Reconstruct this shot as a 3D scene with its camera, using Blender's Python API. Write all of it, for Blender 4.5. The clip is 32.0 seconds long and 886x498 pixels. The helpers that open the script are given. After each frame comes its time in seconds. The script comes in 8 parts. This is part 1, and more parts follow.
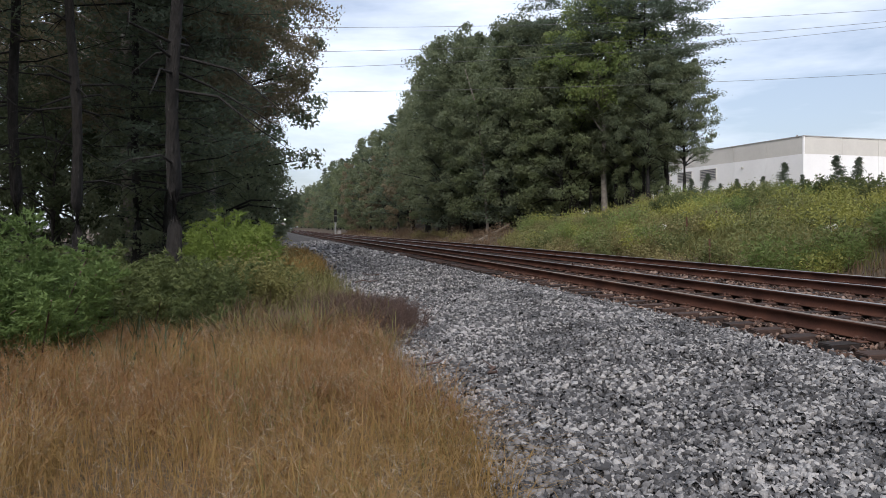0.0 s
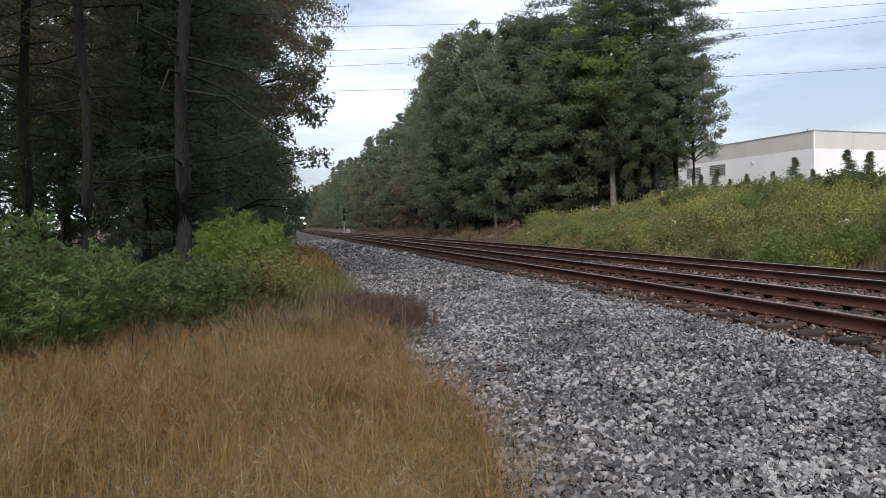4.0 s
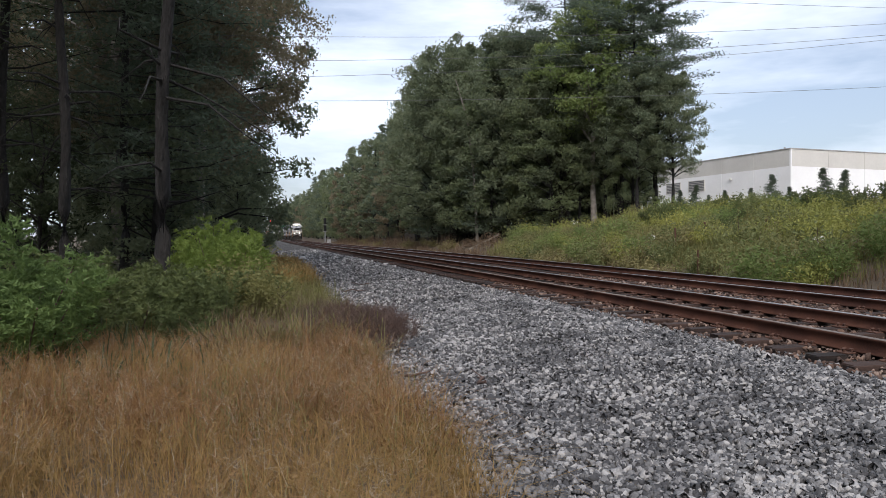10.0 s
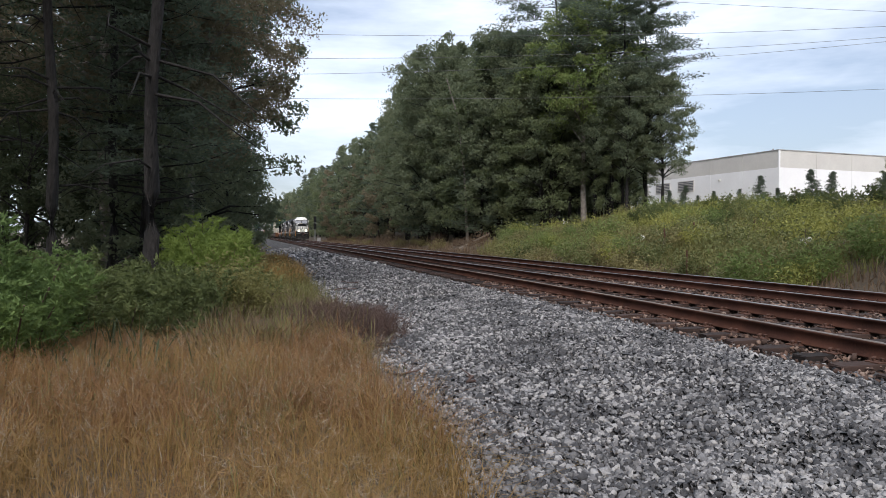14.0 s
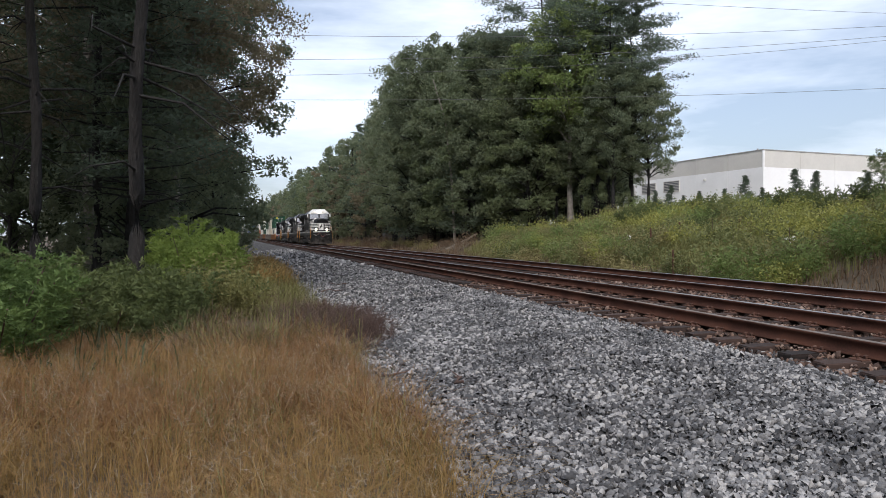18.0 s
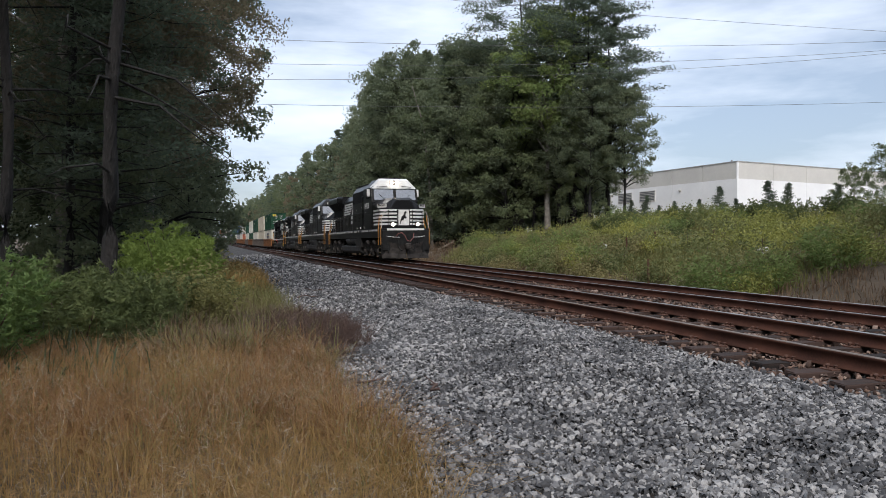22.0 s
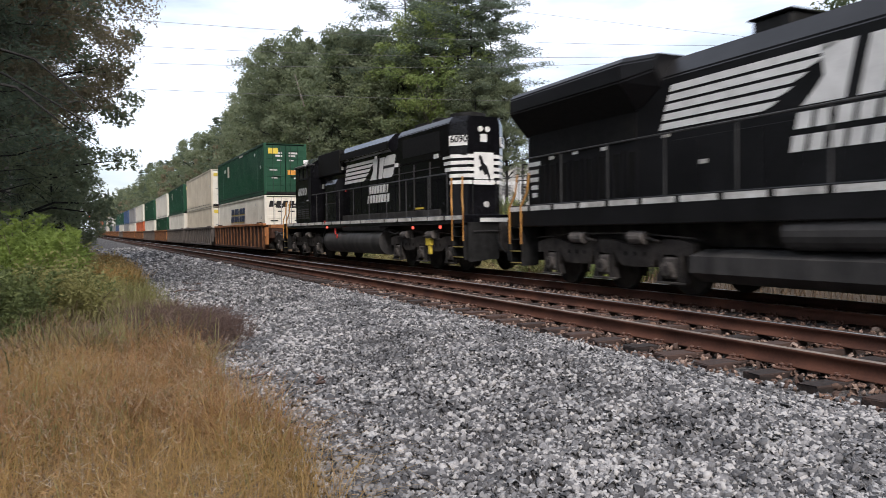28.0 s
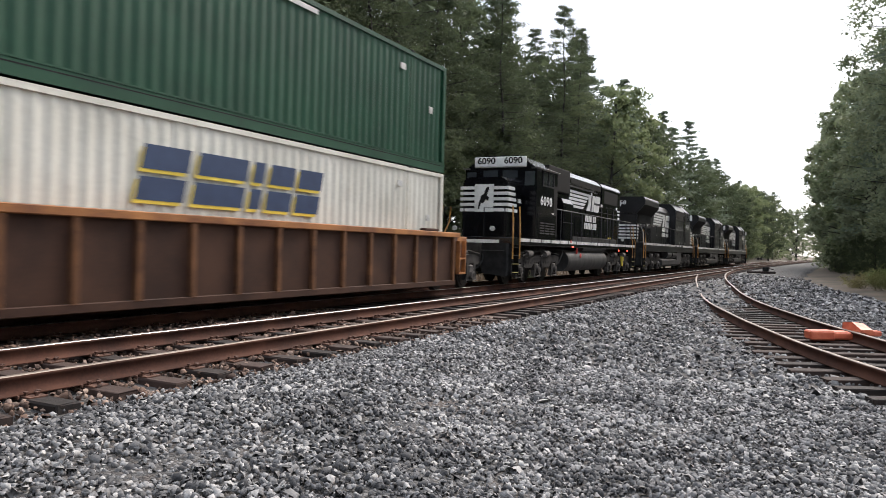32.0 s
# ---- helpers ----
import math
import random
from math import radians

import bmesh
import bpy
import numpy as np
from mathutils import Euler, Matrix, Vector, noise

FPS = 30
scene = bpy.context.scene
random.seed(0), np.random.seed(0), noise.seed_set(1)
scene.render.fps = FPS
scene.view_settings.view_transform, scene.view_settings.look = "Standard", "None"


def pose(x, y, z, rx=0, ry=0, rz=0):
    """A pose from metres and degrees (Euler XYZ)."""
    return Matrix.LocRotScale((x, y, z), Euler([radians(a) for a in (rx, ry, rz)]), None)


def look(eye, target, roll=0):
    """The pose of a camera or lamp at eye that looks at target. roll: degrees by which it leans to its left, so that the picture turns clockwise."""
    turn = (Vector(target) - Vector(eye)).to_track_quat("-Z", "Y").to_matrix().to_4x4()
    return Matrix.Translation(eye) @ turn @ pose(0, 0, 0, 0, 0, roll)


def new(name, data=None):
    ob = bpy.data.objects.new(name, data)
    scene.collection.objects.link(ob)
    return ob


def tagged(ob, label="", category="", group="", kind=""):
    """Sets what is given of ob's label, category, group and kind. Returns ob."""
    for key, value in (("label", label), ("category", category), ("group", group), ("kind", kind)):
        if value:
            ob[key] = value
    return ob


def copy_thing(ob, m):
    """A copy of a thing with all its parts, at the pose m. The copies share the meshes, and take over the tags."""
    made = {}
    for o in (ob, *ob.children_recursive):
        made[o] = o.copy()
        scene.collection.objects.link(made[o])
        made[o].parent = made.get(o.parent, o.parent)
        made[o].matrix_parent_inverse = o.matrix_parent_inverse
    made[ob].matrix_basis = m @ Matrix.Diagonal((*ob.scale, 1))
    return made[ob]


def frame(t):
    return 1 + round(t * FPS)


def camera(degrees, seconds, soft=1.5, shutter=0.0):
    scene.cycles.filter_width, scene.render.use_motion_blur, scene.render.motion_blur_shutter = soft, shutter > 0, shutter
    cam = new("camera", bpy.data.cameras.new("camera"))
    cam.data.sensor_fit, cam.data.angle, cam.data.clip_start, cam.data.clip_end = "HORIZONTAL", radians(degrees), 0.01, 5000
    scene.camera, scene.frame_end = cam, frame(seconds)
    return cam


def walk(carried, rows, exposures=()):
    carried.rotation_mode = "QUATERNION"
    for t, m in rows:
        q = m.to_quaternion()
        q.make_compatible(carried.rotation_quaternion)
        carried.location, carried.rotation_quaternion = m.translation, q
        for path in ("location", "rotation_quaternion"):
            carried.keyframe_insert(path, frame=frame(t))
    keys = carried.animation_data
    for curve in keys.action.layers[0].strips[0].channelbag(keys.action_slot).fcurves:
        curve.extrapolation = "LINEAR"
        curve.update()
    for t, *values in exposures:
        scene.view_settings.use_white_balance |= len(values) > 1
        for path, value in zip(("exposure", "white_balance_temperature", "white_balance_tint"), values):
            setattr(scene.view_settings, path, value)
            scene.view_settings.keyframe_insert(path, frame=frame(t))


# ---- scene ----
import itertools
from math import atan2, cos, hypot, pi, sin, sqrt, tan

# ---- camera: a person's eye height beside the ballast, turning with the train ----
EYE = (0.0, 0.0, 1.08)
# seconds, heading from +y towards +x, pitch, roll
AIM = [
    (0.0, 10.99, -1.57, -0.28), (0.5, 10.44, -1.42, -0.45), (1.0, 10.46, -1.02, -0.48), (1.5, 11.02, -0.97, -0.30),
    (2.0, 11.04, -1.06, -0.23), (2.5, 10.49, -1.13, -0.51), (4.5, 10.12, -1.83, -0.92), (5.0, 9.67, -1.51, -1.03),
    (5.5, 10.64, -1.11, -0.52), (6.0, 11.38, -0.89, -0.48), (6.5, 11.53, -0.69, -0.52), (7.0, 11.14, -0.82, -0.14),
    (7.5, 11.48, -1.06, -0.18), (8.0, 11.91, -1.02, 0.11), (8.5, 12.07, -1.36, 0.26), (9.0, 12.17, -1.19, 0.41),
    (9.5, 11.92, -1.11, 0.27), (10.0, 11.80, -0.82, 0.05), (10.5, 11.73, -0.76, 0.10), (11.0, 11.67, -0.47, 0.16),
    (11.5, 11.90, -0.62, 0.06), (12.0, 12.31, -0.63, 0.44), (12.5, 12.25, -0.78, 0.52), (13.0, 12.24, -0.90, 0.29),
    (13.5, 12.40, -0.91, 0.29), (14.0, 12.58, -0.90, 0.38), (14.5, 12.66, -1.21, 0.38), (16.5, 13.20, -1.04, -0.19),
    (17.0, 13.44, -1.10, 0.21), (17.5, 13.28, -0.97, 0.40), (18.0, 13.57, -0.83, 0.08), (18.5, 13.46, -0.97, 0.23),
    (19.0, 13.43, -0.80, 0.07), (19.5, 13.37, -0.70, 0.15), (20.0, 13.56, -0.66, 0.42), (20.5, 14.37, -0.69, 0.52),
    (21.0, 13.69, -0.74, 0.54), (21.5, 14.40, -0.46, 0.64), (22.0, 15.34, -0.27, 0.72), (22.5, 16.53, 0.19, 0.97),
    (23.0, 17.61, -0.30, 0.01), (23.5, 18.49, -0.51, -0.27), (24.0, 19.30, -1.24, -0.08), (24.5, 20.34, -1.69, 0.60),
    (25.0, 20.41, -1.93, 1.53), (25.5, 20.04, -1.49, 1.23), (27.5, 21.42, -1.06, 0.35), (28.0, 24.31, -0.87, 0.43),
    (28.5, 27.35, -0.35, -0.25), (29.0, 38.36, 0.36, -0.04), (29.5, 63.98, 1.00, 0.42), (30.0, 94.62, 2.00, -0.02),
    (30.5, 127.42, 2.42, 0.19), (31.0, 145.38, 0.66, 0.67), (31.5, 150.37, 0.66, 0.56), (32.0, 152.99, 0.42, 0.43),
]

cam = camera(62.48, 32.0, soft=0.8, shutter=0.3)


def aim(h, p, r):
    h, p = radians(h), radians(p)
    way = Vector((sin(h) * cos(p), cos(h) * cos(p), sin(p)))
    return look(EYE, Vector(EYE) + way * 10, r)


walk(cam, [(t, aim(h, p, r)) for t, h, p, r in AIM],
     exposures=[(0.0, 0.0, 6350, 13), (20.0, 0.0, 6250, 12), (23.0, -0.2, 6150, 11), (24.0, -0.22, 6050, 11), (25.0, 0.36, 6400, 13), (25.5, 0.38, 6450, 14), (28.0, 0.38, 6450, 14), (29.0, 0.15, 6500, 14), (29.5, 0.36, 6650, 14), (30.0, 1.42, 6900, 15), (30.6, 1.8, 6700, 13), (31.0, 2.12, 6750, 12), (31.5, 1.36, 6700, 12), (32.0, 0.8, 6650, 12)])

# ---- world: thin bright overcast, soft sun ----
world = bpy.data.worlds.new("sky")
scene.world = world
world.use_nodes = True
wn, wl = world.node_tree.nodes, world.node_tree.links
bg = wn["Background"]
sky = wn.new("ShaderNodeTexSky")
sky.sky_type, sky.sun_disc = "NISHITA", False
sky.sun_elevation, sky.sun_rotation = radians(40), radians(196)
sky.air_density, sky.dust_density, sky.ozone_density = 1.0, 2.5, 2.0
co = wn.new("ShaderNodeTexCoord")
mp = wn.new("ShaderNodeMapping")
mp.inputs["Scale"].default_value = (1.2, 1.2, 5.0)
nz = wn.new("ShaderNodeTexNoise")
nz.inputs["Scale"].default_value, nz.inputs["Detail"].default_value, nz.inputs["Roughness"].default_value = 2.0, 6.0, 0.55
cr = wn.new("ShaderNodeValToRGB")
cr.color_ramp.elements[0].position, cr.color_ramp.elements[1].position = 0.36, 0.66
cr.color_ramp.elements[0].color, cr.color_ramp.elements[1].color = (0.25, 0.25, 0.25, 1), (0.95, 0.95, 0.95, 1)
mixs = wn.new("ShaderNodeMix")
mixs.data_type = "RGBA"
mixs.inputs["B"].default_value = (9.6, 10.3, 11.2, 1)
wl.new(co.outputs["Generated"], mp.inputs["Vector"])
wl.new(mp.outputs["Vector"], nz.inputs["Vector"])
wl.new(nz.outputs["Fac"], cr.inputs["Fac"])
wl.new(cr.outputs["Color"], mixs.inputs["Factor"])
wl.new(sky.outputs["Color"], mixs.inputs["A"])
wl.new(mixs.outputs["Result"], bg.inputs["Color"])
bg.inputs["Strength"].default_value = 0.125

sun = new("sun", bpy.data.lights.new("sun", "SUN"))
sun.data.energy, sun.data.angle, sun.data.color = 2.5, radians(24), (1.0, 0.93, 0.84)
sun.matrix_basis = look((0, 0, 60), (17, 60, 0))

# ---- materials ----
def node_mat(name):
    m = bpy.data.materials.new(name)
    m.use_nodes = True
    n = m.node_tree.nodes
    return m, n, m.node_tree.links, n["Principled BSDF"]


def surf(name, a, b, scale=8.0, rough=0.6, bump=0.0, metal=0.0, fine=60.0, third=None, rvar=0.15, stretch=(1, 1, 1), per_object=0.0, per_island=0.0, spec=0.5):
    """Two noise scales of colour between a and b, relief and uneven gloss, at object scale in metres."""
    m, n, l, p = node_mat(name)
    tc = n.new("ShaderNodeTexCoord")
    mp = n.new("ShaderNodeMapping")
    mp.inputs["Scale"].default_value = stretch
    l.new(tc.outputs["Object"], mp.inputs["Vector"])
    big, small = n.new("ShaderNodeTexNoise"), n.new("ShaderNodeTexNoise")
    for t, s, d in ((big, scale, 5), (small, fine, 3)):
        t.inputs["Scale"].default_value, t.inputs["Detail"].default_value = s, d
        l.new(mp.outputs["Vector"], t.inputs["Vector"])
    ad = n.new("ShaderNodeMath")
    ad.operation = "MULTIPLY_ADD"
    ad.inputs[1].default_value, ad.inputs[2].default_value = 0.45, -0.22
    l.new(small.outputs["Fac"], ad.inputs[0])
    sm = n.new("ShaderNodeMath")
    l.new(big.outputs["Fac"], sm.inputs[0])
    l.new(ad.outputs[0], sm.inputs[1])
    last = sm.outputs[0]
    if per_object or per_island:
        src = n.new("ShaderNodeObjectInfo" if per_object else "ShaderNodeNewGeometry")
        k = n.new("ShaderNodeMath")
        k.operation = "MULTIPLY_ADD"
        w = per_object or per_island
        k.inputs[1].default_value = w
        k2 = n.new("ShaderNodeMath")
        k2.inputs[1].default_value = -w / 2
        l.new(src.outputs["Random" if per_object else "Random Per Island"], k.inputs[0])
        l.new(last, k.inputs[2])
        l.new(k.outputs[0], k2.inputs[0])
        last = k2.outputs[0]
    r = n.new("ShaderNodeValToRGB")
    e = r.color_ramp.elements
    e[0].position, e[1].position = 0.3, 0.7
    e[0].color, e[1].color = (*a, 1), (*b, 1)
    if third:
        x = e.new(0.86)
        x.color = (*third, 1)
    l.new(last, r.inputs["Fac"])
    l.new(r.outputs["Color"], p.inputs["Base Color"])
    rr = n.new("ShaderNodeMapRange")
    rr.inputs["To Min"].default_value, rr.inputs["To Max"].default_value = max(0.05, rough - rvar), min(1, rough + rvar)
    l.new(small.outputs["Fac"], rr.inputs["Value"])
    l.new(rr.outputs["Result"], p.inputs["Roughness"])
    p.inputs["Metallic"].default_value = metal
    p.inputs["Specular IOR Level"].default_value = spec
    if bump:
        bp = n.new("ShaderNodeBump")
        bp.inputs["Strength"].default_value, bp.inputs["Distance"].default_value = 0.6, bump
        l.new(sm.outputs[0], bp.inputs["Height"])
        l.new(bp.outputs["Normal"], p.inputs["Normal"])
    return m


def leaf_mat(name, a, b, c=None, spread=1.0, through_light=0.55):
    """Leaves: colour varies leaf by leaf and tree by tree; some light passes through."""
    m, n, l, p = node_mat(name)
    g, o = n.new("ShaderNodeNewGeometry"), n.new("ShaderNodeObjectInfo")
    tc = n.new("ShaderNodeTexCoord")
    nz = n.new("ShaderNodeTexNoise")
    nz.inputs["Scale"].default_value, nz.inputs["Detail"].default_value = 0.45, 2
    l.new(tc.outputs["Object"], nz.inputs["Vector"])
    k = n.new("ShaderNodeMath")
    k.operation = "MULTIPLY_ADD"
    k.inputs[1].default_value = 0.45 * spread
    l.new(g.outputs["Random Per Island"], k.inputs[0])
    k2 = n.new("ShaderNodeMath")
    k2.operation = "MULTIPLY_ADD"
    k2.inputs[1].default_value = 0.45 * spread
    l.new(o.outputs["Random"], k2.inputs[0])
    l.new(k.outputs[0], k2.inputs[2])
    l.new(nz.outputs["Fac"], k.inputs[2])
    mr = n.new("ShaderNodeMapRange")
    mr.inputs["From Min"].default_value, mr.inputs["From Max"].default_value = 0.3, 0.75 + 0.9 * spread
    l.new(k2.outputs[0], mr.inputs["Value"])
    r = n.new("ShaderNodeValToRGB")
    e = r.color_ramp.elements
    e[0].color, e[1].color = (*a, 1), (*b, 1)
    if c:
        e[1].position = 0.7
        e.new(0.97).color = (*c, 1)
    l.new(mr.outputs["Result"], r.inputs["Fac"])
    l.new(r.outputs["Color"], p.inputs["Base Color"])
    p.inputs["Roughness"].default_value = 0.6
    p.inputs["Specular IOR Level"].default_value = 0.25
    tr = n.new("ShaderNodeBsdfTranslucent")
    l.new(r.outputs["Color"], tr.inputs["Color"])
    mx = n.new("ShaderNodeMixShader")
    mx.inputs["Fac"].default_value = through_light
    l.new(p.outputs[0], mx.inputs[1])
    l.new(tr.outputs[0], mx.inputs[2])
    l.new(mx.outputs[0], n["Material Output"].inputs["Surface"])
    return m


def glow(name, colour, strength):
    m, n, l, p = node_mat(name)
    p.inputs["Base Color"].default_value = (*colour, 1)
    p.inputs["Emission Color"].default_value = (*colour, 1)
    p.inputs["Emission Strength"].default_value = strength
    return m


def gravel_mat(name, scale, cols, bump, dirt=0.25):
    """Broken stone: cells of their own grey, dark joints, relief."""
    m, n, l, p = node_mat(name)
    tc = n.new("ShaderNodeTexCoord")
    v, d, nz = n.new("ShaderNodeTexVoronoi"), n.new("ShaderNodeTexVoronoi"), n.new("ShaderNodeTexNoise")
    d.feature = "DISTANCE_TO_EDGE"
    for t in (v, d):
        t.inputs["Scale"].default_value = scale
        l.new(tc.outputs["Object"], t.inputs["Vector"])
    nz.inputs["Scale"].default_value, nz.inputs["Detail"].default_value = 1.3, 6
    l.new(tc.outputs["Object"], nz.inputs["Vector"])
    sep = n.new("ShaderNodeSeparateColor")
    l.new(v.outputs["Color"], sep.inputs[0])
    r = n.new("ShaderNodeValToRGB")
    e = r.color_ramp.elements
    e[0].position, e[1].position = 0.0, 1.0
    e[0].color, e[1].color = (*cols[0], 1), (*cols[-1], 1)
    for i, c in enumerate(cols[1:-1]):
        e.new((i + 1) / (len(cols) - 1)).color = (*c, 1)
    l.new(sep.outputs[0], r.inputs["Fac"])
    edge = n.new("ShaderNodeMapRange")
    edge.inputs["From Max"].default_value = 0.12
    edge.inputs["To Min"].default_value = 0.45
    l.new(d.outputs["Distance"], edge.inputs["Value"])
    mul = n.new("ShaderNodeMix")
    mul.data_type, mul.blend_type = "RGBA", "MULTIPLY"
    mul.inputs["Factor"].default_value = 1
    l.new(r.outputs["Color"], mul.inputs["A"])
    l.new(edge.outputs["Result"], mul.inputs["B"])
    dm = n.new("ShaderNodeMix")
    dm.data_type = "RGBA"
    dm.inputs["B"].default_value = (0.16, 0.105, 0.075, 1)
    dr = n.new("ShaderNodeMapRange")
    dr.inputs["From Min"].default_value, dr.inputs["From Max"].default_value, dr.inputs["To Max"].default_value = 0.5, 0.75, dirt
    l.new(nz.outputs["Fac"], dr.inputs["Value"])
    l.new(dr.outputs["Result"], dm.inputs["Factor"])
    l.new(mul.outputs["Result"], dm.inputs["A"])
    l.new(dm.outputs["Result"], p.inputs["Base Color"])
    p.inputs["Roughness"].default_value = 0.85
    bp = n.new("ShaderNodeBump")
    bp.inputs["Distance"].default_value = bump
    l.new(d.outputs["Distance"], bp.inputs["Height"])
    l.new(bp.outputs["Normal"], p.inputs["Normal"])
    return m


# Bed greys kept dark: shade in the gaps between loose stones is coloured in.
SHADED_STONE = [(0.018, 0.018, 0.019), (0.05, 0.05, 0.052), (0.09, 0.089, 0.089), (0.07, 0.06, 0.055), (0.15, 0.148, 0.148)]
M_ballast = gravel_mat("ballast bed", 24, SHADED_STONE, 0.03)
M_stone = surf("crushed stone", (0.056, 0.056, 0.0595), (0.222, 0.219, 0.222), 1.2, 0.85, 0.004, fine=70, third=(0.385, 0.375, 0.368), per_island=0.76)
M_bank = surf("bank soil and grass", (0.06, 0.047, 0.03), (0.135, 0.097, 0.065), 0.35, 0.95, 0.05, fine=6)
M_rail = surf("rusted rail", (0.043, 0.0195, 0.0145), (0.108, 0.0465, 0.0305), 1.5, 0.85, 0.001, fine=40, rvar=0.1, spec=0.2)
M_railtop = surf("worn rail head", (0.15, 0.11, 0.09), (0.30, 0.25, 0.21), 2.0, 0.55, 0, metal=0.4, fine=30, stretch=(6, 0.4, 1))
M_shiny = surf("polished rail head", (0.32, 0.30, 0.28), (0.48, 0.46, 0.44), 2.0, 0.34, 0, metal=1.0, fine=30, rvar=0.06)
M_tie = surf("weathered timber", (0.013, 0.009, 0.008), (0.055, 0.032, 0.025), 4, 0.9, 0.006, fine=30, stretch=(0.6, 5, 5), per_object=0.5)
M_plate = surf("rusty steel", (0.06, 0.028, 0.020), (0.14, 0.066, 0.042), 6, 0.85, 0.001)
M_black = surf("black engine paint", (0.0055, 0.0055, 0.0062), (0.0125, 0.0125, 0.014), 1.2, 0.36, 0.0002, fine=18, rvar=0.1, spec=0.26)
M_gloss = surf("glossy black engine paint", (0.003, 0.003, 0.004), (0.0085, 0.0085, 0.0102), 1.2, 0.14, 0.0002, fine=18, rvar=0.07, spec=0.27)
M_under = surf("grimy running gear", (0.012, 0.011, 0.0105), (0.058, 0.051, 0.047), 3, 0.75, 0.003, fine=25, spec=0.2)
M_gearlight = surf("dusty worn steel", (0.03, 0.027, 0.025), (0.125, 0.112, 0.103), 4, 0.7, 0.002, fine=30, spec=0.25)
M_tank = surf("grimy fuel tank", (0.021, 0.0205, 0.021), (0.066, 0.063, 0.061), 1.5, 0.58, 0.001, fine=14, stretch=(2, 1, 0.5), spec=0.3)
M_white = surf("white paint", (0.62, 0.62, 0.60), (0.80, 0.80, 0.78), 3, 0.45, 0, fine=30)
M_dirtywhite = surf("dirty white sill paint", (0.32, 0.31, 0.29), (0.72, 0.71, 0.68), 2.5, 0.6, 0, fine=16)
M_handrail = surf("faded yellow handrail", (0.30, 0.13, 0.03), (0.50, 0.25, 0.05), 4, 0.6, 0)
M_treadpaint = surf("worn tread paint", (0.16, 0.12, 0.03), (0.36, 0.29, 0.08), 6, 0.7)
M_orangeplate = surf("orange plate paint", (0.55, 0.22, 0.03), (0.72, 0.32, 0.05), 5, 0.5)
M_yellow = surf("yellow paint", (0.55, 0.40, 0.04), (0.75, 0.58, 0.08), 5, 0.5)
M_red = surf("red paint", (0.40, 0.03, 0.025), (0.6, 0.06, 0.05), 5, 0.5)
M_glass = surf("dark cab glass", (0.03, 0.034, 0.037), (0.05, 0.056, 0.062), 2, 0.07, 0, rvar=0.03, spec=1.0)
# Base lifted above M_glass: part of the sky's reflection is in the colour.
M_screen = surf("windscreen glass", (0.07, 0.075, 0.08), (0.13, 0.138, 0.146), 2, 0.07, 0, rvar=0.03, spec=1.0)
M_screen.node_tree.nodes["Principled BSDF"].inputs["IOR"].default_value = 2.1
M_vent = surf("radiator mesh", (0.003, 0.003, 0.003), (0.009, 0.0085, 0.008), 8, 0.75, 0.002, fine=70, spec=0.2)
M_lamp = glow("headlight", (1.0, 0.80, 0.52), 60)
M_redlamp = glow("red signal lamp", (1.0, 0.02, 0.03), 9)
M_marker = glow("marker lamp", (1.0, 0.12, 0.08), 1.2)
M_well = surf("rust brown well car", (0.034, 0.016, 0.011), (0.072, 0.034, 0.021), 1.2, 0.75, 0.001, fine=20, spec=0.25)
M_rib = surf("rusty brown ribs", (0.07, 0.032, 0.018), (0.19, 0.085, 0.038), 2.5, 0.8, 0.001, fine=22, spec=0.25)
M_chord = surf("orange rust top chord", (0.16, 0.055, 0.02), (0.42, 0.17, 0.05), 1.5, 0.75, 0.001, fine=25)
M_wellgrey = surf("grey brown well car", (0.05, 0.042, 0.038), (0.10, 0.085, 0.075), 1.2, 0.7)
M_green = surf("green container", (0.006, 0.044, 0.022), (0.012, 0.070, 0.035), 0.8, 0.5, 0, fine=12, spec=0.35)
M_greendark = surf("dark green door gear", (0.006, 0.028, 0.016), (0.012, 0.045, 0.025), 3, 0.6)
M_creamdoor = surf("rust-streaked white container doors", (0.60, 0.575, 0.50), (0.70, 0.66, 0.56), 1.6, 0.6, 0, fine=9, third=(0.26, 0.12, 0.05), stretch=(1, 5, 0.35))
M_cream = surf("white container", (0.58, 0.555, 0.48), (0.76, 0.735, 0.65), 0.7, 0.5, 0, fine=14)
M_beige = surf("cream container", (0.50, 0.44, 0.34), (0.66, 0.60, 0.48), 0.7, 0.5, 0, fine=14)
M_orange = surf("orange container", (0.45, 0.09, 0.03), (0.60, 0.16, 0.06), 0.7, 0.5)
M_bluec = surf("blue container", (0.03, 0.06, 0.14), (0.05, 0.10, 0.22), 0.7, 0.5)
M_navy = surf("navy lettering", (0.018, 0.035, 0.085), (0.03, 0.055, 0.12), 3, 0.5)
M_greyc = surf("grey container", (0.20, 0.20, 0.20), (0.32, 0.32, 0.32), 0.7, 0.5)
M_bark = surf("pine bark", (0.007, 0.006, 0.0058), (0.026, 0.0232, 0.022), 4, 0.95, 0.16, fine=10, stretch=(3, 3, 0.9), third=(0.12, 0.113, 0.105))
M_palebark = surf("pale bark", (0.14, 0.12, 0.10), (0.32, 0.29, 0.26), 3, 0.9, 0.01, fine=20)
# Leaf green darkened: the shade in the woods is put into this colour.
M_shadeleaf = leaf_mat("deep green needles", (0.043, 0.060, 0.035), (0.088, 0.110, 0.057), (0.125, 0.144, 0.069), 0.9)
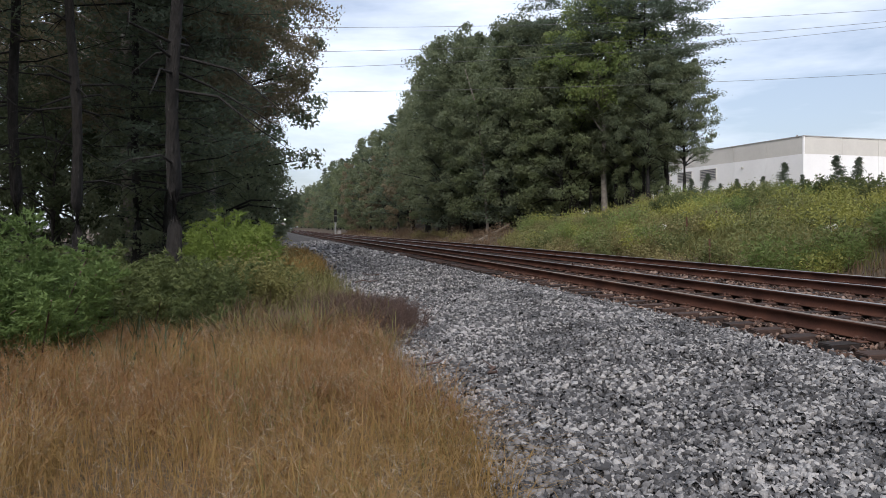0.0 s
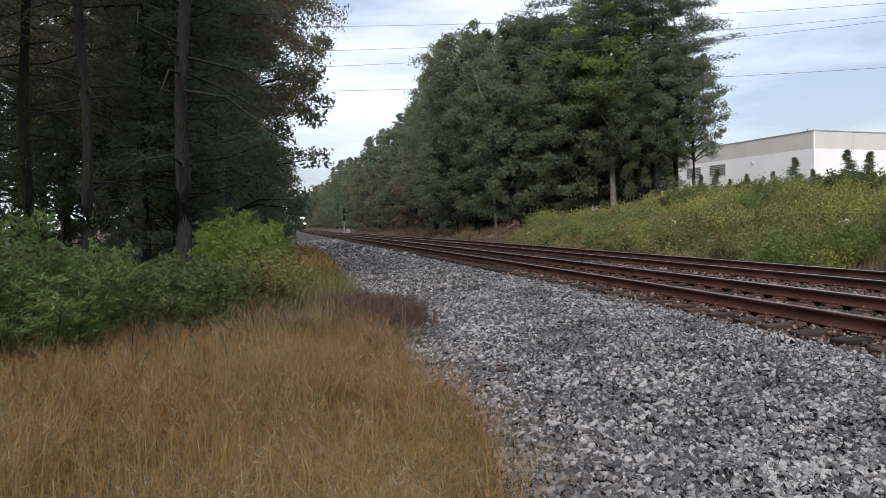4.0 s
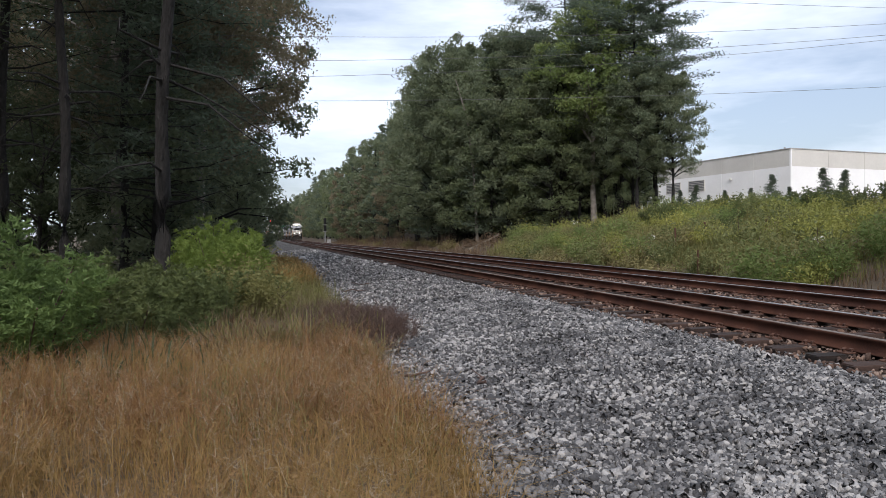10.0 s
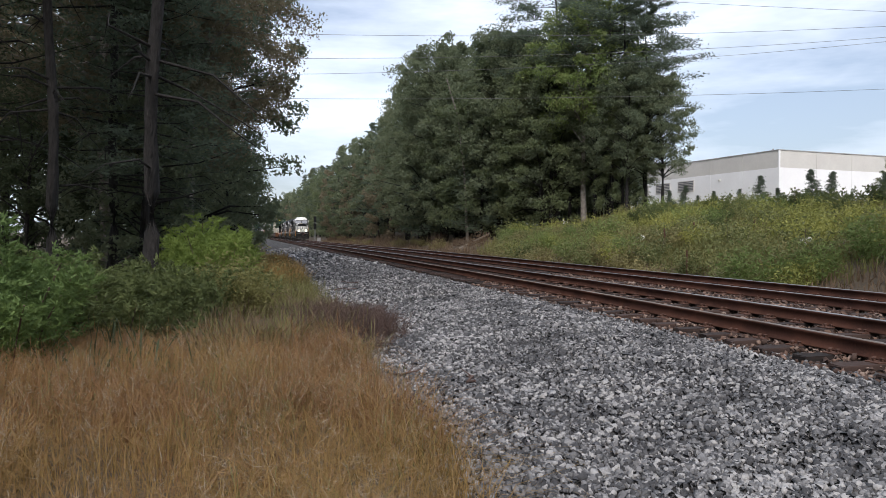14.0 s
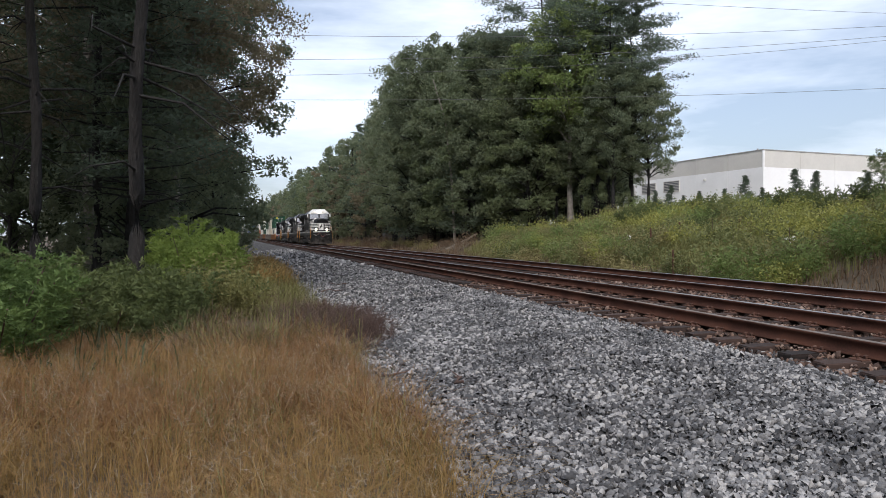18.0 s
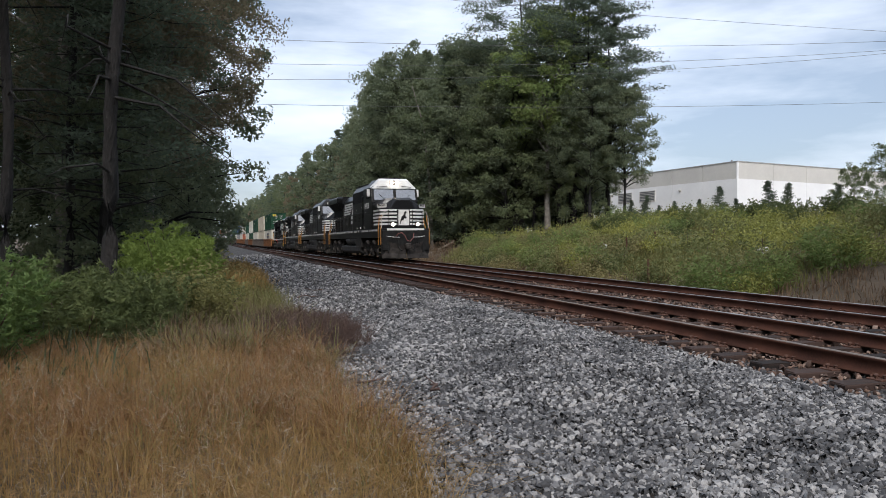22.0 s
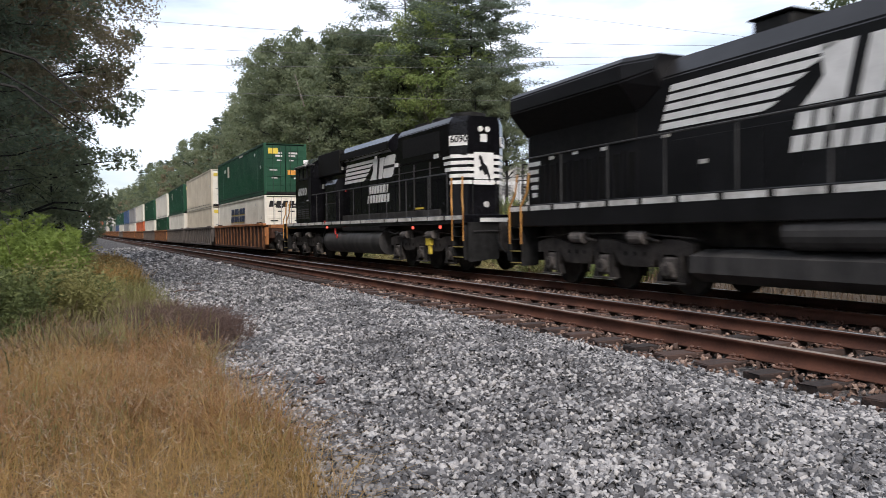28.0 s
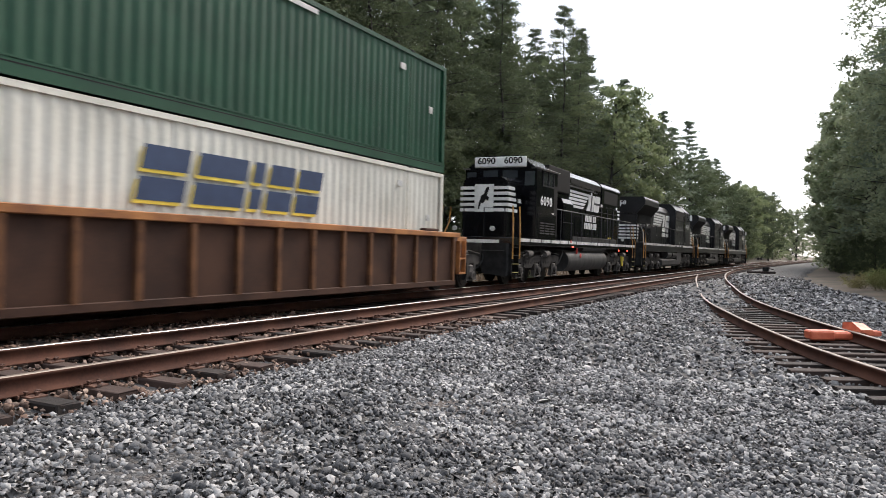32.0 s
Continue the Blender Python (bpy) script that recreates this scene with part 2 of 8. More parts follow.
M_needle = leaf_mat("dark pine needles", (0.094, 0.124, 0.088), (0.166, 0.202, 0.136), None, 0.8)
M_dark = leaf_mat("dark broad leaves", (0.120, 0.150, 0.096), (0.220, 0.252, 0.150), (0.282, 0.290, 0.188), 0.9)
M_mid = leaf_mat("green leaves", (0.118, 0.154, 0.082), (0.224, 0.256, 0.130), (0.290, 0.292, 0.160), 1.0)
M_light = leaf_mat("light green leaves", (0.128, 0.184, 0.055), (0.240, 0.305, 0.108), (0.325, 0.345, 0.140), 0.9)
M_rusty = leaf_mat("fading oak leaves", (0.150, 0.150, 0.088), (0.277, 0.226, 0.150), (0.406, 0.263, 0.187), 1.0)
M_bush = leaf_mat("fresh green shrub leaves", (0.088, 0.142, 0.050), (0.178, 0.258, 0.082), (0.290, 0.365, 0.128), 0.7, 0.4)
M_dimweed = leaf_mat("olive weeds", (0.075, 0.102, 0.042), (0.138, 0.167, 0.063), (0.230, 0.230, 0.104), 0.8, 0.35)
M_straw = leaf_mat("dry straw grass", (0.213, 0.137, 0.050), (0.408, 0.273, 0.106), (0.59, 0.46, 0.24), 0.9, 0.4)
M_rust = leaf_mat("rusty dry grass", (0.170, 0.087, 0.039), (0.332, 0.184, 0.085), (0.484, 0.323, 0.175), 0.9, 0.4)
M_brownweed = leaf_mat("dead brown weeds", (0.10, 0.07, 0.05), (0.20, 0.14, 0.09), (0.33, 0.25, 0.15), 0.9, 0.3)
M_rustpale = leaf_mat("tawny seed heads", (0.223, 0.124, 0.052), (0.373, 0.228, 0.103), (0.497, 0.365, 0.207), 0.9, 0.35)
M_tan = leaf_mat("dry tan weeds", (0.15, 0.14, 0.06), (0.30, 0.265, 0.12), (0.44, 0.37, 0.19), 0.9, 0.35)
M_stalk = leaf_mat("bleached grass stalks", (0.320, 0.248, 0.168), (0.464, 0.392, 0.296), (0.528, 0.480, 0.400), 0.9, 0.3)
M_weed = leaf_mat("weedy grass", (0.128, 0.14, 0.052), (0.262, 0.245, 0.094), (0.44, 0.34, 0.155), 1.0, 0.35)
M_goldweed = leaf_mat("goldenrod", (0.17, 0.20, 0.06), (0.35, 0.35, 0.095), (0.58, 0.50, 0.11), 0.9, 0.3)
M_bankgreen = leaf_mat("bank weed leaves", (0.105, 0.13, 0.055), (0.21, 0.225, 0.088), (0.34, 0.325, 0.135), 1.0, 0.35)
M_twig = surf("dry brown twigs", (0.055, 0.035, 0.03), (0.15, 0.097, 0.08), 8, 0.9)
M_bloom = surf("white flower heads", (0.5, 0.5, 0.46), (0.7, 0.7, 0.66), 9, 0.8)
M_panelwhite = surf("white wall panel", (0.84, 0.84, 0.83), (0.90, 0.90, 0.89), 0.3, 0.6, 0, fine=4)
M_panelgrey = surf("warm grey wall panel", (0.58, 0.56, 0.52), (0.65, 0.63, 0.58), 0.3, 0.6, 0, fine=4)
M_darkglass = surf("dark louvre", (0.10, 0.105, 0.11), (0.16, 0.165, 0.17), 1, 0.4)
M_roof = surf("grey roof", (0.30, 0.30, 0.29), (0.42, 0.42, 0.40), 0.4, 0.8)
M_pole = surf("grey timber pole", (0.15, 0.13, 0.112), (0.30, 0.27, 0.235), 3, 0.9, 0.004, fine=25, stretch=(4, 4, 0.5))
M_wire = surf("aluminium wire", (0.10, 0.10, 0.10), (0.16, 0.16, 0.16), 3, 0.6)
M_steel = surf("galvanised steel", (0.28, 0.28, 0.28), (0.42, 0.42, 0.42), 4, 0.5, metal=0.5)
M_hand = surf("dusty black handrail", (0.02, 0.02, 0.021), (0.06, 0.06, 0.06), 5, 0.5)
M_dull = surf("dull black steel", (0.007, 0.007, 0.007), (0.022, 0.022, 0.022), 4, 0.7, spec=0.2)
M_hose = surf("faded red air hose", (0.10, 0.03, 0.03), (0.20, 0.07, 0.06), 6, 0.6)
M_crib = surf("rust-stained stone", (0.055, 0.032, 0.024), (0.175, 0.106, 0.076), 3.0, 0.9, 0.004, fine=90, third=(0.28, 0.205, 0.165), per_island=0.85)
M_derail = surf("orange red derail paint", (0.55, 0.10, 0.05), (0.72, 0.20, 0.10), 6, 0.5)
M_concrete = surf("pale concrete", (0.38, 0.37, 0.35), (0.52, 0.51, 0.48), 2, 0.85)


# ---- mesh helpers ----
def part(name, bm, mat, parent=None, label="", smooth=False):
    """One mesh object out of a bmesh, under a thing or a part."""
    me = bpy.data.meshes.new(name)
    bm.to_mesh(me)
    bm.free()
    me.materials.append(mat)
    if smooth:
        for f in me.polygons:
            f.use_smooth = True
    ob = new(name, me)
    if parent is not None:
        ob.parent = parent
    if label:
        ob["label"] = label
    return ob


def shared(name, me, parent, m=None, label=""):
    ob = new(name, me)
    ob.parent = parent
    if m is not None:
        ob.matrix_basis = m
    if label:
        ob["label"] = label
    return ob


def mesh_np(name, verts, faces, mat, smooth=False):
    """A mesh from numpy arrays; all faces have the same number of corners."""
    verts, faces = np.asarray(verts, np.float32).reshape(-1, 3), np.asarray(faces, np.int32)
    k = faces.shape[1]
    me = bpy.data.meshes.new(name)
    me.vertices.add(len(verts))
    me.vertices.foreach_set("co", verts.ravel())
    me.loops.add(faces.size)
    me.loops.foreach_set("vertex_index", faces.ravel())
    me.polygons.add(len(faces))
    me.polygons.foreach_set("loop_start", np.arange(0, faces.size, k, dtype=np.int32))
    if smooth:
        me.polygons.foreach_set("use_smooth", np.ones(len(faces), bool))
    me.update(calc_edges=True)
    me.materials.append(mat)
    return me


def add_box(bm, x0, x1, y0, y1, z0, z1, bevel=0.0, m=None):
    vs = bmesh.ops.create_cube(bm, size=1.0)["verts"]
    t = Matrix.Translation(((x0 + x1) / 2, (y0 + y1) / 2, (z0 + z1) / 2)) @ Matrix.Diagonal((abs(x1 - x0), abs(y1 - y0), abs(z1 - z0), 1))
    bmesh.ops.transform(bm, matrix=(m @ t) if m is not None else t, verts=vs)
    if bevel:
        es = list({e for v in vs for e in v.link_edges})
        bmesh.ops.bevel(bm, geom=es, offset=bevel, segments=1, affect="EDGES")


def boxes(*specs, bevel=0.0):
    bm = bmesh.new()
    for s in specs:
        add_box(bm, *s, bevel=bevel)
    return bm


def add_rod(bm, a, b, r, n=6, r2=None):
    a, b = Vector(a), Vector(b)
    d = b - a
    m = Matrix.Translation((a + b) / 2) @ d.to_track_quat("Z", "Y").to_matrix().to_4x4()
    bmesh.ops.create_cone(bm, cap_ends=True, segments=n, radius1=r, radius2=r if r2 is None else r2, depth=d.length, matrix=m)


def add_path(bm, pts, r, n=6):
    """One bent rod through the points, closed at both ends."""
    vs, fs = [], []
    tube(vs, fs, [Vector(p) for p in pts], [r] * len(pts), n)
    bv = [bm.verts.new(v) for v in vs]
    for f in fs:
        bm.faces.new([bv[k] for k in f])
    bm.faces.new(bv[:n][::-1])
    bm.faces.new(bv[-n:])


def add_prism(bm, outline, y0, y1):
    """A closed outline in the x-z plane, drawn out from y0 to y1; y0 and y1 may be lists, corner by corner."""
    n = len(outline)
    ya = y0 if isinstance(y0, (list, tuple)) else [y0] * n
    yb = y1 if isinstance(y1, (list, tuple)) else [y1] * n
    a = [bm.verts.new((x, ya[i], z)) for i, (x, z) in enumerate(outline)]
    b = [bm.verts.new((x, yb[i], z)) for i, (x, z) in enumerate(outline)]
    bm.faces.new(a)
    bm.faces.new(b[::-1])
    for i in range(n):
        j = (i + 1) % n
        bm.faces.new((a[j], a[i], b[i], b[j]))
    bmesh.ops.recalc_face_normals(bm, faces=bm.faces)


def prism(outline, y0, y1):
    bm = bmesh.new()
    add_prism(bm, outline, y0, y1)
    return bm


def add_disc(bm, x, y, z, r, w, n=20, axis="Y"):
    m = Matrix.Translation((x, y, z)) @ Matrix.Rotation(pi / 2, 4, "X" if axis == "Y" else "Y")
    if axis == "Z":
        m = Matrix.Translation((x, y, z))
    bmesh.ops.create_cone(bm, cap_ends=True, segments=n, radius1=r, radius2=r, depth=w, matrix=m)


def letters(text, size, mat, parent, m, name="digit", bold=0.012, wide=1.0, gap=1.0):
    cu = bpy.data.curves.new(name, "FONT")
    cu.body, cu.size, cu.extrude, cu.offset = text, size, 0.003, bold * size / 0.6
    cu.space_character = gap
    cu.align_x, cu.align_y = "LEFT", "BOTTOM"
    tmp = bpy.data.objects.new(name, cu)
    scene.collection.objects.link(tmp)
    bpy.context.view_layer.update()
    me = bpy.data.meshes.new_from_object(tmp.evaluated_get(bpy.context.evaluated_depsgraph_get()))
    bpy.data.objects.remove(tmp)
    me.transform(Matrix.Diagonal((wide, 1, 1, 1)))
    # cut the word at the gaps between its characters
    spans = sorted((min(me.vertices[k].co.x for k in p.vertices), max(me.vertices[k].co.x for k in p.vertices)) for p in me.polygons)
    runs = [list(spans[0])]
    for a, b in spans[1:]:
        if a > runs[-1][1] + 1e-4:
            runs.append([a, b])
        runs[-1][1] = max(runs[-1][1], b)
    for a, b in runs:
        bm = bmesh.new()
        bm.from_mesh(me)
        bmesh.ops.delete(bm, geom=[v for v in bm.verts if not a - 1e-4 <= v.co.x <= b + 1e-4], context="VERTS")
        bmesh.ops.remove_doubles(bm, verts=bm.verts, dist=1e-5)
        part(name, bm, mat, parent).matrix_basis = m
    bpy.data.meshes.remove(me)


# ---- the railway's line ----
NEAR, GAUGE, SPACING = 6.975, 1.51, 4.06       # middle of the near track, rail to rail, track to track
SUPER = 0.034                                  # outer rails lie higher on the curve


def smooth01(a, b, v):
    t = min(1.0, max(0.0, (v - a) / (b - a)))
    return t * t * (3 - 2 * t)


def shift(y):
    """How far the line has curved towards -x at y."""
    d = -0.95 * smooth01(10, 48, y) * smooth01(125, 58, y)
    if y > 3.3:
        d -= (min(y, 68) - 3.3) ** 2 / 2858
    if y > 68:
        d -= 0.0453 * (y - 68)
    if y > 250:
        d -= (y - 250) ** 2 / 7000
    if y < -50:
        d -= (y + 50) ** 2 / 5100
    return d


def grade(y):
    return 1.0e-5 * (y - 10) ** 2 + 0.12 * smooth01(10, 48, y) * smooth01(125, 58, y) if y > 10 else 0.0


def line(y, off):
    """A place on the line: off metres from x = 0 where the line is straight."""
    s = (shift(y + 0.5) - shift(y - 0.5))
    n = sqrt(1 + s * s)
    return Vector((shift(y) + off / n, y - off * s / n * 0.0, grade(y)))


def heading(y):
    return shift(y + 0.5) - shift(y - 0.5)


SIDING = [(6.97, -78), (6.55, -62), (5.5, -46), (3.85, -33.8), (2.4, -25), (1.0, -18.9), (0.14, -15.7), (-0.95, -12.2), (-2.7, -8), (-5.2, -3.4), (-8.8, 1.4), (-13.5, 5.5)]


def spline(points, t):
    """Catmull-Rom through the points; t from 0 to the number of spans."""
    i = min(int(t), len(points) - 2)
    f = t - i
    p = [Vector(points[max(0, min(len(points) - 1, i + k))]) for k in (-1, 0, 1, 2)]
    return 0.5 * ((2 * p[1]) + (-p[0] + p[2]) * f + (2 * p[0] - 5 * p[1] + 4 * p[2] - p[3]) * f * f + (-p[0] + 3 * p[1] - 3 * p[2] + p[3]) * f ** 3)


def siding_z(y):
    return -0.31 * smooth01(-52, -27, y)


def even(points, step):
    """Places and headings at even steps along a spline."""
    fine = [spline(points, i * 0.02) for i in range((len(points) - 1) * 50 + 1)]
    out, gone, last = [], 0.0, fine[0]
    for a, b in zip(fine[:-1], fine[1:]):
        gone += (b - a).length
        if gone >= step:
            gone = 0.0
            out.append((b, (b - a).normalized()))
    return out


SIDE = even(SIDING, 0.62)


def ground_z(x, y):
    u, z = x - shift(y), grade(y)
    n = noise.noise((x * 0.25, y * 0.25, 0)) * 0.10 + noise.noise((x * 0.05, y * 0.05, 3)) * 0.3
    if 5.2 <= u <= 12.6:
        return z - 0.42
    if u < 5.2:
        t = smooth01(1.2, 5.2, u)
        low = -0.52 - 0.05 * smooth01(-2, -10, y)
        left = smooth01(1.0, -4, u)
        rise = 0.5 * smooth01(-3, -14, u) * smooth01(-6, 6, y) + 1.6 * smooth01(-5, -16, u) * smooth01(-14, -26, y)
        return z * t + (low * (1 - t) - 0.42 * t) + n * (0.12 + left) * (1 - t) - 0.16 * smooth01(0.9, 2.0, u) - 0.14 * smooth01(2.5, -2.0, y) + rise + z * (1 - t)
    ditch = smooth01(12.6, 15.0, u)
    bank = smooth01(16.0, 21.5, u) * 1.5 + smooth01(20.0, 35.0, u) * 2.1
    return z - 0.42 - 0.5 * ditch + bank + n * ditch


def axis(edges):
    out = []
    for a, b, step in edges:
        out += list(np.arange(a, b, step))
    return out + [edges[-1][1]]


xs = axis([(-2500, -400, 350), (-400, -60, 40), (-60, -14, 4), (-14, 40, 0.75), (40, 90, 5), (90, 400, 40), (400, 2500, 350)])
ys = axis([(-2500, -500, 400), (-500, -120, 25), (-120, -40, 5), (-40, 60, 1.0), (60, 140, 4), (140, 520, 19), (520, 2500, 330)])
gv = [(x + shift(max(-300, min(450, y))), y, ground_z(x + shift(max(-300, min(450, y))), max(-300, min(450, y)))) for y in ys for x in xs]
nx = len(xs)
gf = [(j * nx + i, j * nx + i + 1, (j + 1) * nx + i + 1, (j + 1) * nx + i) for j in range(len(ys) - 1) for i in range(nx - 1)]
ground = tagged(new("ground", mesh_np("ground", gv, gf, M_bank, True)), "brown soil with thin weeds along the railway cutting", "ground", kind="structure")


# ---- ballast bed ----
def strip(name, mat, stations, label):
    """A bed of broken stone: cross sections (lists of places) joined along the line."""
    k = len(stations[0])
    vs = [p for st in stations for p in st]
    fs = [(j * k + i, j * k + i + 1, (j + 1) * k + i + 1, (j + 1) * k + i) for j in range(len(stations) - 1) for i in range(k - 1)]
    return tagged(new(name, mesh_np(name, vs, fs, mat, True)), label, "ballast", kind="structure")


def toe(y):
    """Where the stones end towards the grass; on the open side they run on past the siding."""
    wob = 0.34 * noise.noise((0.3 * y, 7.0, 0)) + 0.12 * noise.noise((1.1 * y, 2.0, 0))
    t = 1.22 + 0.16 * smooth01(4.0, 5.4, y) - 0.26 * smooth01(5.6, 8, y) + wob * 0.6 - 0.35 * smooth01(14, 32, y)
    return t + (-8.0 - t) * smooth01(2.2, -1.5, y) if y > -8 else -8.0 + 5.3 * smooth01(-8, -21, y) + 3.6 * smooth01(-21, -60, y) + wob * 2


BEDY = axis([(-420, -80, 12), (-80, -30, 2.5), (-30, 40, 0.6), (40, 120, 4), (120, 440, 12)])


def bed_z(u, y):
    t = smooth01(1.2, 5.3, u)
    z = (-0.47 - 0.085 * smooth01(-1, -8, y) * smooth01(-60, -40, y)) * (1 - t) - 0.212 * t - 0.055 * smooth01(4.4, 5.2, u) * smooth01(5.95, 5.75, u)
    if u > 12.3:
        z = -0.212 - 0.5 * smooth01(12.3, 14.6, u)
    w = 0.045 * noise.noise((u * 0.9, y * 0.9, 1)) + 0.03 * noise.noise((u * 2.3, y * 2.3, 5))
    edge = max(smooth01(5.5, 4.6, u), smooth01(12.4, 13.0, u))
    return z + w * edge + grade(y)


def bed_section(y):
    a = toe(y)
    us = [a + (5.4 - a) * i / 14 for i in range(15)] + [5.7, 6.5, 7.5, 8.3, 9.0, 9.7, 10.6, 11.5, 12.3, 12.8, 13.4, 14.0, 14.8]
    out = []
    for i, u in enumerate(us):
        z = bed_z(u, y) - 0.02
        if i in (0, len(us) - 1):
            z -= 0.25
        out.append((u + shift(y), y, z))
    return out


ballast = strip("ballast", M_ballast, [bed_section(y) for y in BEDY], "grey crushed stone ballast bed under two tracks")


# ---- rails and ties ----
RAILP = [(-0.075, -0.18), (0.075, -0.18), (0.075, -0.165), (0.013, -0.145), (0.011, -0.05), (0.036, -0.036), (0.037, -0.008),
         (0.028, 0.0), (-0.028, 0.0), (-0.037, -0.008), (-0.036, -0.036), (-0.011, -0.05), (-0.013, -0.145), (-0.075, -0.165)]
TOPF = {6, 7, 8}


def rail(name, places, top, parent, label=""):
    """places: (place, way) along the rail; the profile is drawn along them, and the head's faces take the second material."""
    k = len(RAILP)
    vs, fs = [], []
    for p, w in places:
        side = Vector((w.y, -w.x, 0))
        vs += [(p + side * a + Vector((0, 0, b)))[:] for a, b in RAILP]
    for j in range(len(places) - 1):
        for i in range(k):
            i2 = (i + 1) % k
            fs.append((j * k + i, j * k + i2, (j + 1) * k + i2, (j + 1) * k + i))
    me = mesh_np(name, vs, fs, M_rail)
    me.materials.append(top)
    for q, f in enumerate(me.polygons):
        if q % k in TOPF:
            f.material_index = 1
    ob = new(name, me)
    ob.parent = parent
    if label:
        ob["label"] = label
    return ob


RY = axis([(-420, -80, 10), (-80, -20, 3), (-20, 80, 1.5), (80, 440, 8)])


def track_places(off, lift=0.0):
    out = []
    for y in RY:
        h = heading(y)
        out.append((line(y, off) + Vector((0, 0, lift)), Vector((h, 1, 0)).normalized()))
    return out


def tie_mesh(seed, l=2.72, w=0.225, d=0.17):
    bm = bmesh.new()
    add_box(bm, -l / 2, l / 2, -w / 2, w / 2, -d, 0, bevel=0.012)
    rr = random.Random(seed)
    for v in bm.verts:
        v.co += Vector((rr.uniform(-0.02, 0.02), rr.uniform(-0.008, 0.008), rr.uniform(-0.006, 0.004)))
    me = bpy.data.meshes.new("tie")
    bm.to_mesh(me)
    bm.free()
    me.materials.append(M_tie)
    return me


def plate_mesh():
    bm = boxes((-0.19, 0.19, -0.09, 0.09, 0, 0.018), bevel=0.004)
    for sx, sy in ((-0.1, 0.06), (-0.1, -0.05), (0.1, 0.05), (0.1, -0.06), (-0.155, 0.0)):
        add_box(bm, sx - 0.012, sx + 0.012, sy - 0.011, sy + 0.011, 0.018, 0.05)
        add_box(bm, sx - 0.022, sx + 0.022, sy - 0.017, sy + 0.017, 0.044, 0.058, bevel=0.004)
    # rail anchor clip beside the tie
    add_box(bm, -0.1, 0.1, 0.115, 0.135, -0.005, 0.03, bevel=0.005)
    me = bpy.data.meshes.new("tie_plate")
    bm.to_mesh(me)
    bm.free()
    me.materials.append(M_plate)
    return me


TIES = [tie_mesh(i) for i in range(5)]
PLATE = plate_mesh()
STEP = 0.62


def far_ties(name, parent, poses):
    vs, fs = [], []
    box = [(a, b, c) for a in (-1.3, 1.3) for b in (-0.112, 0.112) for c in (-0.17, 0.0)]
    for m in poses:
        k = len(vs)
        vs += [(m @ Vector(q))[:] for q in box]
        fs += [(k, k + 1, k + 3, k + 2), (k + 4, k + 6, k + 7, k + 5), (k + 1, k + 5, k + 7, k + 3), (k, k + 4, k + 5, k + 1), (k + 2, k + 3, k + 7, k + 6)]
    ob = new(name, mesh_np(name, vs, fs, M_tie))
    ob.parent = parent
    tagged(ob, "weathered timber ties far along the line", kind="stuff")


def main_track(name, off, top1, top2, label, y_near):
    thing = tagged(new(name), label, "railway track", "railway tracks", kind="structure")
    tilt = math.degrees(SUPER / GAUGE)
    rail("rail", track_places(off - GAUGE / 2), top1, thing)
    rail("rail", track_places(off + GAUGE / 2, SUPER), top2, thing)
    rr = random.Random(int(off * 10))
    far = []
    for i in range(-420, 520):
        y = i * STEP + 0.25
        c = line(y, off)
        m = pose(c.x, c.y, c.z - 0.195 + SUPER / 2, 0, -tilt, -math.degrees(heading(y)) + rr.uniform(-0.7, 0.7)) @ pose(rr.uniform(-0.06, 0.06), 0, 0)
        if y_near[0] < y < y_near[1]:
            shared("tie", TIES[rr.randrange(5)], thing, m)
            if -13 < y < 22:
                for s in (-1, 1):
                    q = line(y, off + s * GAUGE / 2)
                    shared("tie_plate", PLATE, thing, pose(q.x, q.y, q.z - 0.197 + (SUPER if s > 0 else 0), 0, -tilt, -math.degrees(heading(y))))
        else:
            far.append(m)
    far_ties("far_ties", thing, far)
    return thing


main_track("railway_track", NEAR, M_railtop, M_shiny, "empty near track of rusty rails on weathered ties", (-42, 60))
main_track("railway_track", NEAR + SPACING, M_shiny, M_shiny, "far main track of rusty rails under the train", (-42, 60))

siding = tagged(new("siding_track"), "curved siding track on dark ties in gravel", "railway track", "railway tracks", kind="structure")
for s in (-1, 1):
    pl = [(Vector((p.x - w.y * s * GAUGE / 2, p.y + w.x * s * GAUGE / 2, siding_z(p.y) - 0.002)), w) for p, w in even(SIDING, 0.9) if p.y > (-66 if s > 0 else -46)]
    rail("rail", pl, M_railtop, siding)
srand = random.Random(9)
for p, w in SIDE:
    if p.y > -50:
        shared("tie", TIES[srand.randrange(5)], siding, pose(p.x, p.y, siding_z(p.y) - 0.185, 0, 0, math.degrees(atan2(w.y, w.x)) - 90 + srand.uniform(-2, 2)) @ pose(srand.uniform(-0.12, 0.12), 0, 0))


# ---- plants ----
def quat_dirs(rs, n, flat=0.0):
    """n random frames (two directions each) for leaves; flat pulls them level."""
    a = rs.normal(size=(n, 3))
    a[:, 2] *= 1 - flat
    a /= np.linalg.norm(a, axis=1)[:, None]
    b = rs.normal(size=(n, 3))
    b -= (a * b).sum(1)[:, None] * a
    b /= np.linalg.norm(b, axis=1)[:, None]
    return a, b


